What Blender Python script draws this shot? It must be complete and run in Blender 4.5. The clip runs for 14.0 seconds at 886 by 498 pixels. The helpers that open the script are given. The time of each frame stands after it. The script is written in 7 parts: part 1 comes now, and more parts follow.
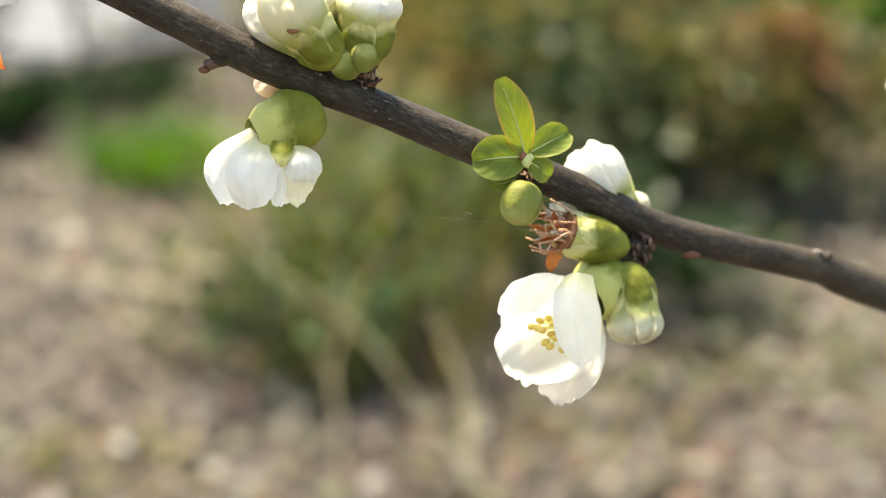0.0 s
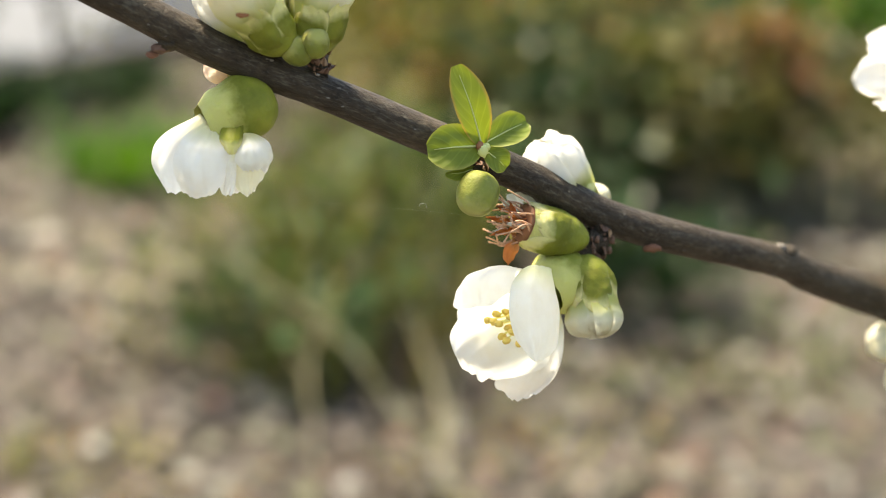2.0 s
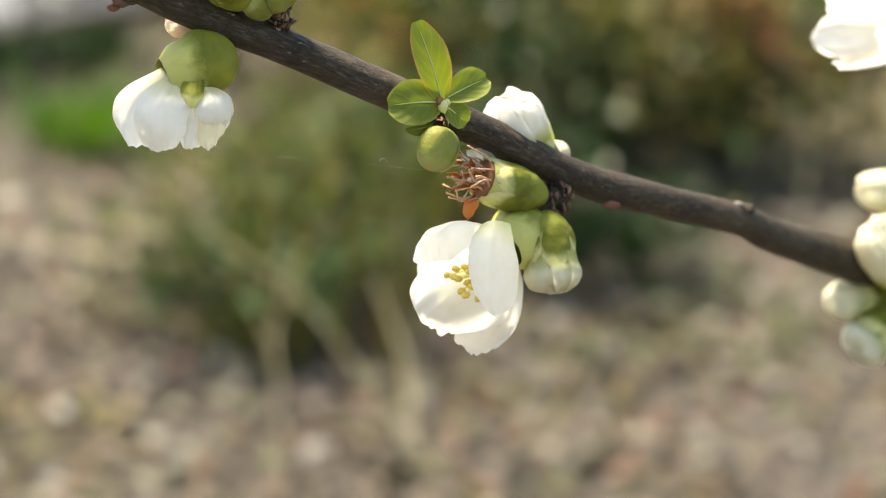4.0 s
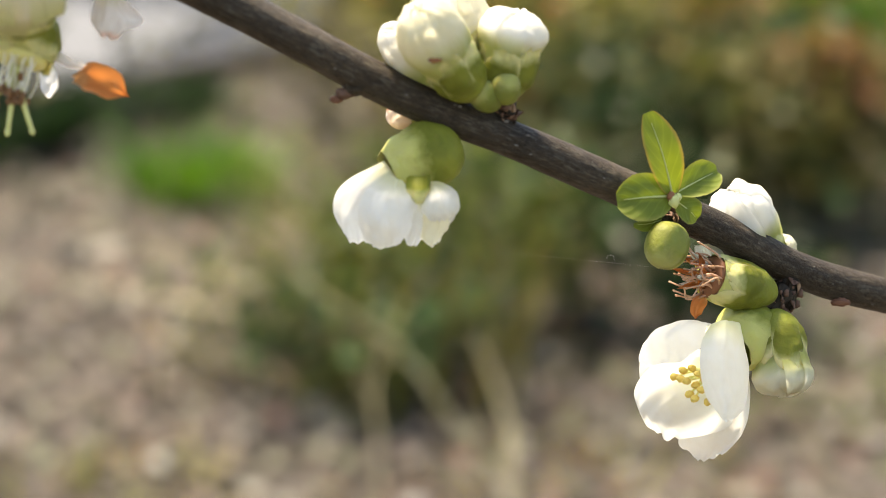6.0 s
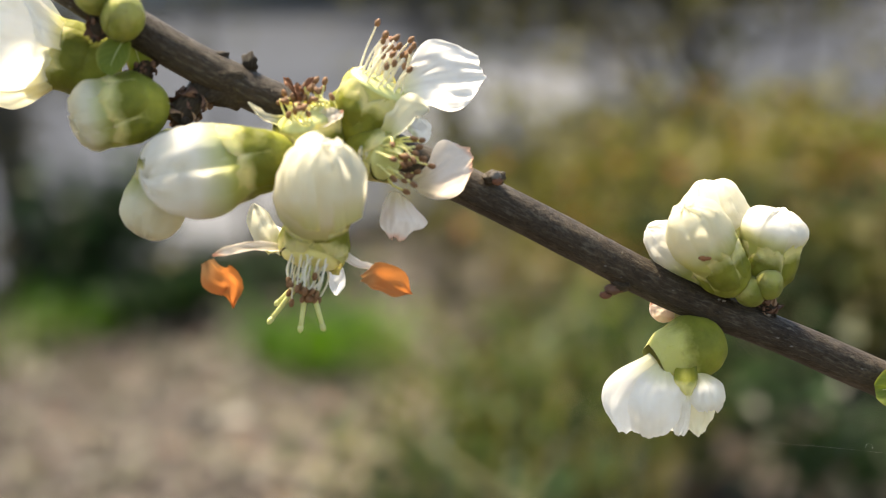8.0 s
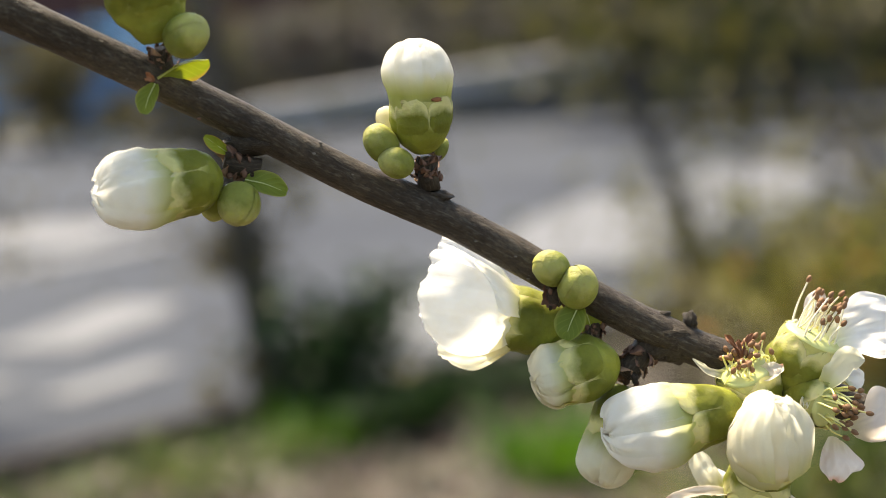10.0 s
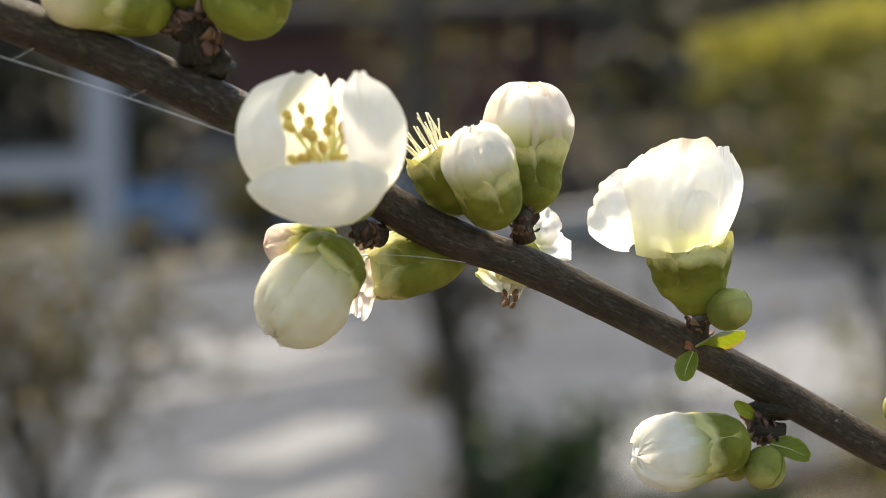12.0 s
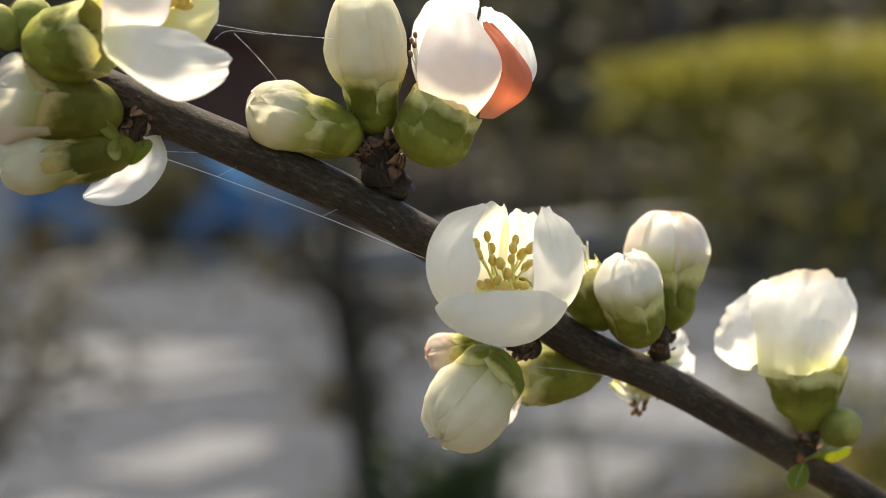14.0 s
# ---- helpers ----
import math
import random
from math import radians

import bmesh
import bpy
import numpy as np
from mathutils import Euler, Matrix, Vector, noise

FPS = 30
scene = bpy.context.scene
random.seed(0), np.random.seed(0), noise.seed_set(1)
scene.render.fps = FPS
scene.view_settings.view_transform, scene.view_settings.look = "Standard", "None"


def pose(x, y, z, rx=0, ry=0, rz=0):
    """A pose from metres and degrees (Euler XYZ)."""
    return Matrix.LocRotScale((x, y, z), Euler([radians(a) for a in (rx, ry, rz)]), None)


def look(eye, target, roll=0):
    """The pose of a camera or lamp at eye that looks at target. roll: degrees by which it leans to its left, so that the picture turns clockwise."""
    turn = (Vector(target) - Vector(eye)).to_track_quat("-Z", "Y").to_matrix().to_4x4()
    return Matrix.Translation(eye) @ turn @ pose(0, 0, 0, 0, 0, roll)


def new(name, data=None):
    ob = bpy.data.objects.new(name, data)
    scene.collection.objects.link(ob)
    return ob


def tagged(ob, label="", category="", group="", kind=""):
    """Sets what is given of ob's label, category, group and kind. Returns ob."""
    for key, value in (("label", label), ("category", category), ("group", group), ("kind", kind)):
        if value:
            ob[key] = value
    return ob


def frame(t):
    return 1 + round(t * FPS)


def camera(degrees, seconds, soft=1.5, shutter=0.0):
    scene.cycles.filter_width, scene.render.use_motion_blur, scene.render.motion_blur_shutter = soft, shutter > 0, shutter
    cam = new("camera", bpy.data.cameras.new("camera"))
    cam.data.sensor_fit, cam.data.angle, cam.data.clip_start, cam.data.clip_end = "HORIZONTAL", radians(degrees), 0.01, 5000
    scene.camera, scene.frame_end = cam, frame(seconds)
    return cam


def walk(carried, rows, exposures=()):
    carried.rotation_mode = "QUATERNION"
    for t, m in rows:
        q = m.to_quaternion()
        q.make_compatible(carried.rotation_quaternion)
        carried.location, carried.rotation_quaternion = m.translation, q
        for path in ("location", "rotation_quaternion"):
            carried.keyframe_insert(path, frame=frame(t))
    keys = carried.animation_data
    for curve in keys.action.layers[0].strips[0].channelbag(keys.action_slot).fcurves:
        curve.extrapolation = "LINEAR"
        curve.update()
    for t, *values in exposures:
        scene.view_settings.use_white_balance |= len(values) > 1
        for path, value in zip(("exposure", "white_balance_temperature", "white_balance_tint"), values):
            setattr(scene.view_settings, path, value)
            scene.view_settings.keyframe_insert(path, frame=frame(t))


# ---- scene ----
cam = camera(28.0, 14.0, soft=0.7)
cam.data.dof.use_dof = True
cam.data.dof.focus_distance = 0.310
cam.data.dof.aperture_fstop = (cam.data.lens / 1000) / 0.0065
cam.data.dof.aperture_blades = 0

PATH = [
    (0.0, -0.0078, -0.2932, 0.9346, -4.92, -15.66, 0.48),
    (0.5, -0.0059, -0.2914, 0.9348, -5.07, -15.62, 0.54),
    (1.0, -0.0060, -0.2885, 0.9338, -5.17, -15.55, 0.58),
    (1.5, -0.0013, -0.2872, 0.9326, -5.11, -15.54, 0.81),
    (2.0, -0.0027, -0.2871, 0.9306, -5.59, -15.54, 0.91),
    (2.5, -0.0042, -0.2896, 0.9282, -5.93, -15.84, 1.35),
    (3.0, -0.0009, -0.2906, 0.9268, -6.12, -16.23, 1.70),
    (3.2, -0.0009, -0.2906, 0.9269, -6.45, -16.43, 1.73),
    (5.3, -0.0150, -0.2805, 0.9327, -6.76, -16.61, 1.36),
    (5.5, -0.0197, -0.2768, 0.9326, -6.27, -16.24, 1.53),
    (6.0, -0.0251, -0.2723, 0.9332, -3.95, -15.08, 1.11),
    (6.5, -0.0263, -0.2716, 0.9346, -2.96, -14.31, 0.95),
    (7.0, -0.0343, -0.2735, 0.9354, -1.73, -13.11, 1.00),
    (7.2, -0.0381, -0.2750, 0.9359, -1.74, -12.45, 0.93),
    (9.3, -0.0741, -0.2994, 0.9579, 4.73, -7.33, -2.28),
    (9.5, -0.0781, -0.3014, 0.9620, 5.35, -7.51, -2.61),
    (10.0, -0.0884, -0.3055, 0.9715, 6.94, -6.45, -3.04),
    (10.5, -0.0981, -0.3104, 0.9753, 8.82, -5.31, -2.47),
    (11.0, -0.1139, -0.3187, 0.9867, 11.20, -4.01, -2.41),
    (11.5, -0.1296, -0.3225, 0.9952, 11.49, -2.90, -2.34),
    (12.0, -0.1438, -0.3280, 0.9999, 12.93, -2.29, -1.47),
    (12.5, -0.1598, -0.3349, 1.0098, 12.67, -2.38, 0.26),
    (13.0, -0.1729, -0.3406, 1.0156, 11.63, -1.75, 0.83),
    (13.5, -0.1817, -0.3535, 1.0163, 10.68, -1.70, 0.99),
    (14.0, -0.1846, -0.3615, 1.0185, 9.48, -1.79, 1.45),
]
walk(cam, [(t, pose(x, y, z, 90 + pitch, 0, yaw) @ pose(0, 0, 0, 0, 0, roll)) for t, x, y, z, yaw, pitch, roll in PATH],
     exposures=[(0.0, 1.72, 8100, 7), (1.5, 1.69, 8100, 7), (3.0, 1.47, 8100, 7), (5.5, 1.56, 8150, 9), (6.0, 1.50, 8150, 10), (6.5, 1.36, 8150, 10), (7.0, 1.32, 8150, 10), (9.3, 1.36, 8000, 10), (9.5, 1.29, 8000, 10), (11.0, 1.36, 7900, 10), (12.0, 1.20, 8100, 10), (12.5, 1.02, 8150, 10), (13.0, 0.82, 8150, 10), (14.0, 0.80, 8150, 10)])

# ---- light: hazy afternoon sun from behind the branch ----
SUN = Vector((-0.28, 0.34, 0.90)).normalized()
world = bpy.data.worlds.new("sky")
scene.world = world
world.use_nodes = True
wn, wl = world.node_tree.nodes, world.node_tree.links
sky = wn.new("ShaderNodeTexSky")
sky.sky_type, sky.sun_disc = "NISHITA", False
sky.sun_elevation = math.asin(SUN.z)
sky.sun_rotation = math.atan2(SUN.x, SUN.y)
wl.new(sky.outputs[0], wn["Background"].inputs[0])
wn["Background"].inputs[1].default_value = 0.15
sun = new("sun", bpy.data.lights.new("sun", "SUN"))
sun.data.energy, sun.data.angle, sun.data.color = 5.0, radians(11.0), (1.0, 0.95, 0.86)
sun.matrix_world = look(SUN * 30, (0, 0, 0))


# ---- materials ----
def material(name):
    mat = bpy.data.materials.new(name)
    mat.use_nodes = True
    nt = mat.node_tree
    return mat, nt.nodes, nt.links, nt.nodes["Principled BSDF"]


def noise_node(n, l, scale, detail=4.0, rough=0.55, coord="Object", stretch=None):
    tc = n.new("ShaderNodeTexCoord")
    tex = n.new("ShaderNodeTexNoise")
    tex.inputs["Scale"].default_value, tex.inputs["Detail"].default_value = scale, detail
    tex.inputs["Roughness"].default_value = rough
    if stretch:
        mp = n.new("ShaderNodeMapping")
        mp.inputs["Scale"].default_value = stretch
        l.new(tc.outputs[coord], mp.inputs[0])
        l.new(mp.outputs[0], tex.inputs["Vector"])
    else:
        l.new(tc.outputs[coord], tex.inputs["Vector"])
    return tex.outputs["Fac"]


def ramp(n, l, fac, stops):
    cr = n.new("ShaderNodeValToRGB")
    e = cr.color_ramp.elements
    while len(e) < len(stops):
        e.new(0.5)
    for k, (p, c) in zip(e, stops):
        k.position, k.color = p, (*c, 1)
    l.new(fac, cr.inputs[0])
    return cr.outputs[0]


def mixed(n, l, fac, a, b, mode="MIX"):
    mx = n.new("ShaderNodeMix")
    mx.data_type, mx.blend_type = "RGBA", mode
    for value, sock in ((fac, 0), (a, 6), (b, 7)):
        if hasattr(value, "links"):
            l.new(value, mx.inputs[sock])
        elif sock == 0:
            mx.inputs[0].default_value = value
        else:
            mx.inputs[sock].default_value = (*value, 1)
    return mx.outputs[2]


def bump(n, l, p, height, strength, dist):
    b = n.new("ShaderNodeBump")
    b.inputs["Strength"].default_value, b.inputs["Distance"].default_value = strength, dist
    l.new(height, b.inputs["Height"])
    l.new(b.outputs[0], p.inputs["Normal"])
    return b.outputs[0]


def uv_parts(n, l):
    uv = n.new("ShaderNodeUVMap")
    sep = n.new("ShaderNodeSeparateXYZ")
    l.new(uv.outputs[0], sep.inputs[0])
    return sep.outputs[0], sep.outputs[1]


def thin(n, l, p, colour, amount):
    """Lets light through a thin petal or blade."""
    tr = n.new("ShaderNodeBsdfTranslucent")
    mx = n.new("ShaderNodeMixShader")
    mx.inputs[0].default_value = amount
    if hasattr(colour, "links"):
        l.new(colour, tr.inputs[0])
    else:
        tr.inputs[0].default_value = (*colour, 1)
    l.new(p.outputs[0], mx.inputs[1])
    l.new(tr.outputs[0], mx.inputs[2])
    l.new(mx.outputs[0], n["Material Output"].inputs[0])


def petal_material(name, root, body, edge, through_colour, rough=0.5, amount=0.62, veins=0.17, body_from=0.34):
    mat, n, l, p = material(name)
    u, v = uv_parts(n, l)
    col = ramp(n, l, v, [(0.0, root), (body_from - 0.26, root), (body_from, body), (0.85, body), (1.0, edge)])
    spots = ramp(n, l, noise_node(n, l, 260, 5), [(0.35, (0.97, 0.955, 0.92)), (0.6, (1, 1, 1))])
    col = mixed(n, l, 1.0, col, spots, "MULTIPLY")
    l.new(col, p.inputs["Base Color"])
    p.inputs["Roughness"].default_value = rough
    p.inputs["Specular IOR Level"].default_value = 0.3
    wave = noise_node(n, l, 1.0, 5, 0.6, "UV", (34, 3.0, 1))
    crease = mixed(n, l, 0.55, wave, noise_node(n, l, 420, 6, 0.65))
    bump(n, l, p, crease, veins * 1.8, 0.0009)
    thin(n, l, p, mixed(n, l, 1.0, col, through_colour, "MULTIPLY"), amount)
    return mat


PETAL = petal_material("petal", (0.88, 0.89, 0.64), (0.94, 0.937, 0.918), (0.95, 0.948, 0.93), (1.0, 0.995, 0.98))
PETAL_CREAM = petal_material("petal_cream", (0.74, 0.73, 0.34), (0.90, 0.88, 0.72), (0.92, 0.905, 0.82), (1.0, 0.985, 0.93))
PETAL_BUD = petal_material("bud_petal", (0.64, 0.67, 0.26), (0.935, 0.93, 0.90), (0.945, 0.94, 0.915), (1.0, 0.993, 0.97), body_from=0.44)
PETAL_CREAM_BUD = petal_material("bud_petal_cream", (0.64, 0.66, 0.25), (0.90, 0.885, 0.76), (0.92, 0.905, 0.83), (1.0, 0.985, 0.94), body_from=0.46)
PETAL_BALL = petal_material("ball_petal", (0.70, 0.70, 0.34), (0.92, 0.905, 0.80), (0.93, 0.92, 0.85), (1.0, 0.985, 0.94), body_from=0.27)
PETAL_PINK = petal_material("petal_pink", (0.86, 0.82, 0.62), (0.93, 0.87, 0.81), (0.88, 0.55, 0.40), (1.0, 0.95, 0.90))
PETAL_BLUSH = petal_material("petal_blush", (0.90, 0.86, 0.72), (0.95, 0.90, 0.88), (0.955, 0.94, 0.93), (1.0, 0.96, 0.94))
PETAL_THROAT = petal_material("petal_yellow_throat", (0.80, 0.72, 0.22), (0.93, 0.88, 0.52), (0.95, 0.93, 0.72), (1.0, 0.98, 0.80), body_from=0.5)
PETAL_TAN = petal_material("petal_tan_edged", (0.88, 0.89, 0.62), (0.95, 0.95, 0.92), (0.86, 0.72, 0.54), (1.0, 0.99, 0.96))
PETAL_ORANGE = petal_material("petal_orange", (0.70, 0.30, 0.20), (0.72, 0.24, 0.13), (0.70, 0.20, 0.10), (1.0, 0.72, 0.60), 0.55, 0.45, 0.3)
PETAL_DRY = petal_material("petal_dry", (0.80, 0.50, 0.26), (0.80, 0.34, 0.12), (0.62, 0.22, 0.08), (1.0, 0.75, 0.5), 0.6, 0.5, 0.7)


def green_material(name, low, high, tip, rough=0.55, fade_from=0.55, light=0.0):
    mat, n, l, p = material(name)
    u, v = uv_parts(n, l)
    blotch = noise_node(n, l, 170, 4)
    col = mixed(n, l, ramp(n, l, blotch, [(0.35, (0, 0, 0)), (0.7, (1, 1, 1))]), low, high)
    fade = n.new("ShaderNodeMath")
    fade.operation = "MULTIPLY_ADD"
    l.new(noise_node(n, l, 240, 4), fade.inputs[0])
    fade.inputs[1].default_value = 0.5
    rim = n.new("ShaderNodeMath")
    rim.operation = "PINGPONG"
    l.new(u, rim.inputs[0])
    rim.inputs[1].default_value = 0.5
    side = ramp(n, l, rim.outputs[0], [(0.0, (0.16, 0.16, 0.16)), (0.15, (0, 0, 0))])
    both = n.new("ShaderNodeMath")
    both.operation = "ADD"
    l.new(v, both.inputs[0])
    if light:
        l.new(side, both.inputs[1])
    else:
        both.inputs[1].default_value = 0.0
    l.new(both.outputs[0], fade.inputs[2])
    col = mixed(n, l, ramp(n, l, fade.outputs[0], [(fade_from + 0.25, (0, 0, 0)), (1.12, (1, 1, 1))]), col, tip)
    fleck = ramp(n, l, noise_node(n, l, 900, 2), [(0.66, (0, 0, 0)), (0.72, (1, 1, 1))])
    col = mixed(n, l, mixed(n, l, 1.0, fleck, (0.25, 0.25, 0.25), "MULTIPLY"), col, (0.28, 0.20, 0.06))
    l.new(col, p.inputs["Base Color"])
    p.inputs["Roughness"].default_value = rough
    p.inputs["Specular IOR Level"].default_value = 0.16
    p.inputs["Subsurface Weight"].default_value = 0.5
    p.inputs["Subsurface Radius"].default_value = (0.8, 1.0, 0.3)
    p.inputs["Subsurface Scale"].default_value = 0.003
    bump(n, l, p, noise_node(n, l, 330, 5, 0.65), 0.5, 0.0009)
    if light:
        thin(n, l, p, mixed(n, l, 1.0, col, (1.25, 1.2, 0.8), "MULTIPLY"), light)
    return mat


CALYX = green_material("calyx_green", (0.145, 0.156, 0.021), (0.255, 0.262, 0.041), (0.50, 0.475, 0.15))
# olive calyx for the thin-end buds, their shade darkened into the colour
CALYX_OLIVE_SHADED = green_material("calyx_olive_shaded", (0.095, 0.098, 0.013), (0.17, 0.165, 0.024), (0.23, 0.21, 0.045))
SEPAL = green_material("sepal_green", (0.15, 0.161, 0.022), (0.265, 0.272, 0.043), (0.70, 0.65, 0.29), fade_from=0.50, light=0.25)
# matching olive sepals, with the same shade in their green
SEPAL_OLIVE_SHADED = green_material("sepal_olive_shaded", (0.10, 0.103, 0.014), (0.18, 0.172, 0.026), (0.60, 0.47, 0.20), fade_from=0.52, light=0.25)
BUD_GREEN = green_material("bud_green", (0.142, 0.158, 0.029), (0.238, 0.25, 0.053), (0.34, 0.335, 0.10))


def leaf_material(name, dark, light, edge):
    mat, n, l, p = material(name)
    u, v = uv_parts(n, l)
    blotch = noise_node(n, l, 200, 4)
    col = mixed(n, l, blotch, dark, light)
    off = n.new("ShaderNodeMath")
    off.operation = "ABSOLUTE"
    sub = n.new("ShaderNodeMath")
    sub.operation, sub.inputs[1].default_value = "SUBTRACT", 0.5
    l.new(u, sub.inputs[0])
    l.new(sub.outputs[0], off.inputs[0])
    col = mixed(n, l, ramp(n, l, off.outputs[0], [(0.40, (0, 0, 0)), (0.5, (1, 1, 1))]), col, edge)
    # side veins slant forwards from the midrib
    wave = n.new("ShaderNodeTexWave")
    wave.wave_type, wave.bands_direction = "BANDS", "Y"
    wave.inputs["Scale"].default_value, wave.inputs["Distortion"].default_value = 1.5, 0.8
    comb = n.new("ShaderNodeCombineXYZ")
    slant = n.new("ShaderNodeMath")
    slant.operation, slant.inputs[1].default_value = "MULTIPLY_ADD", -0.9
    l.new(off.outputs[0], slant.inputs[0])
    l.new(v, slant.inputs[2])
    l.new(slant.outputs[0], comb.inputs[1])
    l.new(comb.outputs[0], wave.inputs["Vector"])
    veins = ramp(n, l, wave.outputs["Fac"], [(0.86, (0, 0, 0)), (1.0, (1, 1, 1))])
    col = mixed(n, l, mixed(n, l, 1.0, veins, (0.12, 0.12, 0.12), "MULTIPLY"), col, tuple(min(1, c * 1.7 + 0.03) for c in light))
    l.new(col, p.inputs["Base Color"])
    p.inputs["Roughness"].default_value = 0.5
    p.inputs["Specular IOR Level"].default_value = 0.22
    bump(n, l, p, wave.outputs["Fac"], 0.15, 0.0006)
    thin(n, l, p, mixed(n, l, 1.0, col, (1.3, 1.35, 0.6), "MULTIPLY"), 0.32)
    return mat


LEAF = leaf_material("young_leaf", (0.10, 0.14, 0.018), (0.175, 0.215, 0.034), (0.23, 0.235, 0.06))
LEAF_GOLD = leaf_material("bronze_leaf", (0.165, 0.20, 0.022), (0.25, 0.285, 0.035), (0.36, 0.22, 0.06))


def plain(name, base, rough=0.5, vary=0.25, scale=300, sss=0.0):
    mat, n, l, p = material(name)
    dim = tuple(c * (1 - vary) for c in base)
    l.new(mixed(n, l, noise_node(n, l, scale, 4), dim, base), p.inputs["Base Color"])
    p.inputs["Roughness"].default_value = rough
    if sss:
        p.inputs["Subsurface Weight"].default_value = sss
        p.inputs["Subsurface Radius"].default_value = (1.0, 0.9, 0.5)
        p.inputs["Subsurface Scale"].default_value = 0.001
    return mat


RIB = plain("leaf_rib", (0.48, 0.52, 0.20), 0.45)
FILAMENT = plain("filament", (0.86, 0.82, 0.34), 0.45, 0.12, 300, 0.5)
FILAMENT_PALE = plain("filament_pale", (0.80, 0.76, 0.62), 0.5, 0.2, 300, 0.3)
STYLE = plain("style", (0.62, 0.63, 0.25), 0.45, 0.15, 300, 0.3)
ANTHER = plain("anther", (0.88, 0.62, 0.14), 0.7, 0.3, 900, 0.3)
ANTHER_BROWN = plain("anther_brown", (0.30, 0.145, 0.06), 0.7, 0.65, 900)
DRY_BROWN = plain("dry_brown", (0.34, 0.13, 0.05), 0.65, 0.5, 500)
DRY_ORANGE = plain("dry_orange", (0.72, 0.40, 0.24), 0.6, 0.6, 700, 0.2)
SILK = plain("silk", (0.85, 0.85, 0.85), 0.25, 0.1)


def bark_material():
    mat, n, l, p = material("bark")
    u, v = uv_parts(n, l)
    big = noise_node(n, l, 55, 5, 0.6)
    col = ramp(n, l, big, [(0.3, (0.018, 0.012, 0.007)), (0.55, (0.041, 0.030, 0.019)), (0.75, (0.082, 0.062, 0.040))])
    streak = noise_node(n, l, 1.0, 6, 0.7, "UV", (26, 90, 1))
    col = mixed(n, l, 1.0, col, ramp(n, l, streak, [(0.3, (0.38, 0.36, 0.34)), (0.7, (1.7, 1.6, 1.5))]), "MULTIPLY")
    grey = ramp(n, l, noise_node(n, l, 1.0, 6, 0.75, "UV", (34, 40, 1)), [(0.50, (0, 0, 0)), (0.66, (1, 1, 1))])
    col = mixed(n, l, mixed(n, l, 1.0, grey, (0.42, 0.42, 0.42), "MULTIPLY"), col, (0.19, 0.168, 0.130))
    l.new(col, p.inputs["Base Color"])
    p.inputs["Roughness"].default_value = 0.48
    p.inputs["Specular IOR Level"].default_value = 0.22
    grain = mixed(n, l, 0.5, streak, noise_node(n, l, 1300, 6, 0.7))
    bump(n, l, p, grain, 0.65, 0.0012)
    return mat


BARK = bark_material()
SPUR = plain("spur_scale", (0.185, 0.092, 0.056), 0.75, 0.65, 500)
SPUR_LIGHT = plain("spur_scale_light", (0.36, 0.21, 0.12), 0.7, 0.6, 500)
SCAR = plain("leaf_scar", (0.19, 0.165, 0.14), 0.8, 0.55, 900)
SCAR_RED = plain("leaf_scar_red", (0.20, 0.080, 0.040), 0.75, 0.5, 900)


# ---- mesh tools ----
def link(name, verts, faces, mat, parent=None, label="", uvs=None, smooth=True):
    me = bpy.data.meshes.new(name)
    me.from_pydata([tuple(v) for v in verts], [], faces)
    if uvs is not None:
        layer = me.uv_layers.new(name="UVMap")
        idx = np.empty(len(me.loops), dtype=np.int32)
        me.loops.foreach_get("vertex_index", idx)
        layer.data.foreach_set("uv", np.asarray(uvs, dtype=np.float32)[idx].ravel())
    me.materials.append(mat)
    if smooth:
        me.polygons.foreach_set("use_smooth", np.ones(len(me.polygons), dtype=bool))
    ob = new(name, me)
    if parent:
        ob.parent = parent
        ob.matrix_parent_inverse = parent.matrix_world.inverted()
    if label:
        tagged(ob, label)
    return ob


def thing(name, place, label, category, group="", kind=""):
    ob = new(name)
    ob.empty_display_size = 0.003
    ob.location = place
    ob.matrix_world = Matrix.Translation(place)
    return tagged(ob, label, category, group, kind)


def grid(rows, cols, fn, wrap=False):
    """Vertices, faces and uvs of a sheet: fn(s, u) gives the place for s along and u across, both 0 to 1."""
    verts, uvs, faces = [], [], []
    for i in range(rows):
        for j in range(cols):
            s, u = i / (rows - 1), j / (cols if wrap else cols - 1)
            verts.append(fn(s, u))
            uvs.append((u, s))
    for i in range(rows - 1):
        for j in range(cols if wrap else cols - 1):
            a, b = i * cols + j, i * cols + (j + 1) % cols
            faces.append((a, b, b + cols, a + cols))
    return verts, faces, uvs


def basis(axis):
    z = Vector(axis).normalized()
    x = Vector((0, -1, 0)) - z * z.dot(Vector((0, -1, 0)))
    if x.length < 0.05:
        x = Vector((1, 0, 0)) - z * z.x
    x.normalize()
    return x, z.cross(x), z


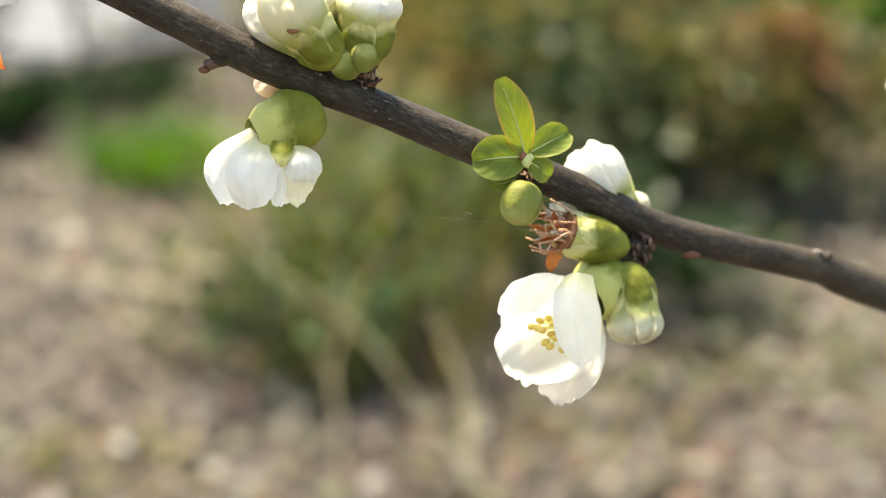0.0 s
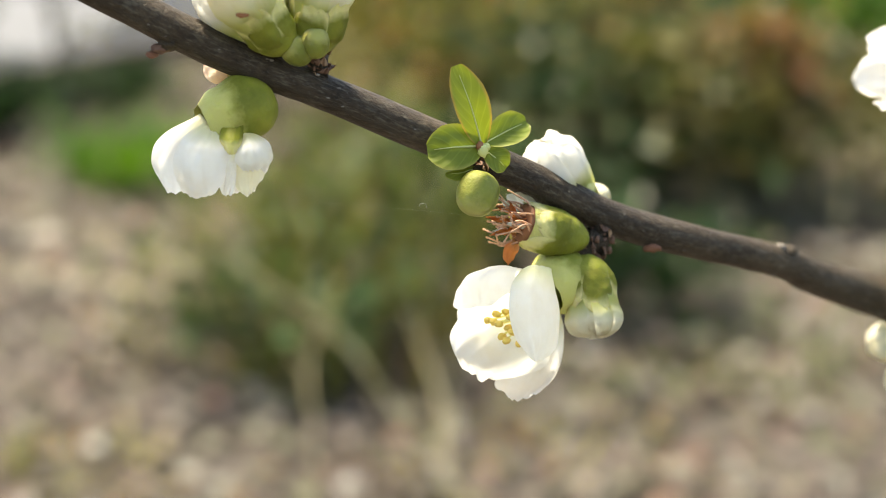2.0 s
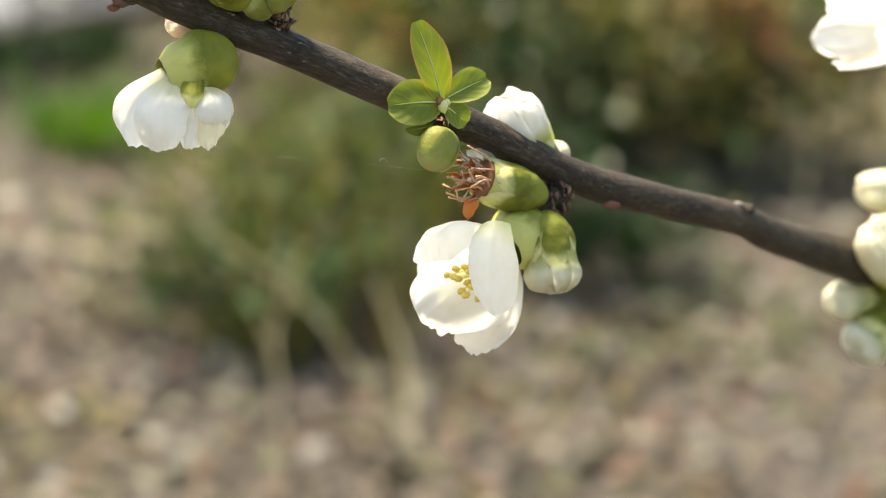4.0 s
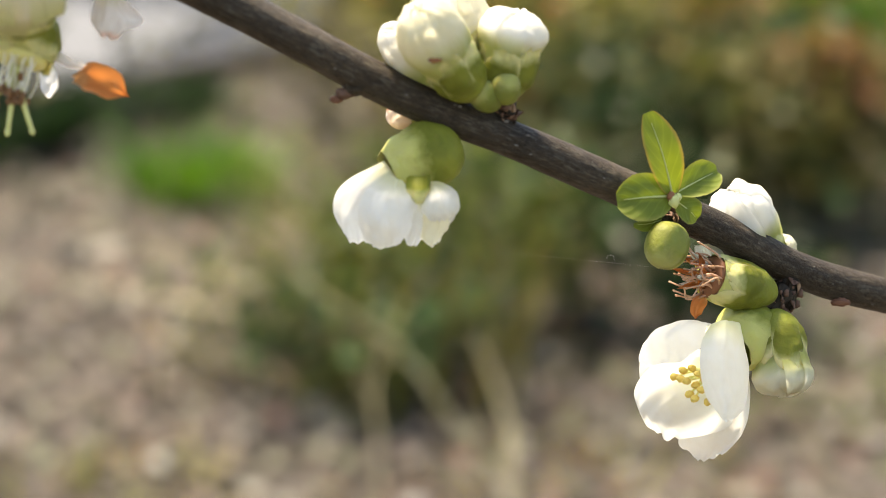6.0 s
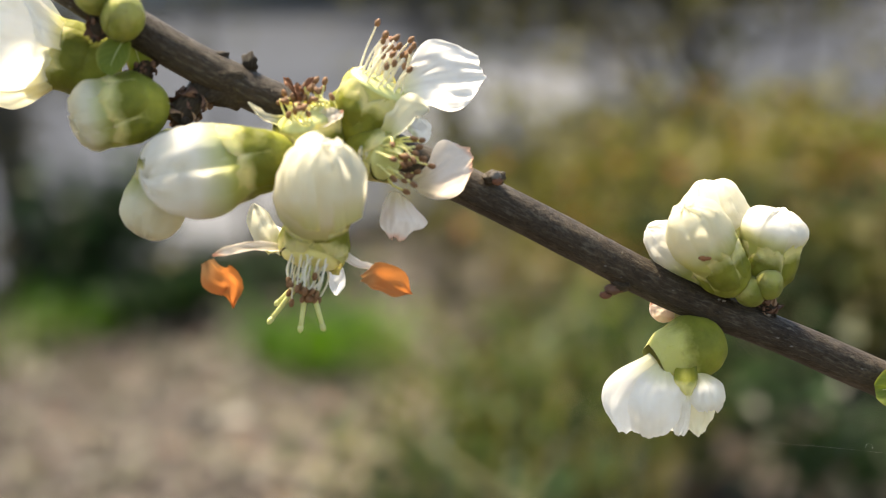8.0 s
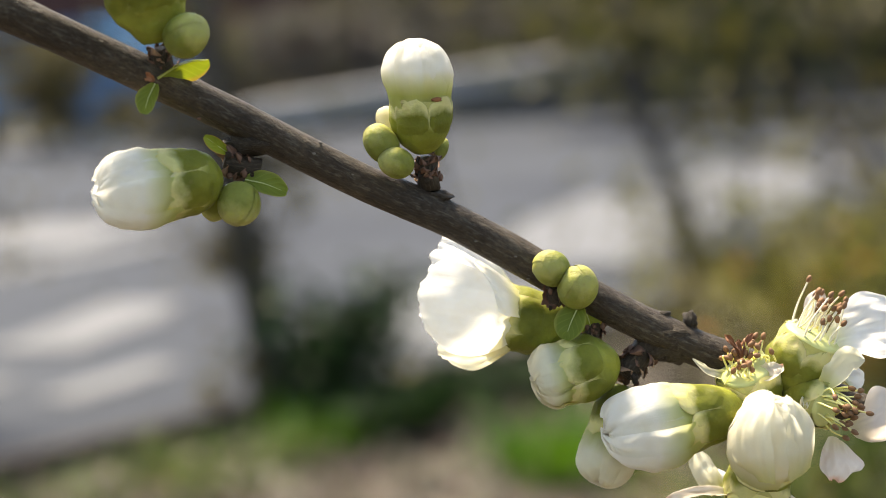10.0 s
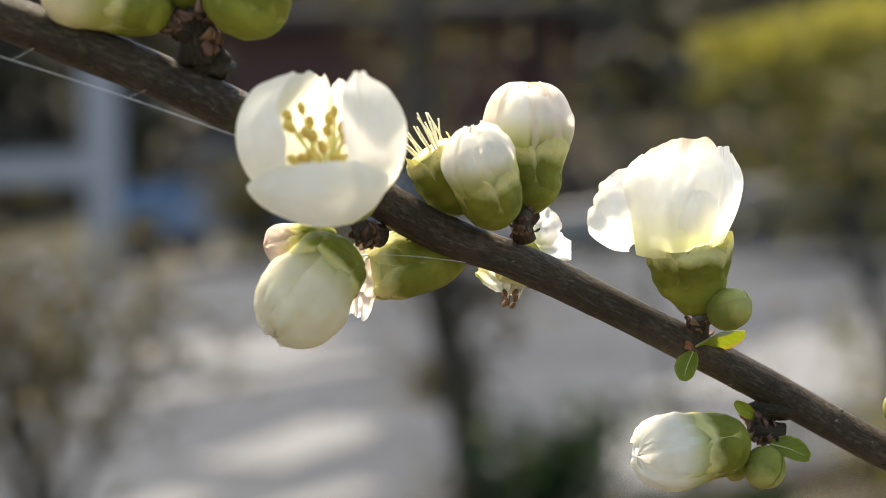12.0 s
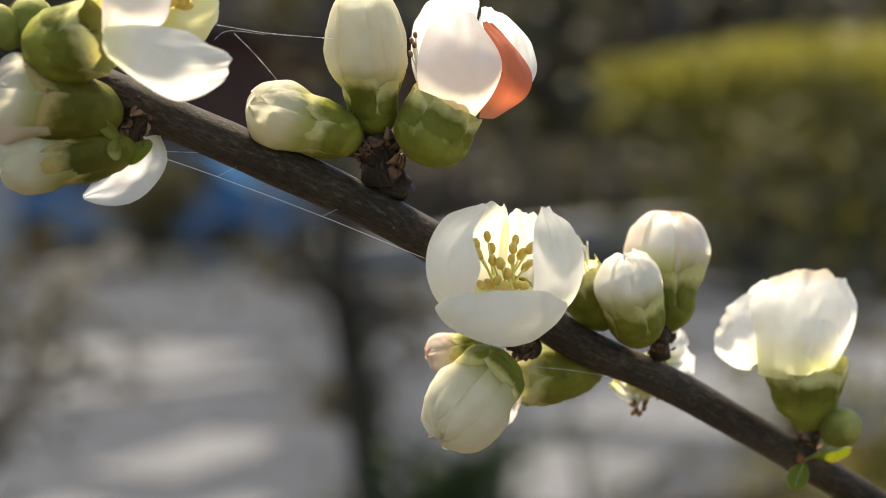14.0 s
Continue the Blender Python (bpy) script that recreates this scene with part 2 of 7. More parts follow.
def tube(points, radii, sides=8):
    pts = [Vector(p) for p in points]
    verts, faces, uvs = [], [], []
    x = basis(pts[1] - pts[0])[0]
    length = 0.0
    for i, p in enumerate(pts):
        t = (pts[min(i + 1, len(pts) - 1)] - pts[max(i - 1, 0)]).normalized()
        x = (x - t * x.dot(t)).normalized()
        y = t.cross(x)
        length += (p - pts[i - 1]).length if i else 0
        for k in range(sides):
            a = 2 * math.pi * k / sides
            verts.append(p + (x * math.cos(a) + y * math.sin(a)) * radii[i])
            uvs.append((k / sides, length * 10))
    for i in range(len(pts) - 1):
        for k in range(sides):
            a, b = i * sides + k, i * sides + (k + 1) % sides
            faces.append((a, b, b + sides, a + sides))
    faces.append(tuple(range(sides))[::-1])
    faces.append(tuple(range((len(pts) - 1) * sides, len(pts) * sides)))
    return verts, faces, uvs


def merge(*meshes):
    verts, faces, uvs = [], [], []
    for v, f, w in meshes:
        k = len(verts)
        verts += list(v)
        faces += [tuple(i + k for i in face) for face in f]
        uvs += list(w)
    return verts, faces, uvs


def smooth_path(points, steps):
    """A Catmull-Rom curve through the points."""
    p = [Vector(q) for q in points]
    p = [p[0] * 2 - p[1]] + p + [p[-1] * 2 - p[-2]]
    out = []
    for i in range(1, len(p) - 2):
        for k in range(steps):
            t = k / steps
            out.append(0.5 * (2 * p[i] + (p[i + 1] - p[i - 1]) * t + (2 * p[i - 1] - 5 * p[i] + 4 * p[i + 1] - p[i + 2]) * t * t
                              + (3 * p[i] - p[i - 1] - 3 * p[i + 1] + p[i + 2]) * t ** 3))
    return out + [p[-2]]


def blob(centre, r, squash=(1, 1, 1), bumps=0.12, seed=0, rows=9, cols=12):
    c = Vector(centre)

    def at(s, u):
        a, f = 2 * math.pi * u, math.pi * s
        d = Vector((math.sin(f) * math.cos(a), math.sin(f) * math.sin(a), math.cos(f)))
        k = r * (1 + bumps * noise.noise(d * 2.2 + Vector((seed, seed * 0.7, 1.3))))
        return c + Vector((d.x * squash[0], d.y * squash[1], d.z * squash[2])) * k
    return grid(rows, cols, at, True)


# ---- flower tools: every shape grows from a base along an axis ----
def shell(base, axis, R, L, f0, f1, az, half, lift=1.0, flare=0.0, ripple=0.0, seed=0.0, point=0.0, notch=0.0, rows=13, cols=13, fat=0.8, twist=0.0, taper=0.985, sink=0.0):
    """A petal or sepal as a broad rounded patch on an egg of half width R and length L."""
    x, y, z = basis(axis)
    b = Vector(base)

    def at(s, u):
        v = 2 * u - 1
        s = math.sin(s * math.pi / 2) if taper else s
        tip = 1 - ((0.04 if taper else 0.16) + point) * abs(v) ** 2.6 - notch * (1 - abs(v)) ** 2
        tip += 0.035 * noise.noise(Vector((v * 2.7 + seed, seed, 0.5)))
        f = math.radians(f0 + (f1 - f0) * s * (1 - (1 - tip) * s))
        wide = (0.75 + 0.25 * min(1, s / 0.4)) * (1 - taper * max(0, (s - 0.35) / 0.65) ** 3.6) ** 0.42
        a = math.radians(az + half * wide * v)
        sf = math.sin(f)
        r = R * math.copysign(abs(sf) ** fat, sf) * (lift + twist * v - sink * (1 - s) ** 2) + flare * R * max(0, s - 0.45) ** 2 * 3.3
        h = L * (1 - math.cos(f)) / 2 * (1 + (lift + twist * v - 1) * 0.5)
        q = Vector((r * math.cos(a), r * math.sin(a), h))
        k = noise.noise(Vector((s * 2.6 + seed, v * 1.9 - seed, seed * 1.7))) * ripple * (0.25 + s)
        k += noise.noise(Vector((s * 6 + seed, v * 7 + seed, 4.1))) * ripple * 0.45 * s
        k += noise.noise(Vector((s * 13 + seed, v * 15 - seed, 9.3))) * ripple * 0.16 * s
        out = Vector((math.cos(a) * sf, math.sin(a) * sf, -math.cos(f)))
        q += out * k
        return b + x * q.x + y * q.y + z * q.z
    return grid(rows, cols, at)


def profile(points):
    """A smooth outline (height, radius) with the share of its length at each point."""
    path = smooth_path([Vector((r, 0, h)) for h, r in points], 6)
    run = [0.0]
    for a, b in zip(path, path[1:]):
        run.append(run[-1] + (b - a).length)
    return [(d / run[-1], p.z, p.x) for d, p in zip(run, path)]


def on_profile(prof, q):
    """Height, radius and outward slope of an outline; past its end it goes over the pole and down the far side."""
    over = q > 1
    q = 2 - q if over else max(0.0, q)
    i = 0
    while i < len(prof) - 2 and prof[i + 1][0] < q:
        i += 1
    (q0, h0, r0), (q1, h1, r1) = prof[i], prof[i + 1]
    k = (q - q0) / max(q1 - q0, 1e-9)
    n = Vector((h1 - h0, r0 - r1)).normalized()
    h, r = h0 + (h1 - h0) * k, r0 + (r1 - r0) * k
    return (h, -r, -n.x, n.y) if over else (h, r, n.x, n.y)


def share(prof, height):
    """The share of an outline's length at which it reaches a height."""
    for (q0, h0, _), (q1, h1, _) in zip(prof, prof[1:]):
        if h1 >= height:
            return q0 + (q1 - q0) * (height - h0) / max(h1 - h0, 1e-9)
    return 1.0


def wrap(base, axis, prof, az, half, q0, q1, lift=0.0, tilt=0.0, point=0.2, ripple=0.0, seed=0.0, body=0.0, lump=0.05, rows=17, cols=15, narrow=0.9, round_edge=True, sink=0.0, merge=0.0):
    """A petal or sepal that hugs a turned body; lift, tilt and ripple in millimetres, body seeds the lumps that all its layers share."""
    x, y, z = basis(axis)
    b = Vector(base)
    size = max(r for _, _, r in prof)

    def at(s, u):
        v = 2 * u - 1
        edge = 1 - point * abs(v) ** 2.4 + 0.05 * noise.noise(Vector((v * 2.3 + seed, seed, 0.5))) + 0.02 * noise.noise(Vector((v * 7 + seed, seed, 2.5)))
        q = q0 + (q1 - q0) * s * (1 - (1 - edge) * s)
        wide = (1 - narrow * max(0.0, (s - 0.5) / 0.5) ** 3.0) ** 0.5 if round_edge else 1.0
        a = math.radians(az + half * wide * v)
        h, r, nr, nh = on_profile(prof, q)
        d = Vector((math.cos(a) * (r / size), math.sin(a) * (r / size), h / size))
        k = size * lump * (noise.noise(d * 1.5 + Vector((body, 0, 0))) + 0.55 * noise.noise(d * 3.6 + Vector((0, body, 0)))) * min(1, 5 * q)
        k += (lift + tilt * v - sink * max(0.0, 1 - s / 0.3) ** 1.5 - merge * max(v ** 4, s ** 5)) / 1000
        k += ripple / 1000 * (noise.noise(Vector((s * 2.1 + seed, v * 2.6 - seed, seed * 1.7))) + 0.5 * noise.noise(Vector((s * 3 + seed, v * 9 + seed, 4.1))) + 0.2 * noise.noise(Vector((s * 11 + seed, v * 13 - seed, 9.3)))) * (0.35 + 0.65 * s)
        r, h = r + nr * k, h + nh * k
        return b + x * (r * math.cos(a)) + y * (r * math.sin(a)) + z * h
    return grid(rows, cols, at)


def turned(base, axis, prof, q0, q1, lift=0.0, body=0.0, lump=0.05, rows=25, cols=36):
    """A closed body of the same lumpy outline."""
    g = wrap(base, axis, prof, 0, 180, q0, q1, lift, 0, 0, 0, 0, body, lump, rows, cols, round_edge=False)
    verts = list(g[0])
    for i in range(rows):
        verts[i * cols + cols - 1] = verts[i * cols]
    return verts, g[1], g[2]


def bud_outline(L, R, green, cw=0.85):
    hm = green + (1 - green) * 0.36
    neck = min(cw, 1.0)
    pts = [(0.0, 0.22 * R), (0.06 * green * L, 0.46 * R * cw), (0.2 * green * L, 0.76 * R * cw), (0.42 * green * L, 0.96 * R * cw), (0.66 * green * L, R * cw), (0.88 * green * L, R * (neck * 0.62 + 0.34))]
    for a in (-24, 0, 24, 46, 64, 78, 87):
        e = math.radians(a)
        h = hm + ((1 - hm) if a > 0 else (hm - 0.88 * green) * 1.2) * math.sin(e)
        pts.append((h * L, R * max(math.cos(e), 0.0) ** 0.74))
    pts.append((L, 0.0004 * R))
    return profile(pts)


def bud(base, tip, w, green=0.5, label="", white=PETAL, seed=1.0, name="flower_bud", group="flower buds on the branch", turn=20.0, blush=None, cup_mat=None, cw=0.85, reach=0.08, lump=0.06, loose=1.0):
    """A closed flower bud: green cup, five pale-edged sepals that hug it, and five petals wrapped into a ball; reach: how far the sepals climb the ball."""
    base, tip, w = Vector(base), Vector(tip), w / 1000
    white = PETAL_BUD if white == PETAL else PETAL_CREAM_BUD if white == PETAL_CREAM else white
    axis, L = tip - base, (tip - base).length
    top = thing(name, base, label or "plump white flower bud in a smooth green calyx on the branch", "flower bud", group)
    prof = bud_outline(L, w / 2, green, cw)
    mm = w * 1000
    g = turned(base, axis, prof, 0.0, share(prof, L * green * 0.86), 0.0, seed, lump)
    link("calyx", g[0], g[1], cup_mat or CALYX, top, uvs=g[2])
    foot = share(prof, L * green * 0.70)
    g = turned(base, axis, prof, foot, 1.0, -0.040 * mm, seed, lump)
    link("inner_petal", g[0], g[1], white, top, uvs=g[2])
    for k in range(5):
        g = wrap(base, axis, prof, turn + 144 * k, (54, 56, 62, 82, 94)[k] + 5 * math.sin(seed + k), foot, (1.02, 0.97, 1.05, 0.94, 1.08)[k] + 0.03 * math.sin(seed * 3 + k), mm * (-0.022 + 0.009 * loose * k), mm * 0.030 * loose, 0.10, mm * 0.046 * loose, seed + 3.1 * k, seed, lump, 31, 23, 0.55, sink=mm * 0.05)
        link("petal", g[0], g[1], blush if blush and k > 2 else white, top, uvs=g[2])
    low = share(prof, L * green * 0.35)
    for k in range(5):
        high = share(prof, L * min(0.90, green + reach + 0.09 * math.sin(seed * 3 + k * 2.1)))
        g = wrap(base, axis, prof, turn + 36 + 72 * k, 40, low, high, mm * (0.020 + 0.004 * (k % 2)), mm * 0.004, 0.13, mm * 0.012, seed + 1.7 * k, seed, lump, 23, 21, 0.62, sink=mm * 0.02, merge=mm * 0.034)
        link("sepal", g[0], g[1], SEPAL_OLIVE_SHADED if cup_mat == CALYX_OLIVE_SHADED else cup_mat or SEPAL, top, uvs=g[2])
    return top


def small_bud(base, tip, w, label="", seed=1.0, mat=None, turn=0.0, tip_mat=None, group="small green buds"):
    """A young round bud: a globe folded out of overlapping scales."""
    base, tip, w = Vector(base), Vector(tip), w / 1000
    axis, L = tip - base, (tip - base).length
    mat = mat or BUD_GREEN
    top = thing("small_bud", base, label or "small round pale green unopened bud on the branch", "bud", group)
    g = shell_globe(base, axis, w / 2 * 0.999, L, seed)
    link("core", g[0], g[1], tip_mat or mat, top, uvs=g[2])
    for k in range(3):
        g = shell(base, axis, w / 2, L, 18, 177, turn + 120 * k, 66, 0.9985 + 0.0012 * k, 0.0, w * 0.004, seed + k * 2.3, -0.10, rows=15, cols=13, twist=0.022, taper=0.0)
        link("bud_scale", g[0], g[1], mat, top, uvs=g[2])
    return top


def shell_globe(base, axis, R, L, seed, fat=0.8):
    x, y, z = basis(axis)
    b = Vector(base)

    def at(s, u):
        f, a = math.pi * s, 2 * math.pi * u
        r = R * math.sin(f) ** fat * (1 + 0.03 * math.sin(5 * a + seed) + 0.05 * noise.noise(Vector((math.cos(a), math.sin(a), 3 * s)) * 1.7 + Vector((seed, 0, 0))))
        return b + x * (r * math.cos(a)) + y * (r * math.sin(a)) + z * (L * (1 - math.cos(f)) / 2)
    return grid(13, 20, at, True)


def strap(points, widths, facing, mat, name, parent, cup=0.0, ripple=0.0, seed=0.0, ragged=0.0, label="", rows=15, cols=11):
    """A loose petal or leaf blade along a curve; facing is the way that its upper side looks."""
    path = smooth_path(points, 5)
    up = Vector(facing).normalized()

    def along(s):
        k = s * (len(path) - 1)
        i = min(int(k), len(path) - 2)
        return path[i].lerp(path[i + 1], k - i), (path[i + 1] - path[i]).normalized()

    def width(s):
        k = s * (len(widths) - 1)
        i = min(int(k), len(widths) - 2)
        t = k - i
        t = t * t * (3 - 2 * t)
        return (widths[i] * (1 - t) + widths[i + 1] * t) / 2000

    def at(s, u):
        v = 2 * u - 1
        c, t = along(s)
        side = t.cross(up).normalized()
        nrm = side.cross(t).normalized()
        h = width(s) * math.sqrt(1 - 0.96 * max(0, (s - 0.72) / 0.28) ** 2.6)
        h *= 1 + ragged * noise.noise(Vector((s * 9 + seed, round(v), seed * 2.1))) * abs(v)
        k = cup * h * v * v + ripple / 1000 * noise.noise(Vector((s * 3 + seed, v * 2.2, seed)))
        k += ripple / 2500 * noise.noise(Vector((s * 8 + seed, v * 6, 7.7)))
        return c + side * (h * v) + nrm * k
    g = grid(rows, cols, at)
    return link(name, g[0], g[1], mat, parent, label, g[2])


def blade(parent, left, middle, right, mat, ripple=0.6, seed=0.0, name="petal", rows=29, cols=23):
    """A petal spanned between two side edges and the ridge or hollow midway, each a short curve from foot to rim."""
    edges = [smooth_path(c, 8) for c in (left, middle, right)]

    def on(path, s):
        k = max(0.0, min(1.0, s)) * (len(path) - 1)
        i = min(int(k), len(path) - 2)
        return path[i].lerp(path[i + 1], k - i)

    def at(s, u):
        v = 2 * u - 1
        v *= 1 - 0.42 * max(0.0, (s - 0.72) / 0.28) ** 2.2
        q = s * (0.985 + 0.040 * noise.noise(Vector((v * 2.1 + seed, seed, 0.5))) + 0.018 * noise.noise(Vector((v * 5 + seed, seed, 3.5))))
        a, b, c = (on(p, q) for p in edges)
        p = a * (v * (v - 1) / 2) + b * (1 - v * v) + c * (v * (v + 1) / 2)
        nrm = (c - a).cross(on(edges[1], q + 0.06) - on(edges[1], q - 0.06))
        nrm = nrm.normalized() if nrm.length > 1e-12 else Vector((0, -1, 0))
        w = ripple / 1000 * (0.25 + 0.75 * s)
        k = noise.noise(Vector((s * 2.2 + seed, v * 1.8, seed))) + 0.75 * noise.noise(Vector((s * 3 + seed, v * 6, 7.7))) + 0.20 * noise.noise(Vector((s * 8 + seed, v * 9, 2.7)))
        k += 0.8 * (abs(noise.noise(Vector((s * 1.9 - seed, v * 3.2, 1.3)))) - 0.2)
        return p + nrm * (w * k)
    g = grid(rows, cols, at)
    return link(name, g[0], g[1], mat, parent, "", g[2])


def stamen(parent, root, tip, bend=(0, 0, 0), r=0.22, anther=0.6, mat=None, amat=None, name="stamen"):
    """A filament with its anther (sizes in millimetres)."""
    root, tip = Vector(root), Vector(tip)
    mid = (root + tip) / 2 + Vector(bend) / 1000
    path = smooth_path([root, mid, tip], 4)
    g = tube(path, [r / 1000 * (1.15 - 0.4 * i / (len(path) - 1)) for i in range(len(path))], 6)
    fil = link(name, g[0], g[1], mat or FILAMENT, parent, uvs=g[2])
    if anther:
        d = (path[-1] - path[-2]).normalized()
        x, y, z = basis(d)
        a = anther / 1000
        turn = Vector((math.sin(tip.x * 9e4), math.sin(tip.y * 7e4), math.sin(tip.z * 8e4) + 0.01)).normalized()

        def at(s, u):
            f, k = math.pi * s, 2 * math.pi * u
            q = x * (math.sin(f) * math.cos(k) * 0.85) + y * (math.sin(f) * math.sin(k) * 0.68) - z * (math.cos(f) * 1.05)
            q += turn * (0.18 * abs(math.cos(k)))
            return tip + q * a
        g = grid(7, 8, at, True)
        link("anther", g[0], g[1], amat or ANTHER, fil, uvs=g[2])
    return fil


def leaf(parent, base, tip, w, facing, mat, bend=1.0, cup=0.25, seed=0.0, teeth=True, name="leaf", rib=True):
    """A leaf blade with a raised midrib and a finely toothed edge; w in millimetres, bend in millimetres towards its face."""
    base, tip, up = Vector(base), Vector(tip), Vector(facing).normalized()
    L = (tip - base).length
    mid = (base + tip) / 2 + up * (bend / 1000)
    path = smooth_path([base, mid, tip], 8)

    def at(s, u):
        v = 2 * u - 1
        k = s * (len(path) - 1)
        i = min(int(k), len(path) - 2)
        c, t = path[i].lerp(path[i + 1], k - i), (path[i + 1] - path[i]).normalized()
        side = t.cross(up).normalized()
        nrm = side.cross(t)
        h = w / 2000 * (math.sin(math.pi * min(1.0, 0.04 + 0.92 * s ** 1.05)) ** 0.58)
        if teeth and abs(v) > 0.99:
            h *= 1.0 + 0.02 * (1 if int(s * 44) % 2 else -1)
        lift = cup * h * abs(v) ** 1.5 + 0.022 * h * math.sin(s * 20 - abs(v) * 5) * abs(v) + 0.12 * h * noise.noise(Vector((s * 3, v * 2, seed)))
        return c + side * (h * v) + nrm * lift
    g = grid(45, 13, at)
    blade = link(name, g[0], g[1], mat, parent, uvs=g[2])
    if rib:
        pts = [p + up * 0.00004 for p in path[:-2]]
        g = tube(pts, [w / 1000 * 0.032 * (1 - 0.8 * i / len(pts)) for i in range(len(pts))], 6)
        link("midrib", g[0], g[1], RIB, blade, "pale raised midrib", g[2])
    return blade


def spur(place, towards, size, parent, seed=0, mat=None):
    """A dark knob of dry bud scales from which a cluster grows."""
    rnd = random.Random(seed)
    p, d, s = Vector(place), Vector(towards).normalized(), size / 1000
    x, y, z = basis(d)
    g = tube([p - z * s * 0.7, p - z * s * 0.2, p + z * s * 0.25, p + z * s * 0.45], [s * 0.42, s * 0.34, s * 0.38, s * 0.2], 12)
    core = link("spur", g[0], g[1], mat or BARK, parent, "dark brown scaly spur", g[2])
    for k in range(28):
        a, h = rnd.uniform(0, 360), rnd.uniform(-0.55, 0.25) * s
        ax = z + Vector((rnd.uniform(-.4, .4), rnd.uniform(-.4, .4), rnd.uniform(-.4, .4)))
        g = shell(p + z * h, ax, s * rnd.uniform(0.34, 0.47), s * rnd.uniform(0.5, 0.85), 14, rnd.uniform(75, 120), a, rnd.uniform(24, 44), 1, 0.15, s * 0.07, seed + k * 1.3, 0.4, rows=6, cols=7)
        link("scale", g[0], g[1], SPUR_LIGHT if k % 4 == 0 else SPUR, core, uvs=g[2])
    for k in range(12):
        a, h = rnd.uniform(0, 6.28), rnd.uniform(-0.5, 0.5) * s
        g = blob(p + z * h + (x * math.cos(a) + y * math.sin(a)) * s * rnd.uniform(0.3, 0.44), s * rnd.uniform(0.06, 0.12), (1, 0.8, 1.3), 0.6, seed + k * 3.1, 6, 8)
        link("scale", g[0], g[1], SPUR if k % 3 else BARK, core, uvs=g[2])
    return core


def flower(base, tip, cup_w, cup_len, R, petals, label, white=PETAL, seed=1.0, close=95, group="open flowers on the branch", sepal_reach=66, sepal_turn=20, shape=None, sepals=5, sepal_lift=1.0, spread_out=0.3, lump=0.06):
    """An opened or opening flower: cup, sepals, petals (az, half, f1, lift, flare, ripple[, material]); millimetres."""
    base, tip = Vector(base), Vector(tip)
    axis = tip - base
    x, y, z = basis(axis)
    cup_w, cup_len, R = cup_w / 1000, cup_len / 1000, R / 1000
    top = thing("flower", base, label, "flower", group)
    cup = shape or [(0.0, 0.27), (0.06, 0.5), (0.2, 0.82), (0.4, 1.0), (0.62, 0.98), (0.82, 0.95), (1.0, 0.97)]
    prof = profile([(h * cup_len, r * cup_w / 2) for h, r in cup] + [(cup_len * h, cup_w / 2 * (cup[-1][1] + spread_out * (h - 1))) for h in (1.2, 1.45, 1.7)])
    g = turned(base, axis, prof, 0.0, share(prof, cup_len), 0.0, seed, lump)
    link("calyx", g[0], g[1], CALYX, top, uvs=g[2])
    start = base + z * cup_len * 0.62
    H = axis.length - cup_len * 0.62
    L = 2 * H / (1 - math.cos(radians(close)))
    for k, row in enumerate(petals):
        az, half, f1, lift, flare, ripple = row[:6]
        g = shell(start, axis, R, L, 20, f1, az, half, lift, flare, ripple / 1000, seed + 2.7 * k, 0.0, rows=27, cols=23, taper=0.97)
        link("petal", g[0], g[1], row[6] if len(row) > 6 else white, top, uvs=g[2])
    for k in range(sepals):
        high = share(prof, cup_len * (1.0 + 0.5 * (sepal_reach - 40) / 66 + 0.10 * math.sin(seed + 2 * k)))
        g = wrap(base, axis, prof, sepal_turn + 72 * k, 39, share(prof, cup_len * 0.45), high, cup_w * 16 * sepal_lift, cup_w * 3, 0.14, cup_w * 16, seed + k, seed, lump, 23, 21, 0.62, sink=cup_w * 20, merge=cup_w * 18)
        link("sepal", g[0], g[1], SEPAL, top, uvs=g[2])
    return top


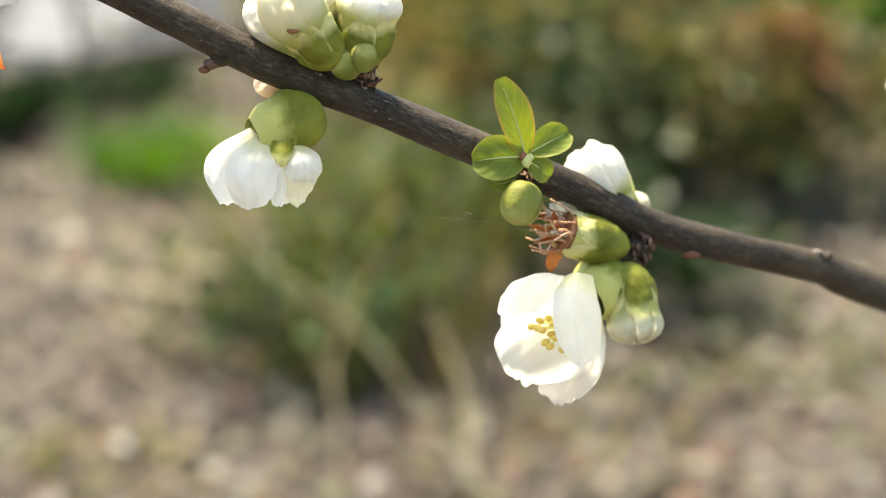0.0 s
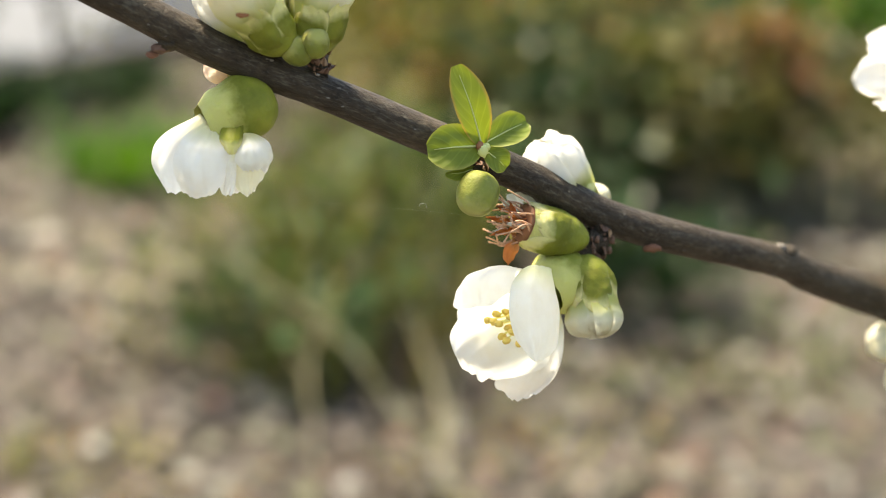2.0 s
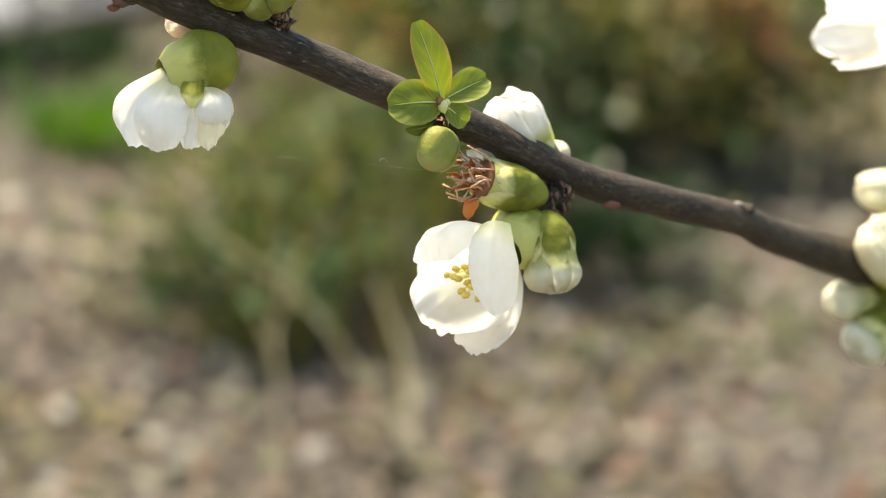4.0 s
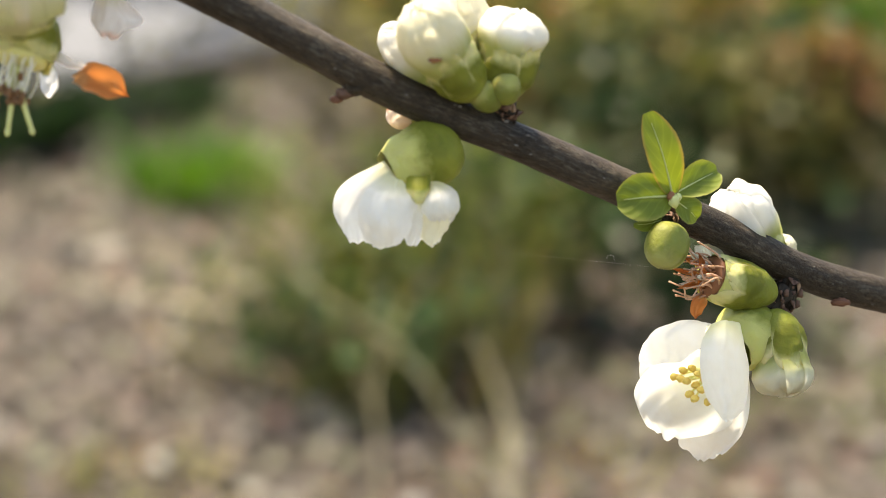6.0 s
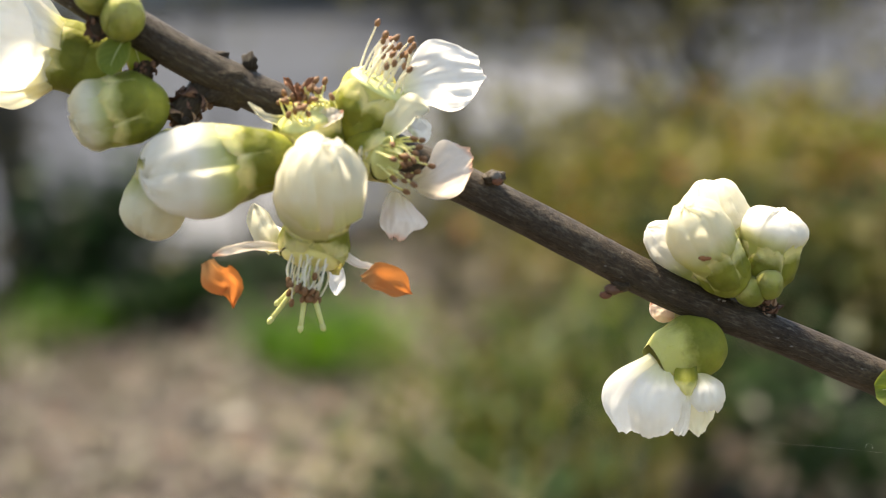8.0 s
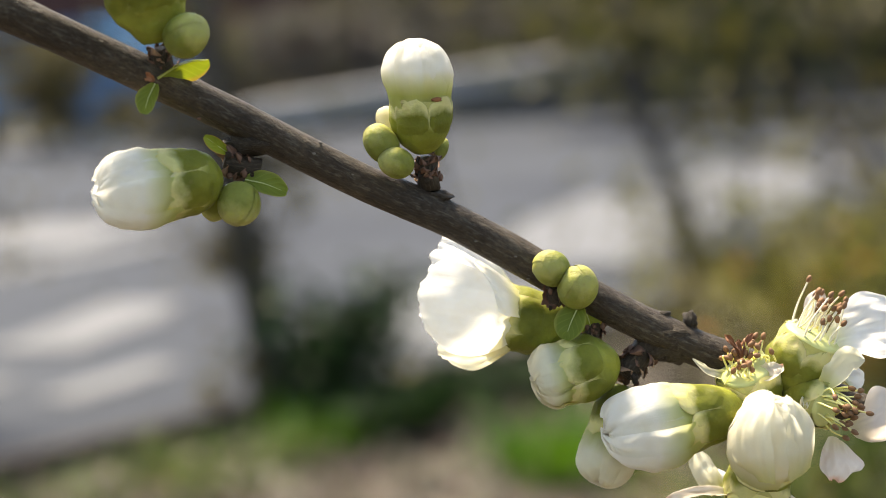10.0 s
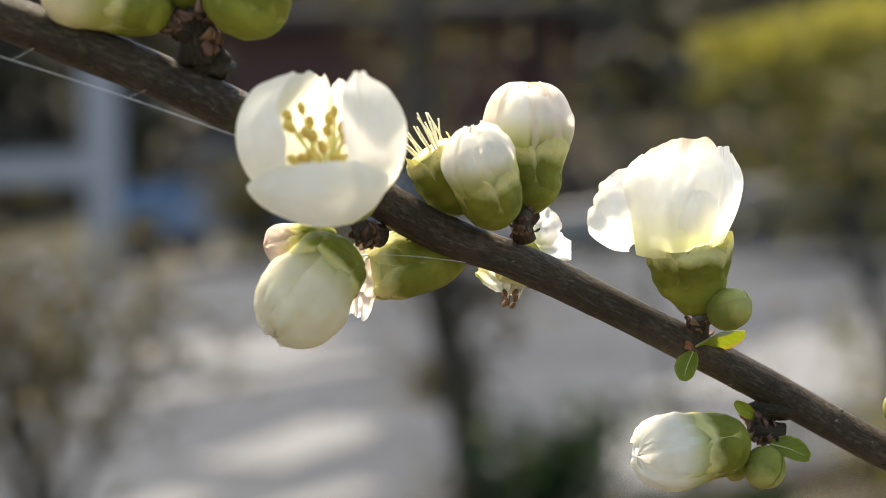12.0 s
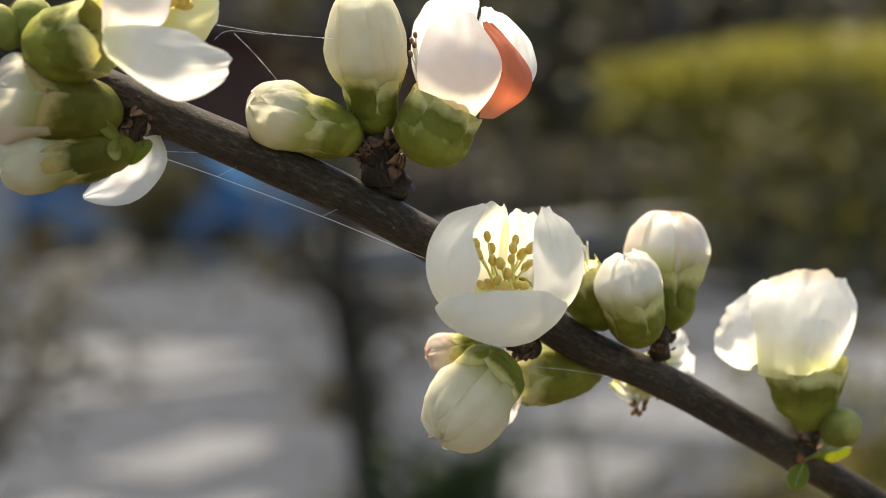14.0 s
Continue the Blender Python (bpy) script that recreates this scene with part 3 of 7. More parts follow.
def spent(base, tip, cup_w, label, stamens=26, reach=6.0, seed=1, spread=0.8, fil=None, amat=None, curl=1.2, disc=FILAMENT, anther=0.7):
    """A flower past its bloom: an open cup with withered stamens. Returns it and its mouth, axis and sides."""
    base, tip = Vector(base), Vector(tip)
    axis = tip - base
    x, y, z = basis(axis)
    w = cup_w / 1000
    top = thing("spent_flower", base, label, "flower", "spent flowers on the branch")
    deep = axis.length
    cup = [(0, 0.3), (0.1, 0.58), (0.32, 0.92), (0.55, 1.0), (0.8, 0.97), (1.0, 0.92)]
    prof = profile([(h * deep, r * w / 2) for h, r in cup] + [(h * deep, w / 2 * (1.12 - 0.2 * h)) for h in (1.15, 1.3)])
    g = turned(base, axis, prof, 0.0, share(prof, deep), 0.0, seed, 0.08)
    link("calyx", g[0], g[1], CALYX, top, uvs=g[2])
    g = blob(tip - z * w * 0.06, w * 0.44, (1, 1, 1), 0.1, seed)
    m = []
    for v in g[0]:
        d = Vector(v) - tip
        m.append(tip + d - z * (d.dot(z) * 0.72))
    link("flower_disc", m, g[1], disc, top, uvs=g[2])
    for k in range(5):
        high = share(prof, deep * (1.06 + 0.07 * math.sin(seed + 2 * k)))
        g = wrap(base, axis, prof, 30 + 72 * k, 38, share(prof, deep * 0.4), high, w * 16, w * 3, 0.16, w * 16, seed + k, seed, 0.08, 19, 17, 0.62, sink=w * 20, merge=w * 14)
        link("sepal", g[0], g[1], SEPAL, top, uvs=g[2])
    rnd = random.Random(seed)
    for k in range(stamens):
        a, q = rnd.uniform(0, 6.28), math.sqrt(rnd.uniform(0.05, 1))
        rad = x * math.cos(a) + y * math.sin(a)
        root = tip + rad * (q * w * 0.36) - z * w * 0.05
        end = tip + z * (reach / 1000 * rnd.uniform(0.55, 1.1)) + rad * (q * w * 0.5 * spread * rnd.uniform(0.6, 1.3)) + Vector((rnd.uniform(-1, 1), rnd.uniform(-1, 1), rnd.uniform(-1, 1))) * 0.0006
        stamen(top, root, end, [rnd.uniform(-curl, curl) for _ in range(3)], 0.2, anther, fil or FILAMENT_PALE, amat or ANTHER_BROWN)
    return top, tip, x, y, z


# ---- the branch ----
branch = thing("quince_branch", (-0.0937, 0.0116, 0.9209), "bare dark grey-brown quince branch with smooth bark and knobbly nodes", "branch")
SPINE = [
    (0.56, 0.30, -0.02), (0.545, 0.295, 0.30), (0.47, 0.262, 0.60), (0.33, 0.185, 0.755), (0.21, 0.115, 0.787),
    (0.1168, 0.0579, 0.8247), (0.0983, 0.0463, 0.8339), (0.0799, 0.0369, 0.8405), (0.0614, 0.0298, 0.8471), (0.0430, 0.0244, 0.8568),
    (0.0245, 0.0208, 0.8655), (0.0060, 0.0183, 0.8738), (-0.0124, 0.0166, 0.8816), (-0.0309, 0.0156, 0.8914), (-0.0493, 0.0147, 0.9008),
    (-0.0678, 0.0137, 0.9095), (-0.0863, 0.0123, 0.9176), (-0.1047, 0.0101, 0.9284), (-0.1232, 0.0069, 0.9402), (-0.1416, 0.0022, 0.9500),
    (-0.1601, -0.0043, 0.9615), (-0.1786, -0.0130, 0.9727), (-0.1970, -0.0236, 0.9835), (-0.2155, -0.0335, 0.9925), (-0.2339, -0.0427, 1.0063),
    (-0.2524, -0.0519, 1.0169), (-0.2708, -0.0612, 1.0253), (-0.2893, -0.0704, 1.0335), (-0.3078, -0.0797, 1.0416), (-0.3262, -0.0890, 1.0515),
    (-0.3447, -0.0983, 1.0677),
]


def build_branch():
    path = smooth_path(SPINE, 12)
    sides, verts, faces, uvs, length = 28, [], [], [], 0.0
    x = Vector((0, -1, 0))
    for i, p in enumerate(path):
        t = (path[min(i + 1, len(path) - 1)] - path[max(i - 1, 0)]).normalized()
        x = (x - t * x.dot(t)).normalized()
        y = t.cross(x)
        length += (p - path[i - 1]).length if i else 0.0
        far = max(0.0, p.x - 0.10)
        r = 0.00322 + far * 0.014 + 0.036 * min(far, 0.03) + 0.0005 * max(0.0, min(1.0, (-0.205 - p.x) / 0.03))
        r *= 1 + 0.05 * noise.noise(Vector((length * 55, 0.3, 0)))
        if i == len(path) - 1:
            r *= 0.3
        for k in range(sides):
            a = 2 * math.pi * k / sides
            d = x * math.cos(a) + y * math.sin(a)
            q = r * (1 + 0.045 * noise.noise(d * 1.6 + Vector((length * 120, 0, 0))) + 0.018 * noise.noise(d * 5 + Vector((length * 400, 3, 0))))
            verts.append(p + d * q)
            uvs.append((k / sides, length * 8))
    for i in range(len(path) - 1):
        for k in range(sides):
            a, b = i * sides + k, i * sides + (k + 1) % sides
            faces.append((a, b, b + sides, a + sides))
    faces.append(tuple(range((len(path) - 1) * sides, len(path) * sides)))
    link("bark", verts, faces, BARK, branch, uvs=uvs)
    rnd = random.Random(17)
    specks = []
    seen = [v for v in verts if -0.30 < v.x < 0.17]
    for k in range(240):
        specks.append(blob(rnd.choice(seen) + Vector((rnd.uniform(-1, 1), 0, rnd.uniform(-1, 1))) * 0.0004, 0.00007 + 0.00016 * rnd.random() ** 2, (1.5, 0.8, 0.8), 0.4, k, 5, 6))
    g = merge(*specks)
    tagged(link("bark_speckle", g[0], g[1], SCAR, branch, "tiny pale corky lenticels", g[2]), kind="stuff")


build_branch()


def knob(place, r, seed, name="node", mat=None, squash=(1.3, 1, 0.8), label=""):
    g = blob(place, r / 1000, squash, 0.5, seed, 11, 14)
    return link(name, g[0], g[1], mat or BARK, branch, label, g[2])


# nodes, leaf scars and broken stubs along the branch
knob((0.0977, 0.0452, 0.8366), 1.9, 1, squash=(1.5, 1, 0.7))
knob((0.0968, 0.0440, 0.8377), 0.95, 2, "leaf_scar", SCAR, label="pale grey leaf scar")
knob((0.0676, 0.0286, 0.8421), 1.1, 3, "leaf_scar", SCAR_RED, (1.6, 0.5, 0.7), "reddish leaf scar")
knob((-0.0200, 0.0151, 0.8829), 1.7, 4)
knob((-0.0218, 0.0150, 0.8820), 1.15, 5, "stub", SPUR, label="dark brown broken stub")
knob((-0.0232, 0.0149, 0.8809), 0.75, 6, "stub", SCAR_RED, label="orange dry stub tip")
knob((-0.0424, 0.0126, 0.9015), 1.5, 7, "node")
knob((-0.0422, 0.0112, 0.9019), 0.8, 8, "leaf_scar", SCAR, (1.2, 0.6, 1), "pale grey leaf scar")
knob((-0.0420, 0.0110, 0.9010), 0.7, 9, "leaf_scar", SCAR_RED, (1.2, 0.6, 0.9), "reddish leaf scar")
knob((-0.0832, 0.0127, 0.9206), 1.35, 10, "stub", BARK, (1, 1, 1.2), "small dark stub")
knob((-0.0840, 0.0126, 0.9187), 1.5, 11)
knob((-0.0888, 0.0126, 0.9216), 1.7, 12, "node", BARK, (1.3, 1, 0.6), "grey ring scar")
knob((-0.0868, 0.0123, 0.9168), 3.7, 13, "node", BARK, (1.2, 0.9, 0.95))
knob((-0.1273, 0.0061, 0.9452), 2.2, 14, squash=(1.4, 1, 0.7))
knob((-0.1580, -0.0033, 0.9568), 2.9, 15, squash=(1.5, 1, 0.8))
knob((-0.0030, 0.0139, 0.8801), 0.28, 16, "lenticel", SCAR, (1.3, 0.4, 0.7))
knob((0.0048, 0.0146, 0.8775), 0.31, 17, "lenticel", SCAR, (1.3, 0.4, 0.7))
knob((0.0085, 0.0150, 0.8751), 0.25, 18, "lenticel", SCAR, (1.3, 0.4, 0.7))
knob((-0.1460, -0.0011, 0.9562), 0.37, 19, "lenticel", SCAR, (1.3, 0.4, 0.7))
knob((-0.1469, -0.0028, 0.9545), 0.31, 20, "lenticel", SCAR, (1.3, 0.4, 0.7))
knob((-0.1652, -0.0088, 0.9617), 0.31, 21, "lenticel", SPUR, (1.3, 0.4, 0.7))
knob((-0.1648, -0.0096, 0.9652), 0.28, 22, "lenticel", SCAR, (1.3, 0.4, 0.7))
knob((-0.2467, -0.0491, 1.0196), 3.0, 23, "node", BARK, (1.4, 1, 1))

# ---- cluster at the thick end: five buds on one spur ----
spur((0.1485, 0.0842, 0.8075), (-0.5, -0.2, -0.5), 7, branch, 1)
spur((0.1548, 0.0907, 0.8157), (0.1, -0.1, 1), 7, branch, 2)
SIDE = [(0.1612, 0.0975, 0.7997), (0.1608, 0.0975, 0.8151), (0.1560, 0.0930, 0.8406), (0.1500, 0.0867, 0.8625)]
g = tube(smooth_path(SIDE, 6), [0.0022 - 0.00004 * i for i in range(19)], 12)
link("side_twig", g[0], g[1], BARK, branch, "short upright side twig", g[2])
flower((0.1569, 0.0938, 0.8680), (0.1229, 0.0628, 0.8708), 9, 7, 8.0, [(0, 50, 115, 1.02, 0, 1.2), (75, 48, 105, 1.0, 0.1, 1.2), (150, 46, 110, 1.0, 0, 1.2), (215, 46, 110, 1.05, 0.1, 1.2), (290, 50, 120, 1.1, 0, 1.2)],
       "white half-open flower on an upright side twig", seed=4.2, close=112)
bud((0.1498, 0.0780, 0.8299), (0.1331, 0.0756, 0.8329), 9.4, 0.42, "small white bud beside the branch's thick end", PETAL_CREAM, 2.2)
bud((0.1476, 0.0635, 0.8121), (0.1302, 0.0578, 0.8287), 14.0, 0.40, "plump cream-white bud at the branch's thick end", PETAL_CREAM, 3.1)
bud((0.1407, 0.0679, 0.8101), (0.1243, 0.0656, 0.8102), 8.6, 0.50, "small pale bud with a green cup, sitting below the branch", PETAL_CREAM, 4.4, reach=0.02)
bud((0.1405, 0.0632, 0.8084), (0.1291, 0.0581, 0.8008), 10.6, 0.72, "small greenish bud hanging below the branch", PETAL_CREAM, 5.4, reach=0.04)

# ---- cluster with the open hanging flower ----
spur((0.0568, 0.0272, 0.8441), (-0.3, -0.3, -0.9), 6.5, branch, 3)
spur((0.0538, 0.0243, 0.8433), (-0.7, -0.4, -0.5), 5.0, branch, 4)
bud((0.0552, 0.0327, 0.8470), (0.0465, 0.0291, 0.8621), 10.9, 0.42, "white flower bud rising behind the branch", PETAL, 6.0, loose=1.9)
bud((0.0562, 0.0345, 0.8460), (0.0588, 0.0343, 0.8528), 5.0, 0.35, "small white bud peeping over the branch", PETAL_CREAM, 7.0)
top, mouth, sx, sy, sz = spent((0.0541, 0.0243, 0.8449), (0.0418, 0.0201, 0.8493), 8.6, "withered flower, green calyx with shrivelled orange-brown stamens", 38, 5.6, 11, 1.1, DRY_ORANGE, DRY_ORANGE, curl=1.8, disc=DRY_BROWN, anther=0.32)
for k in range(9):
    a = k * 0.7
    end = mouth + sz * (0.0052 + 0.001 * math.sin(k * 3)) + (sx * math.cos(a) + sy * math.sin(a)) * 0.0036
    strap([mouth + (sx * math.cos(a) + sy * math.sin(a)) * 0.0022, (mouth + end) / 2 + Vector((0, 0, 0.0006 * math.sin(k * 5))), end], [0.9, 0.7, 1.0, 0.3], (0.2, -1, 0.3), PETAL_DRY if k % 3 else FILAMENT_PALE, "withered_petal", top, 0.5, 0.8, k * 1.3)
strap([(0.0435, 0.0245, 0.8494), (0.0410, 0.0229, 0.8525), (0.0389, 0.0214, 0.8544)], [4, 5, 3.5, 1.2], (0, -1, 0.4), PETAL_CREAM, "petal", top, 0.5, 0.8, 2.0)
strap([(0.0407, 0.0199, 0.8463), (0.0393, 0.0186, 0.8443), (0.0391, 0.0185, 0.8422)], [1.5, 2.6, 2.2, 0.6], (-0.3, -1, 0), PETAL_DRY, "withered_petal", top, 0.4, 1.0, 5.0)
opened = flower((0.0529, 0.0261, 0.8396), (0.0382, 0.0096, 0.8324), 12.0, 11.0, 8.3, [], "open cup-shaped white flower with yellow stamens under the branch", seed=2.0, close=122, sepals=0, lump=0.08, shape=[(0, 0.4), (0.07, 0.66), (0.22, 0.92), (0.42, 1.0), (0.62, 0.97), (0.82, 0.84), (1.0, 0.62)], spread_out=-0.5)
blade(opened, [(0.0460, 0.0232, 0.8349), (0.0367, 0.0208, 0.8388), (0.0302, 0.0178, 0.8376), (0.0283, 0.0149, 0.8341)], [(0.0455, 0.0219, 0.8374), (0.0373, 0.0175, 0.8421), (0.0317, 0.0135, 0.8412), (0.0318, 0.0111, 0.8364)], [(0.0460, 0.0199, 0.8381), (0.0406, 0.0143, 0.8427), (0.0389, 0.0107, 0.8406), (0.0379, 0.0090, 0.8376)], PETAL, 0.9, 1.0)
blade(opened, [(0.0411, 0.0152, 0.8423), (0.0388, 0.0108, 0.8408), (0.0378, 0.0077, 0.8366), (0.0392, 0.0063, 0.8320), (0.0413, 0.0062, 0.8283)], [(0.0435, 0.0143, 0.8433), (0.0425, 0.0097, 0.8414), (0.0418, 0.0066, 0.8374), (0.0426, 0.0062, 0.8325), (0.0427, 0.0069, 0.8274)], [(0.0468, 0.0177, 0.8415), (0.0473, 0.0158, 0.8384), (0.0481, 0.0145, 0.8337), (0.0474, 0.0131, 0.8285), (0.0449, 0.0095, 0.8260)], PETAL, 0.8, 2.0)
blade(opened, [(0.0412, 0.0242, 0.8335), (0.0327, 0.0196, 0.8335), (0.0285, 0.0159, 0.8301), (0.0289, 0.0128, 0.8266)], [(0.0434, 0.0243, 0.8303), (0.0382, 0.0225, 0.8262), (0.0332, 0.0170, 0.8240), (0.0330, 0.0116, 0.8232)], [(0.0454, 0.0233, 0.8274), (0.0475, 0.0203, 0.8243), (0.0451, 0.0159, 0.8228), (0.0390, 0.0120, 0.8224)], PETAL, 0.8, 3.0)
blade(opened, [(0.0443, 0.0229, 0.8276), (0.0397, 0.0213, 0.8223), (0.0369, 0.0169, 0.8205), (0.0373, 0.0124, 0.8195)], [(0.0476, 0.0244, 0.8281), (0.0474, 0.0229, 0.8222), (0.0451, 0.0179, 0.8188), (0.0410, 0.0119, 0.8187)], [(0.0490, 0.0216, 0.8333), (0.0500, 0.0202, 0.8285), (0.0488, 0.0168, 0.8234), (0.0453, 0.0131, 0.8201)], PETAL, 0.7, 4.0)
blade(opened, [(0.0417, 0.0245, 0.8345), (0.0346, 0.0254, 0.8363), (0.0310, 0.0239, 0.8336), (0.0297, 0.0199, 0.8298)], [(0.0451, 0.0256, 0.8320), (0.0383, 0.0270, 0.8315), (0.0345, 0.0255, 0.8288), (0.0323, 0.0208, 0.8263)], [(0.0471, 0.0250, 0.8300), (0.0425, 0.0264, 0.8264), (0.0391, 0.0236, 0.8231), (0.0363, 0.0195, 0.8225)], PETAL, 0.5, 5.0)
stamen(opened, (0.0439, 0.0234, 0.8311), (0.0352, 0.0151, 0.8327), (0, 0, 0.5), 0.26, 0.95, FILAMENT, ANTHER)
stamen(opened, (0.0444, 0.0232, 0.8304), (0.0366, 0.0153, 0.8339), (0, 0, 0.5), 0.26, 0.95, FILAMENT, ANTHER)
stamen(opened, (0.0449, 0.0229, 0.8296), (0.0368, 0.0129, 0.8328), (0, 0, 0.5), 0.26, 0.95, FILAMENT, ANTHER)
stamen(opened, (0.0439, 0.0228, 0.8288), (0.0386, 0.0162, 0.8339), (0, 0, 0.5), 0.26, 0.95, FILAMENT, ANTHER)
stamen(opened, (0.0444, 0.0234, 0.8311), (0.0390, 0.0131, 0.8340), (0, 0, 0.5), 0.26, 0.95, FILAMENT, ANTHER)
stamen(opened, (0.0449, 0.0231, 0.8304), (0.0373, 0.0123, 0.8306), (0, 0, 0.5), 0.26, 0.95, FILAMENT, ANTHER)
stamen(opened, (0.0439, 0.0230, 0.8296), (0.0380, 0.0111, 0.8302), (0, 0, 0.5), 0.26, 0.95, FILAMENT, ANTHER)
stamen(opened, (0.0444, 0.0228, 0.8288), (0.0393, 0.0114, 0.8317), (0, 0, 0.5), 0.26, 0.95, FILAMENT, ANTHER)
stamen(opened, (0.0449, 0.0234, 0.8311), (0.0403, 0.0108, 0.8297), (0, 0, 0.5), 0.26, 0.95, FILAMENT, ANTHER)
stamen(opened, (0.0439, 0.0232, 0.8303), (0.0388, 0.0136, 0.8318), (0, 0, 0.5), 0.26, 0.95, FILAMENT, ANTHER)
stamen(opened, (0.0444, 0.0230, 0.8296), (0.0362, 0.0140, 0.8327), (0, 0, 0.5), 0.26, 0.95, FILAMENT, ANTHER)
stamen(opened, (0.0449, 0.0227, 0.8288), (0.0401, 0.0137, 0.8327), (0, 0, 0.5), 0.26, 0.95, FILAMENT, ANTHER)
bud((0.0535, 0.0227, 0.8426), (0.0554, 0.0168, 0.8289), 10.4, 0.64, "hanging green bud with a cream petal tip", PETAL_CREAM, 8.1, cw=0.94, reach=0.06)
blade([o for o in scene.objects if str(o.get("label", "")).startswith("hanging green bud")][0], [(0.0549, 0.0183, 0.8344), (0.0556, 0.0178, 0.8325), (0.0565, 0.0180, 0.8295)], [(0.0561, 0.0178, 0.8366), (0.0573, 0.0170, 0.8338), (0.0577, 0.0180, 0.8298)], [(0.0578, 0.0201, 0.8380), (0.0594, 0.0196, 0.8363), (0.0584, 0.0196, 0.8324)], PETAL_CREAM, 0.4, 3.0, name="loose_petal")

# ---- leaf sprig with one round bud ----
sprig = thing("leaf_sprig", (0.0340, 0.0194, 0.8626), "fresh sprig of small toothed green leaves on the branch", "leaves")
leaf(sprig, (0.0336, 0.0173, 0.8647), (0.0289, 0.0185, 0.8784), 6.6, (0.25, -1, 0.15), LEAF_GOLD, 1.0, 0.3, 1.0)
leaf(sprig, (0.0335, 0.0173, 0.8643), (0.0239, 0.0156, 0.8639), 8.2, (-0.1, -1, 0.35), LEAF, 1.6, 0.2, 2.0)
leaf(sprig, (0.0344, 0.0175, 0.8649), (0.0422, 0.0222, 0.8676), 6.0, (0.2, -0.8, 0.5), LEAF, 0.8, 0.45, 3.0)
leaf(sprig, (0.0343, 0.0175, 0.8635), (0.0381, 0.0173, 0.8603), 4.6, (0.5, -1, 0.1), LEAF, 0.7, 0.3, 4.0)
leaf(sprig, (0.0330, 0.0192, 0.8600), (0.0274, 0.0182, 0.8591), 3.0, (-0.1, -0.8, -0.5), LEAF, 0.5, 0.3, 5.0)
for k, (q, r) in enumerate([((0.0338, 0.0164, 0.8637), 1.0), ((0.0332, 0.0163, 0.8645), 0.7), ((0.0345, 0.0165, 0.8643), 0.6)]):
    g = blob(q, r / 1000, (1, 1, 1.2), 0.4, k)
    link("leaf_bud", g[0], g[1], STYLE if k != 1 else DRY_BROWN, sprig, uvs=g[2])
spur((0.0336, 0.0198, 0.8601), (-0.1, -1, -0.2), 3.6, branch, 5)
small_bud((0.0341, 0.0184, 0.8594), (0.0319, 0.0150, 0.8523), 7.6, "round pale green bud below the leaf sprig", 1.5)

# ---- cluster with three buds above and a flower hanging below ----
spur((0.0049, 0.0181, 0.8790), (0.0, -0.2, 1), 5.0, branch, 6)
spur((-0.0055, 0.0171, 0.8764), (0.1, -0.2, -1), 5.0, branch, 7)
bud((-0.0013, 0.0175, 0.8814), (-0.0048, 0.0242, 0.8990), 12.6, 0.40, "large white bud with loosening petals above the branch", PETAL_BALL, 9.1, cw=0.75)
bud((-0.0006, 0.0145, 0.8815), (-0.0110, 0.0087, 0.8971), 10.8, 0.48, "plump creamy bud with a brown-flecked petal above the branch", PETAL_CREAM, 10.3, cw=0.82)
bud((-0.0027, 0.0184, 0.8815), (-0.0155, 0.0184, 0.8920), 8.0, 0.35, "white bud with a pointed petal, leaning along the branch", PETAL, 11.7)
blade([o for o in scene.objects if str(o.get("label", "")).startswith("white bud with a pointed petal")][0], [(-0.0112, 0.0169, 0.8845), (-0.0137, 0.0168, 0.8878), (-0.0158, 0.0189, 0.8916)], [(-0.0109, 0.0146, 0.8877), (-0.0130, 0.0153, 0.8901), (-0.0156, 0.0190, 0.8916)], [(-0.0099, 0.0173, 0.8905), (-0.0120, 0.0179, 0.8921), (-0.0152, 0.0190, 0.8919)], PETAL, 0.6, 3.3)
bud((0.0034, 0.0179, 0.8804), (0.0064, 0.0162, 0.8952), 11.2, 0.66, "upright bud, mostly green with a white crown", PETAL, 12.9, reach=0.02, cw=0.92)
small_bud((0.0032, 0.0149, 0.8800), (-0.0008, 0.0125, 0.8838), 5.2, "", 2.5)
small_bud((0.0044, 0.0140, 0.8807), (0.0044, 0.0120, 0.8859), 4.9, "", 3.5)
scale_leaf = thing("bract", (-0.0027, 0.0134, 0.8815), "small oval green bract at the foot of the buds", "bract")
leaf(scale_leaf, (-0.0027, 0.0134, 0.8815), (-0.0007, 0.0125, 0.8865), 3.0, (-0.3, -1, 0), LEAF, 0.4, 0.4, 1.0, False)
bud((-0.0052, 0.0211, 0.8760), (-0.0145, 0.0215, 0.8780), 5.2, 0.6, "small pinkish-green bud behind the branch", PETAL_PINK, 13.3)
hanging = flower((-0.0032, 0.0174, 0.8736), (-0.0190, 0.0125, 0.8668), 11.4, 12.8, 10.0, [], "white opened flower hanging upside down under the branch", seed=3.0, close=100, sepals=0, lump=0.08,
    shape=[(0, 0.45), (0.07, 0.72), (0.22, 0.96), (0.42, 1.0), (0.62, 0.95), (0.82, 0.84), (1.0, 0.66)], spread_out=-0.5)
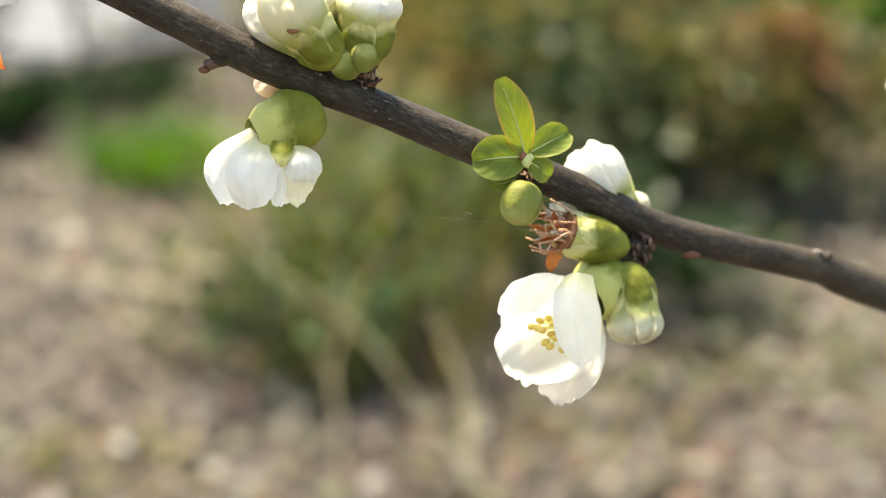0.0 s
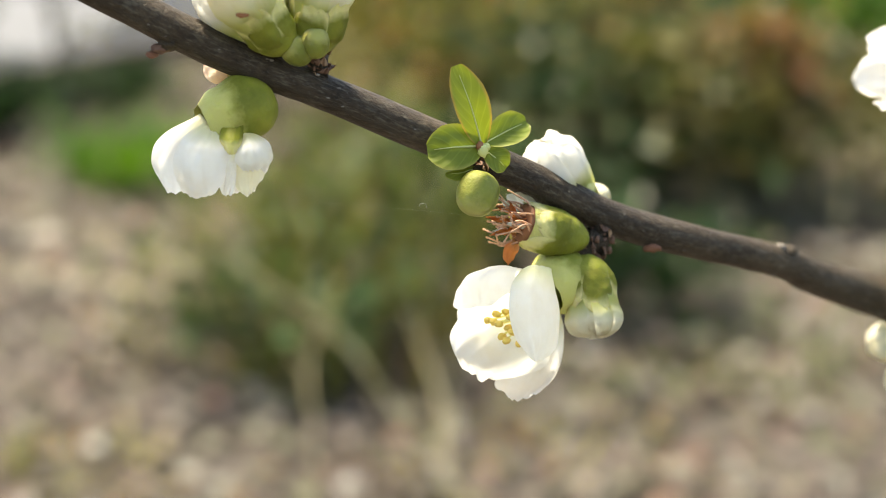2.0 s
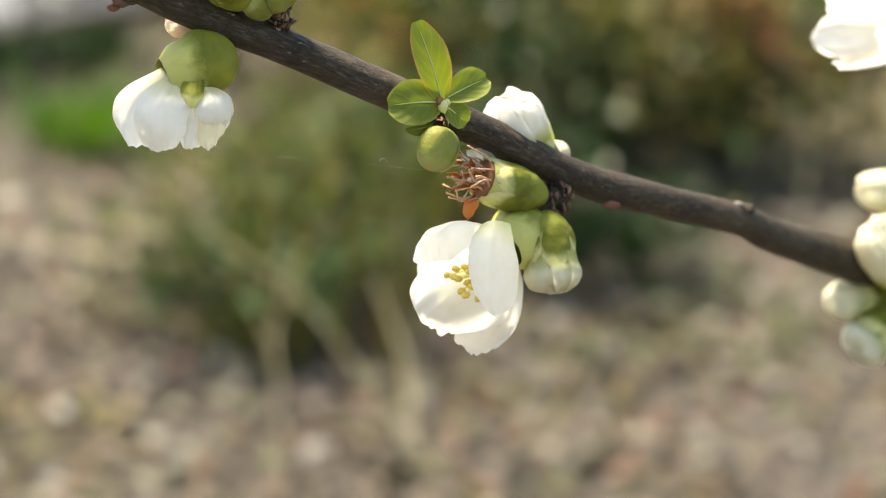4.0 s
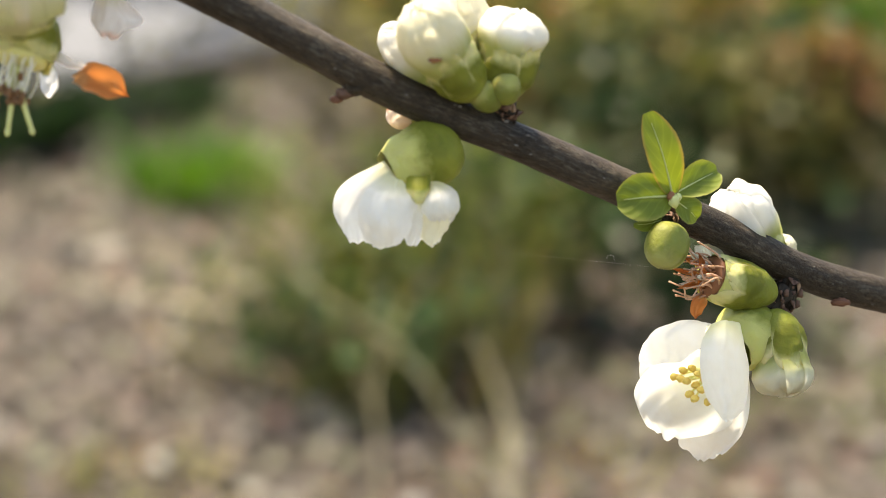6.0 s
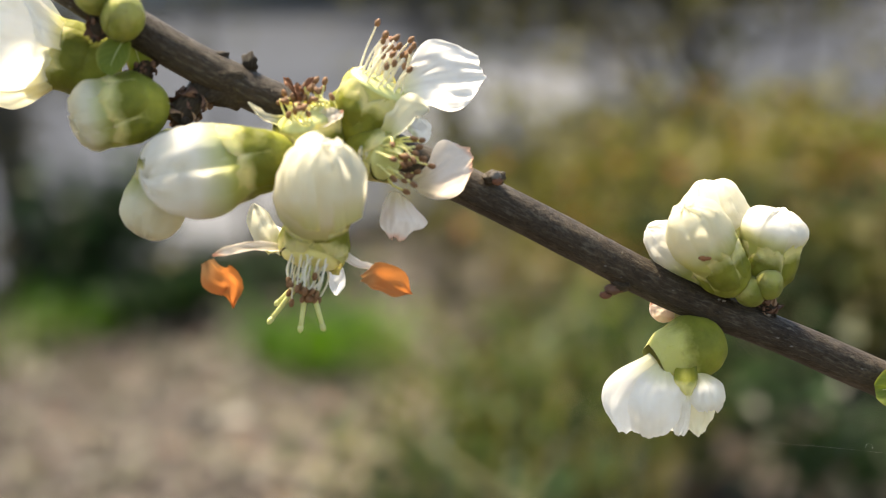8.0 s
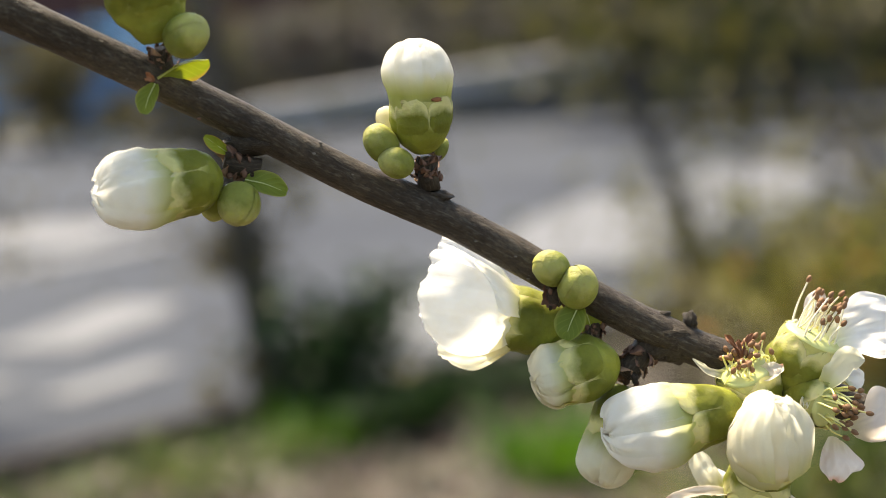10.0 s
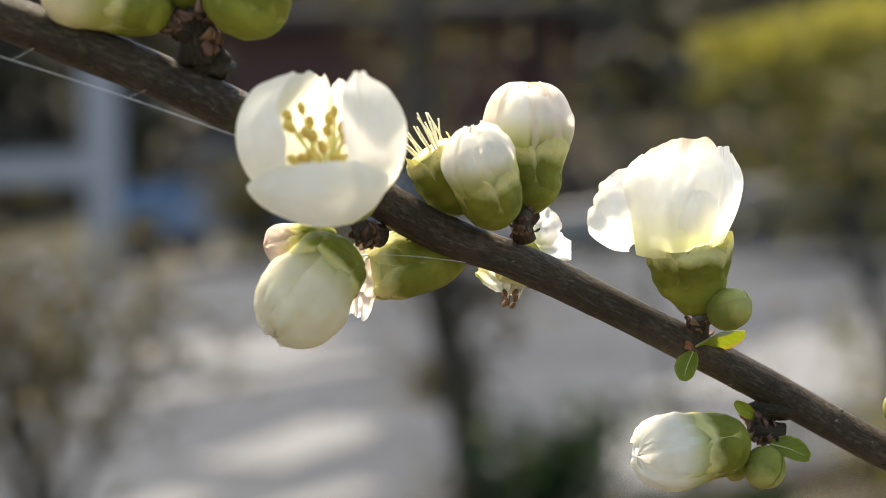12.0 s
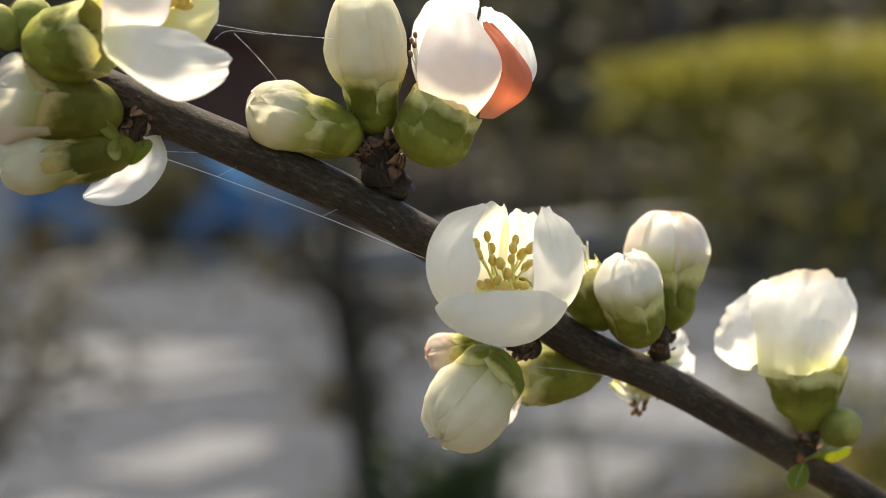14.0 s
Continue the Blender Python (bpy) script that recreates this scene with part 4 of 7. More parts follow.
blade(hanging, [(-0.0115, 0.0106, 0.8693), (-0.0120, 0.0091, 0.8677), (-0.0116, 0.0077, 0.8662)], [(-0.0098, 0.0089, 0.8695), (-0.0099, 0.0064, 0.8677), (-0.0099, 0.0063, 0.8654)], [(-0.0079, 0.0104, 0.8696), (-0.0080, 0.0083, 0.8675), (-0.0089, 0.0073, 0.8657)], SEPAL, 0.4, 9.0, name="sepal")
blade(hanging, [(-0.0144, 0.0120, 0.8699), (-0.0180, 0.0085, 0.8679), (-0.0198, 0.0076, 0.8638), (-0.0190, 0.0092, 0.8584)], [(-0.0136, 0.0106, 0.8688), (-0.0153, 0.0059, 0.8666), (-0.0159, 0.0048, 0.8622), (-0.0153, 0.0087, 0.8574)], [(-0.0125, 0.0104, 0.8686), (-0.0103, 0.0076, 0.8662), (-0.0101, 0.0075, 0.8620), (-0.0117, 0.0087, 0.8585)], PETAL, 0.8, 1.0)
blade(hanging, [(-0.0153, 0.0154, 0.8707), (-0.0216, 0.0149, 0.8673), (-0.0237, 0.0139, 0.8632), (-0.0225, 0.0127, 0.8592)], [(-0.0142, 0.0139, 0.8695), (-0.0186, 0.0097, 0.8662), (-0.0205, 0.0087, 0.8621), (-0.0196, 0.0111, 0.8576)], [(-0.0130, 0.0133, 0.8677), (-0.0140, 0.0090, 0.8649), (-0.0147, 0.0086, 0.8612), (-0.0160, 0.0107, 0.8570)], PETAL, 0.9, 2.0)
blade(hanging, [(-0.0115, 0.0109, 0.8669), (-0.0118, 0.0082, 0.8642), (-0.0121, 0.0084, 0.8613), (-0.0123, 0.0087, 0.8585)], [(-0.0103, 0.0098, 0.8667), (-0.0102, 0.0070, 0.8640), (-0.0103, 0.0071, 0.8607), (-0.0109, 0.0084, 0.8578)], [(-0.0092, 0.0095, 0.8658), (-0.0091, 0.0078, 0.8634), (-0.0093, 0.0079, 0.8600), (-0.0096, 0.0084, 0.8578)], PETAL, 0.4, 3.0)
blade(hanging, [(-0.0083, 0.0110, 0.8681), (-0.0092, 0.0075, 0.8663), (-0.0093, 0.0069, 0.8641), (-0.0086, 0.0074, 0.8623)], [(-0.0074, 0.0110, 0.8681), (-0.0057, 0.0064, 0.8670), (-0.0053, 0.0057, 0.8644), (-0.0056, 0.0082, 0.8619)], [(-0.0064, 0.0130, 0.8680), (-0.0038, 0.0104, 0.8669), (-0.0029, 0.0097, 0.8644), (-0.0035, 0.0101, 0.8620)], PETAL, 0.7, 4.0)
blade(hanging, [(-0.0090, 0.0125, 0.8655), (-0.0095, 0.0096, 0.8624), (-0.0094, 0.0088, 0.8596), (-0.0087, 0.0093, 0.8578)], [(-0.0075, 0.0114, 0.8658), (-0.0069, 0.0085, 0.8627), (-0.0069, 0.0087, 0.8596), (-0.0071, 0.0102, 0.8574)], [(-0.0054, 0.0143, 0.8656), (-0.0041, 0.0124, 0.8627), (-0.0045, 0.0118, 0.8603), (-0.0057, 0.0113, 0.8582)], PETAL_CREAM, 0.6, 5.0)
blade(hanging, [(-0.0131, 0.0212, 0.8659), (-0.0130, 0.0231, 0.8615), (-0.0130, 0.0221, 0.8578), (-0.0121, 0.0184, 0.8560)], [(-0.0092, 0.0219, 0.8658), (-0.0085, 0.0248, 0.8611), (-0.0086, 0.0228, 0.8576), (-0.0088, 0.0182, 0.8560)], [(-0.0060, 0.0197, 0.8663), (-0.0038, 0.0207, 0.8626), (-0.0038, 0.0199, 0.8598), (-0.0050, 0.0175, 0.8582)], PETAL, 0.6, 6.0)

# ---- crowded cluster of buds and withered flowers ----
spur((-0.0935, 0.0107, 0.9134), (-0.6, -0.4, -0.7), 6.2, branch, 8)
spur((-0.0721, 0.0115, 0.9073), (0.1, -0.8, -0.4), 8.0, branch, 9)
bud((-0.0956, 0.0112, 0.9095), (-0.1004, 0.0074, 0.8924), 10.6, 0.52, "drooping pale bud with a long green cup", PETAL_CREAM, 14.2, cw=0.8, reach=0.1)
bud((-0.0747, 0.0045, 0.9060), (-0.0986, -0.0021, 0.9036), 15.2, 0.44, "fat white bud lying out along the branch", PETAL, 15.0, cw=0.68, reach=0.04)
folded = bud((-0.0718, 0.0013, 0.8946), (-0.0701, -0.0068, 0.9087), 13.0, 0.16, "round white bud with folded petals facing out", PETAL_BALL, 16.0, turn=70, cw=0.8, reach=0.02, loose=1.6)
blade(folded, [(-0.0740, -0.0044, 0.8954), (-0.0771, -0.0061, 0.8997), (-0.0772, -0.0055, 0.9045), (-0.0748, -0.0048, 0.9083), (-0.0719, -0.0043, 0.9099)], [(-0.0720, -0.0082, 0.8958), (-0.0740, -0.0104, 0.9005), (-0.0742, -0.0104, 0.9053), (-0.0727, -0.0086, 0.9088), (-0.0707, -0.0052, 0.9100)], [(-0.0703, -0.0086, 0.8956), (-0.0705, -0.0111, 0.9006), (-0.0709, -0.0111, 0.9054), (-0.0702, -0.0094, 0.9084), (-0.0691, -0.0056, 0.9096)], PETAL_BALL, 0.7, 1.0)
blade(folded, [(-0.0640, -0.0032, 0.8970), (-0.0632, -0.0037, 0.9010), (-0.0634, -0.0032, 0.9046), (-0.0654, -0.0029, 0.9079), (-0.0677, -0.0039, 0.9097)], [(-0.0659, -0.0065, 0.8964), (-0.0659, -0.0084, 0.9010), (-0.0663, -0.0082, 0.9053), (-0.0671, -0.0071, 0.9083), (-0.0683, -0.0050, 0.9097)], [(-0.0680, -0.0079, 0.8956), (-0.0686, -0.0099, 0.9005), (-0.0690, -0.0097, 0.9050), (-0.0688, -0.0083, 0.9080), (-0.0691, -0.0056, 0.9095)], PETAL_BALL, 0.7, 2.0)
top, mouth, sx, sy, sz = spent((-0.0713, 0.0116, 0.8962), (-0.0730, 0.0074, 0.8885), 11.4, "withered hanging flower with pale styles and dry orange petals", 24, 6.5, 21, 0.55, FILAMENT_PALE, ANTHER_BROWN)
for q, b in (((-0.0798, 0.0069, 0.8782), (0.6, 0, 0.4)), ((-0.0747, 0.0053, 0.8772), (0, 0, 0)), ((-0.0710, 0.0056, 0.8773), (-0.4, 0, 0.3)), ((-0.0788, 0.0090, 0.8807), (0.5, 0, 0))):
    stamen(top, mouth + sz * 0.001, q, b, 0.55, 0.75, STYLE, STYLE, "style")
strap([(-0.0772, 0.0081, 0.8899), (-0.0827, 0.0077, 0.8902), (-0.0892, 0.0061, 0.8893)], [2.2, 2.6, 2.6, 1.4], (0, -0.6, 1), PETAL_PINK, "withered_petal", top, 0.5, 0.7, 1.0)
strap([(-0.0899, 0.0060, 0.8885), (-0.0883, 0.0062, 0.8858), (-0.0859, 0.0064, 0.8842), (-0.0860, 0.0064, 0.8803)], [2.5, 5.5, 4.8, 0.3], (-0.3, -1, 0.3), PETAL_DRY, "withered_petal", top, 0.7, 1.2, 2.0)
strap([(-0.0688, 0.0087, 0.8892), (-0.0653, 0.0089, 0.8872), (-0.0619, 0.0091, 0.8862)], [1.8, 2.0, 1.8, 1.0], (0, -0.6, 1), PETAL_PINK, "withered_petal", top, 0.5, 0.6, 3.0)
strap([(-0.0647, 0.0090, 0.8849), (-0.0620, 0.0081, 0.8853), (-0.0590, 0.0083, 0.8841), (-0.0562, 0.0094, 0.8821)], [1.2, 4.8, 4.8, 0.6], (0.1, -1, 0.4), PETAL_DRY, "withered_petal", top, 0.5, 1.1, 4.0)
strap([(-0.0792, 0.0130, 0.8888), (-0.0817, 0.0148, 0.8925), (-0.0834, 0.0157, 0.8965)], [3.0, 4.5, 4.2, 2.2], (0, -1, 0.3), PETAL_CREAM, "petal", top, 0.4, 1.0, 5.0)
strap([(-0.0777, 0.0141, 0.8889), (-0.0799, 0.0149, 0.8908), (-0.0822, 0.0158, 0.8917)], [3.0, 4.5, 3.5, 1.6], (0, -1, 0.3), PETAL, "petal", top, 0.4, 0.8, 6.0)
strap([(-0.0695, 0.0117, 0.8871), (-0.0690, 0.0117, 0.8845), (-0.0691, 0.0117, 0.8814)], [2.0, 2.8, 2.8, 1.4], (0.2, -1, 0), PETAL, "petal", top, 0.3, 0.8, 7.0)
top, mouth, sx, sy, sz = spent((-0.0722, 0.0115, 0.9040), (-0.0739, 0.0084, 0.9119), 11.4, "withered flower standing up, cup of brown and yellow stamens", 34, 4.2, 22, 0.75, FILAMENT, ANTHER_BROWN, disc=STYLE, curl=2.0)
strap([(-0.0712, 0.0066, 0.9111), (-0.0692, 0.0057, 0.9120), (-0.0674, 0.0068, 0.9131)], [3.5, 4.2, 3.2, 0.8], (-0.3, -0.8, 0.8), PETAL_PINK, "withered_petal", top, 0.5, 1.0, 8.0)
strap([(-0.0775, 0.0081, 0.9110), (-0.0805, 0.0079, 0.9120), (-0.0831, 0.0077, 0.9145)], [2.2, 1.8, 1.4, 0.5], (0, -0.7, 1), PETAL_CREAM, "withered_petal", top, 0.5, 0.6, 9.0)
for k, (q, w) in enumerate((((-0.0773, 0.0091, 0.9184), 1.2), ((-0.0749, 0.0083, 0.9176), 1.4), ((-0.0723, 0.0095, 0.9185), 1.2))):
    strap([mouth + sz * 0.003, (mouth + Vector(q)) / 2 + sz * 0.002, q], [0.6, 0.6, w, 0.5], (0, -1, 0.6), DRY_BROWN, "withered_petal", top, 0.6, 0.9, 10.0 + k)
top, mouth, sx, sy, sz = spent((-0.0671, 0.0138, 0.9062), (-0.0616, 0.0121, 0.9168), 12.4, "withered flower with long brown-tipped stamens and one ragged white petal", 26, 8.6, 23, 0.7, FILAMENT_PALE, ANTHER_BROWN, disc=STYLE)
blade(top, [(-0.0592, 0.0154, 0.9167), (-0.0568, 0.0152, 0.9205), (-0.0536, 0.0149, 0.9243), (-0.0465, 0.0166, 0.9237)], [(-0.0593, 0.0143, 0.9156), (-0.0540, 0.0121, 0.9183), (-0.0489, 0.0137, 0.9192), (-0.0441, 0.0161, 0.9185)], [(-0.0587, 0.0141, 0.9138), (-0.0540, 0.0135, 0.9136), (-0.0495, 0.0138, 0.9124), (-0.0456, 0.0154, 0.9142)], PETAL, 1.6, 11.0)
strap([(-0.0616, 0.0161, 0.9184), (-0.0607, 0.0172, 0.9213), (-0.0596, 0.0172, 0.9248)], [3.0, 3.8, 4.2, 2.4], (-0.2, -1, 0.1), PETAL_PINK, "petal", top, 0.3, 1.0, 12.0)
strap([(-0.0658, 0.0139, 0.9158), (-0.0656, 0.0139, 0.9179), (-0.0642, 0.0140, 0.9200)], [2.5, 3.2, 2.4, 1.0], (-0.4, -1, 0.1), PETAL_CREAM, "withered_petal", top, 0.4, 0.8, 13.0)
top, mouth, sx, sy, sz = spent((-0.0666, 0.0128, 0.9069), (-0.0603, 0.0072, 0.9054), 8.8, "withered flower with a fan of brown-tipped stamens and pink-edged petals", 26, 6.4, 24, 0.95, FILAMENT, ANTHER_BROWN, disc=STYLE)
blade(top, [(-0.0560, 0.0100, 0.9019), (-0.0537, 0.0095, 0.9041), (-0.0520, 0.0111, 0.9076), (-0.0487, 0.0115, 0.9081)], [(-0.0560, 0.0098, 0.9006), (-0.0518, 0.0074, 0.9026), (-0.0482, 0.0090, 0.9040), (-0.0461, 0.0113, 0.9046)], [(-0.0548, 0.0097, 0.8990), (-0.0521, 0.0098, 0.8981), (-0.0490, 0.0102, 0.8986), (-0.0466, 0.0108, 0.9014)], PETAL_PINK, 1.2, 14.0)
blade(top, [(-0.0598, 0.0088, 0.8996), (-0.0612, 0.0083, 0.8967), (-0.0614, 0.0069, 0.8942), (-0.0604, 0.0077, 0.8917)], [(-0.0586, 0.0089, 0.8995), (-0.0582, 0.0066, 0.8967), (-0.0579, 0.0063, 0.8943), (-0.0588, 0.0078, 0.8916)], [(-0.0574, 0.0089, 0.8985), (-0.0555, 0.0088, 0.8968), (-0.0536, 0.0087, 0.8942), (-0.0566, 0.0082, 0.8925)], PETAL_PINK, 1.2, 15.0)
strap([(-0.0606, 0.0072, 0.9085), (-0.0580, 0.0063, 0.9112), (-0.0560, 0.0064, 0.9134), (-0.0534, 0.0065, 0.9135)], [3.0, 4.8, 5.0, 2.2], (-0.5, -1, 0.5), PETAL_CREAM, "petal", top, 0.6, 1.2, 16.0)
strap([(-0.0562, 0.0114, 0.9088), (-0.0552, 0.0114, 0.9098), (-0.0550, 0.0115, 0.9118)], [4.0, 5.0, 4.0, 1.8], (0.1, -1, 0.2), PETAL, "petal", top, 0.3, 0.8, 17.0)
strap([(-0.0630, 0.0061, 0.9079), (-0.0639, 0.0050, 0.9067), (-0.0642, 0.0050, 0.9052)], [1.6, 1.8, 1.6, 0.6], (-0.3, -1, 0.2), PETAL_CREAM, "withered_petal", top, 0.4, 0.5, 18.0)

# ---- flower behind the branch with two round buds in front ----
spur((-0.1067, 0.0079, 0.9269), (-0.3, -1, -0.3), 4.4, branch, 10)
spur((-0.1008, 0.0108, 0.9193), (-0.5, -0.3, -0.8), 4.4, branch, 11)
small_bud((-0.1058, 0.0081, 0.9303), (-0.1085, 0.0017, 0.9337), 6.3, "", 4.5, turn=40)
small_bud((-0.1038, 0.0084, 0.9257), (-0.1016, 0.0017, 0.9311), 7.1, "", 5.5, turn=150)
sprig = thing("leaf_sprig", (-0.1031, 0.0075, 0.9245), "two tiny rounded green leaves beside the buds", "leaves")
leaf(sprig, (-0.1026, 0.0065, 0.9251), (-0.1053, 0.0042, 0.9193), 5.6, (-0.3, -1, 0.1), LEAF, 0.6, 0.3, 6.0, False)
leaf(sprig, (-0.1017, 0.0097, 0.9235), (-0.1006, 0.0108, 0.9189), 4.2, (0.2, -1, 0.0), LEAF_GOLD, 0.4, 0.3, 7.0, False)
behind = flower((-0.1049, 0.0147, 0.9195), (-0.1321, 0.0119, 0.9257), 11.6, 12.6, 11.2, [], "half-open creamy white flower behind the branch, glowing against the light", seed=5.0, close=108, sepal_reach=58, sepal_lift=1.4, spread_out=0.9, shape=[(0, 0.4), (0.1, 0.66), (0.3, 0.9), (0.55, 1.0), (0.8, 1.0), (1.0, 1.04)])
blade(behind, [(-0.1135, 0.0116, 0.9257), (-0.1163, 0.0097, 0.9285), (-0.1210, 0.0077, 0.9321), (-0.1260, 0.0085, 0.9340), (-0.1294, 0.0121, 0.9331)], [(-0.1132, 0.0092, 0.9224), (-0.1162, 0.0066, 0.9238), (-0.1216, 0.0028, 0.9258), (-0.1287, 0.0053, 0.9267), (-0.1319, 0.0109, 0.9259)], [(-0.1139, 0.0107, 0.9188), (-0.1167, 0.0082, 0.9176), (-0.1216, 0.0066, 0.9164), (-0.1266, 0.0062, 0.9173), (-0.1301, 0.0101, 0.9186)], PETAL, 1.1, 1.0)
blade(behind, [(-0.1137, 0.0120, 0.9208), (-0.1200, 0.0113, 0.9205), (-0.1261, 0.0107, 0.9198), (-0.1301, 0.0112, 0.9188)], [(-0.1141, 0.0106, 0.9185), (-0.1179, 0.0090, 0.9168), (-0.1237, 0.0102, 0.9148), (-0.1283, 0.0119, 0.9156)], [(-0.1148, 0.0124, 0.9169), (-0.1173, 0.0119, 0.9153), (-0.1216, 0.0132, 0.9130), (-0.1265, 0.0128, 0.9135)], PETAL_CREAM, 0.7, 2.0)
blade(behind, [(-0.1146, 0.0187, 0.9267), (-0.1186, 0.0211, 0.9318), (-0.1236, 0.0212, 0.9363), (-0.1265, 0.0191, 0.9378)], [(-0.1149, 0.0174, 0.9243), (-0.1207, 0.0206, 0.9298), (-0.1258, 0.0206, 0.9331), (-0.1292, 0.0174, 0.9346)], [(-0.1153, 0.0161, 0.9224), (-0.1216, 0.0179, 0.9255), (-0.1279, 0.0185, 0.9267), (-0.1321, 0.0162, 0.9276)], PETAL, 1.1, 3.0)
blade(behind, [(-0.1152, 0.0202, 0.9229), (-0.1225, 0.0250, 0.9257), (-0.1286, 0.0236, 0.9272), (-0.1320, 0.0172, 0.9275)], [(-0.1153, 0.0199, 0.9208), (-0.1230, 0.0261, 0.9192), (-0.1280, 0.0237, 0.9197), (-0.1324, 0.0174, 0.9217)], [(-0.1158, 0.0185, 0.9179), (-0.1215, 0.0206, 0.9147), (-0.1257, 0.0200, 0.9133), (-0.1289, 0.0159, 0.9154)], PETAL, 0.8, 4.0)
blade(behind, [(-0.1134, 0.0118, 0.9271), (-0.1163, 0.0099, 0.9303), (-0.1197, 0.0100, 0.9329), (-0.1226, 0.0129, 0.9341)], [(-0.1131, 0.0096, 0.9252), (-0.1155, 0.0066, 0.9274), (-0.1178, 0.0066, 0.9291), (-0.1207, 0.0097, 0.9315)], [(-0.1130, 0.0082, 0.9228), (-0.1146, 0.0057, 0.9235), (-0.1160, 0.0051, 0.9240), (-0.1197, 0.0071, 0.9262)], PETAL, 0.6, 5.0)
bud((-0.0962, 0.0087, 0.9146), (-0.1112, 0.0049, 0.9119), 11.4, 0.70, "green bud with a cream tip, under the branch", PETAL_CREAM, 17.0, cw=1.0, reach=-0.02, turn=-16)

# ---- upright bud and side bud ----
spur((-0.1283, 0.0058, 0.9504), (0.0, -0.1, 1), 5.2, branch, 12)
bud((-0.1287, 0.0047, 0.9532), (-0.1289, 0.0037, 0.9727), 12.4, 0.56, "upright bud, white above a swollen green cup", PETAL, 18.0, reach=0.0)
small_bud((-0.1340, 0.0024, 0.9525), (-0.1372, -0.0004, 0.9585), 5.8, "", 6.5, turn=60)
small_bud((-0.1308, 0.0022, 0.9508), (-0.1352, -0.0019, 0.9535), 5.4, "", 7.5, turn=10)
small_bud((-0.1341, 0.0074, 0.9564), (-0.1360, 0.0079, 0.9616), 4.2, "small white-tipped bud behind its green neighbours", 8.5, PETAL_CREAM)
small_bud((-0.1274, 0.0100, 0.9517), (-0.1256, 0.0114, 0.9554), 3.0, "", 9.5)
spur((-0.1599, -0.0051, 0.9533), (-0.8, -0.3, 0.3), 5.4, branch, 13)
bud((-0.1625, -0.0072, 0.9513), (-0.1808, -0.0192, 0.9505), 13.4, 0.44, "fat bud, half white and half green, beside the branch", PETAL, 19.0)
small_bud((-0.1589, -0.0067, 0.9502), (-0.1598, -0.0101, 0.9435), 7.4, "round olive-green bud hanging by the spur", 10.5, BUD_GREEN)
small_bud((-0.1628, -0.0033, 0.9480), (-0.1664, -0.0039, 0.9442), 4.6, "", 11.5, BUD_GREEN)
sprig = thing("leaf_sprig", (-0.1586, -0.0066, 0.9512), "tiny green leaves around the spur", "leaves")
leaf(sprig, (-0.1584, -0.0065, 0.9508), (-0.1516, -0.0050, 0.9481), 4.4, (0.1, -0.8, 0.5), LEAF, 0.8, 0.4, 8.0, False)
leaf(sprig, (-0.1610, -0.0066, 0.9555), (-0.1644, -0.0090, 0.9587), 2.4, (-0.2, -1, 0.3), LEAF_GOLD, 0.4, 0.4, 9.0, False)

# ---- upright bell flower ----
spur((-0.1703, -0.0107, 0.9719), (0.0, -0.5, 1), 5.0, branch, 14)
bell = flower((-0.1705, -0.0133, 0.9748), (-0.1734, -0.0147, 1.0045), 15.2, 11.8, 10.6, [], "backlit white bell-shaped flower with green calyx above the branch", seed=6.0, close=102, sepal_reach=50, lump=0.09, spread_out=0.4, shape=[(0, 0.26), (0.1, 0.45), (0.25, 0.63), (0.4, 0.76), (0.6, 0.86), (0.8, 0.95), (1.0, 1.0)])
blade(bell, [(-0.1804, -0.0180, 0.9856), (-0.1813, -0.0189, 0.9934), (-0.1825, -0.0179, 0.9987), (-0.1815, -0.0146, 1.0029)], [(-0.1741, -0.0210, 0.9851), (-0.1741, -0.0238, 0.9941), (-0.1737, -0.0215, 1.0003), (-0.1728, -0.0140, 1.0060)], [(-0.1680, -0.0179, 0.9869), (-0.1659, -0.0183, 0.9940), (-0.1650, -0.0170, 0.9993), (-0.1642, -0.0127, 1.0034)], PETAL_TAN, 1.2, 7.3)
blade(bell, [(-0.1819, -0.0152, 0.9861), (-0.1849, -0.0167, 0.9866), (-0.1882, -0.0171, 0.9889), (-0.1891, -0.0172, 0.9913)], [(-0.1809, -0.0170, 0.9874), (-0.1840, -0.0194, 0.9918), (-0.1862, -0.0197, 0.9949), (-0.1875, -0.0168, 0.9967)], [(-0.1780, -0.0165, 0.9880), (-0.1779, -0.0172, 0.9956), (-0.1793, -0.0163, 0.9998), (-0.1811, -0.0145, 1.0029)], PETAL, 1.0, 2.0)
blade(bell, [(-0.1693, -0.0131, 0.9864), (-0.1690, -0.0138, 0.9935), (-0.1687, -0.0136, 0.9990), (-0.1671, -0.0122, 1.0033)], [(-0.1673, -0.0147, 0.9866), (-0.1652, -0.0162, 0.9933), (-0.1643, -0.0159, 0.9987), (-0.1651, -0.0128, 1.0042)], [(-0.1656, -0.0124, 0.9872), (-0.1630, -0.0118, 0.9931), (-0.1619, -0.0115, 0.9980), (-0.1627, -0.0105, 1.0014)], PETAL, 0.8, 3.0)
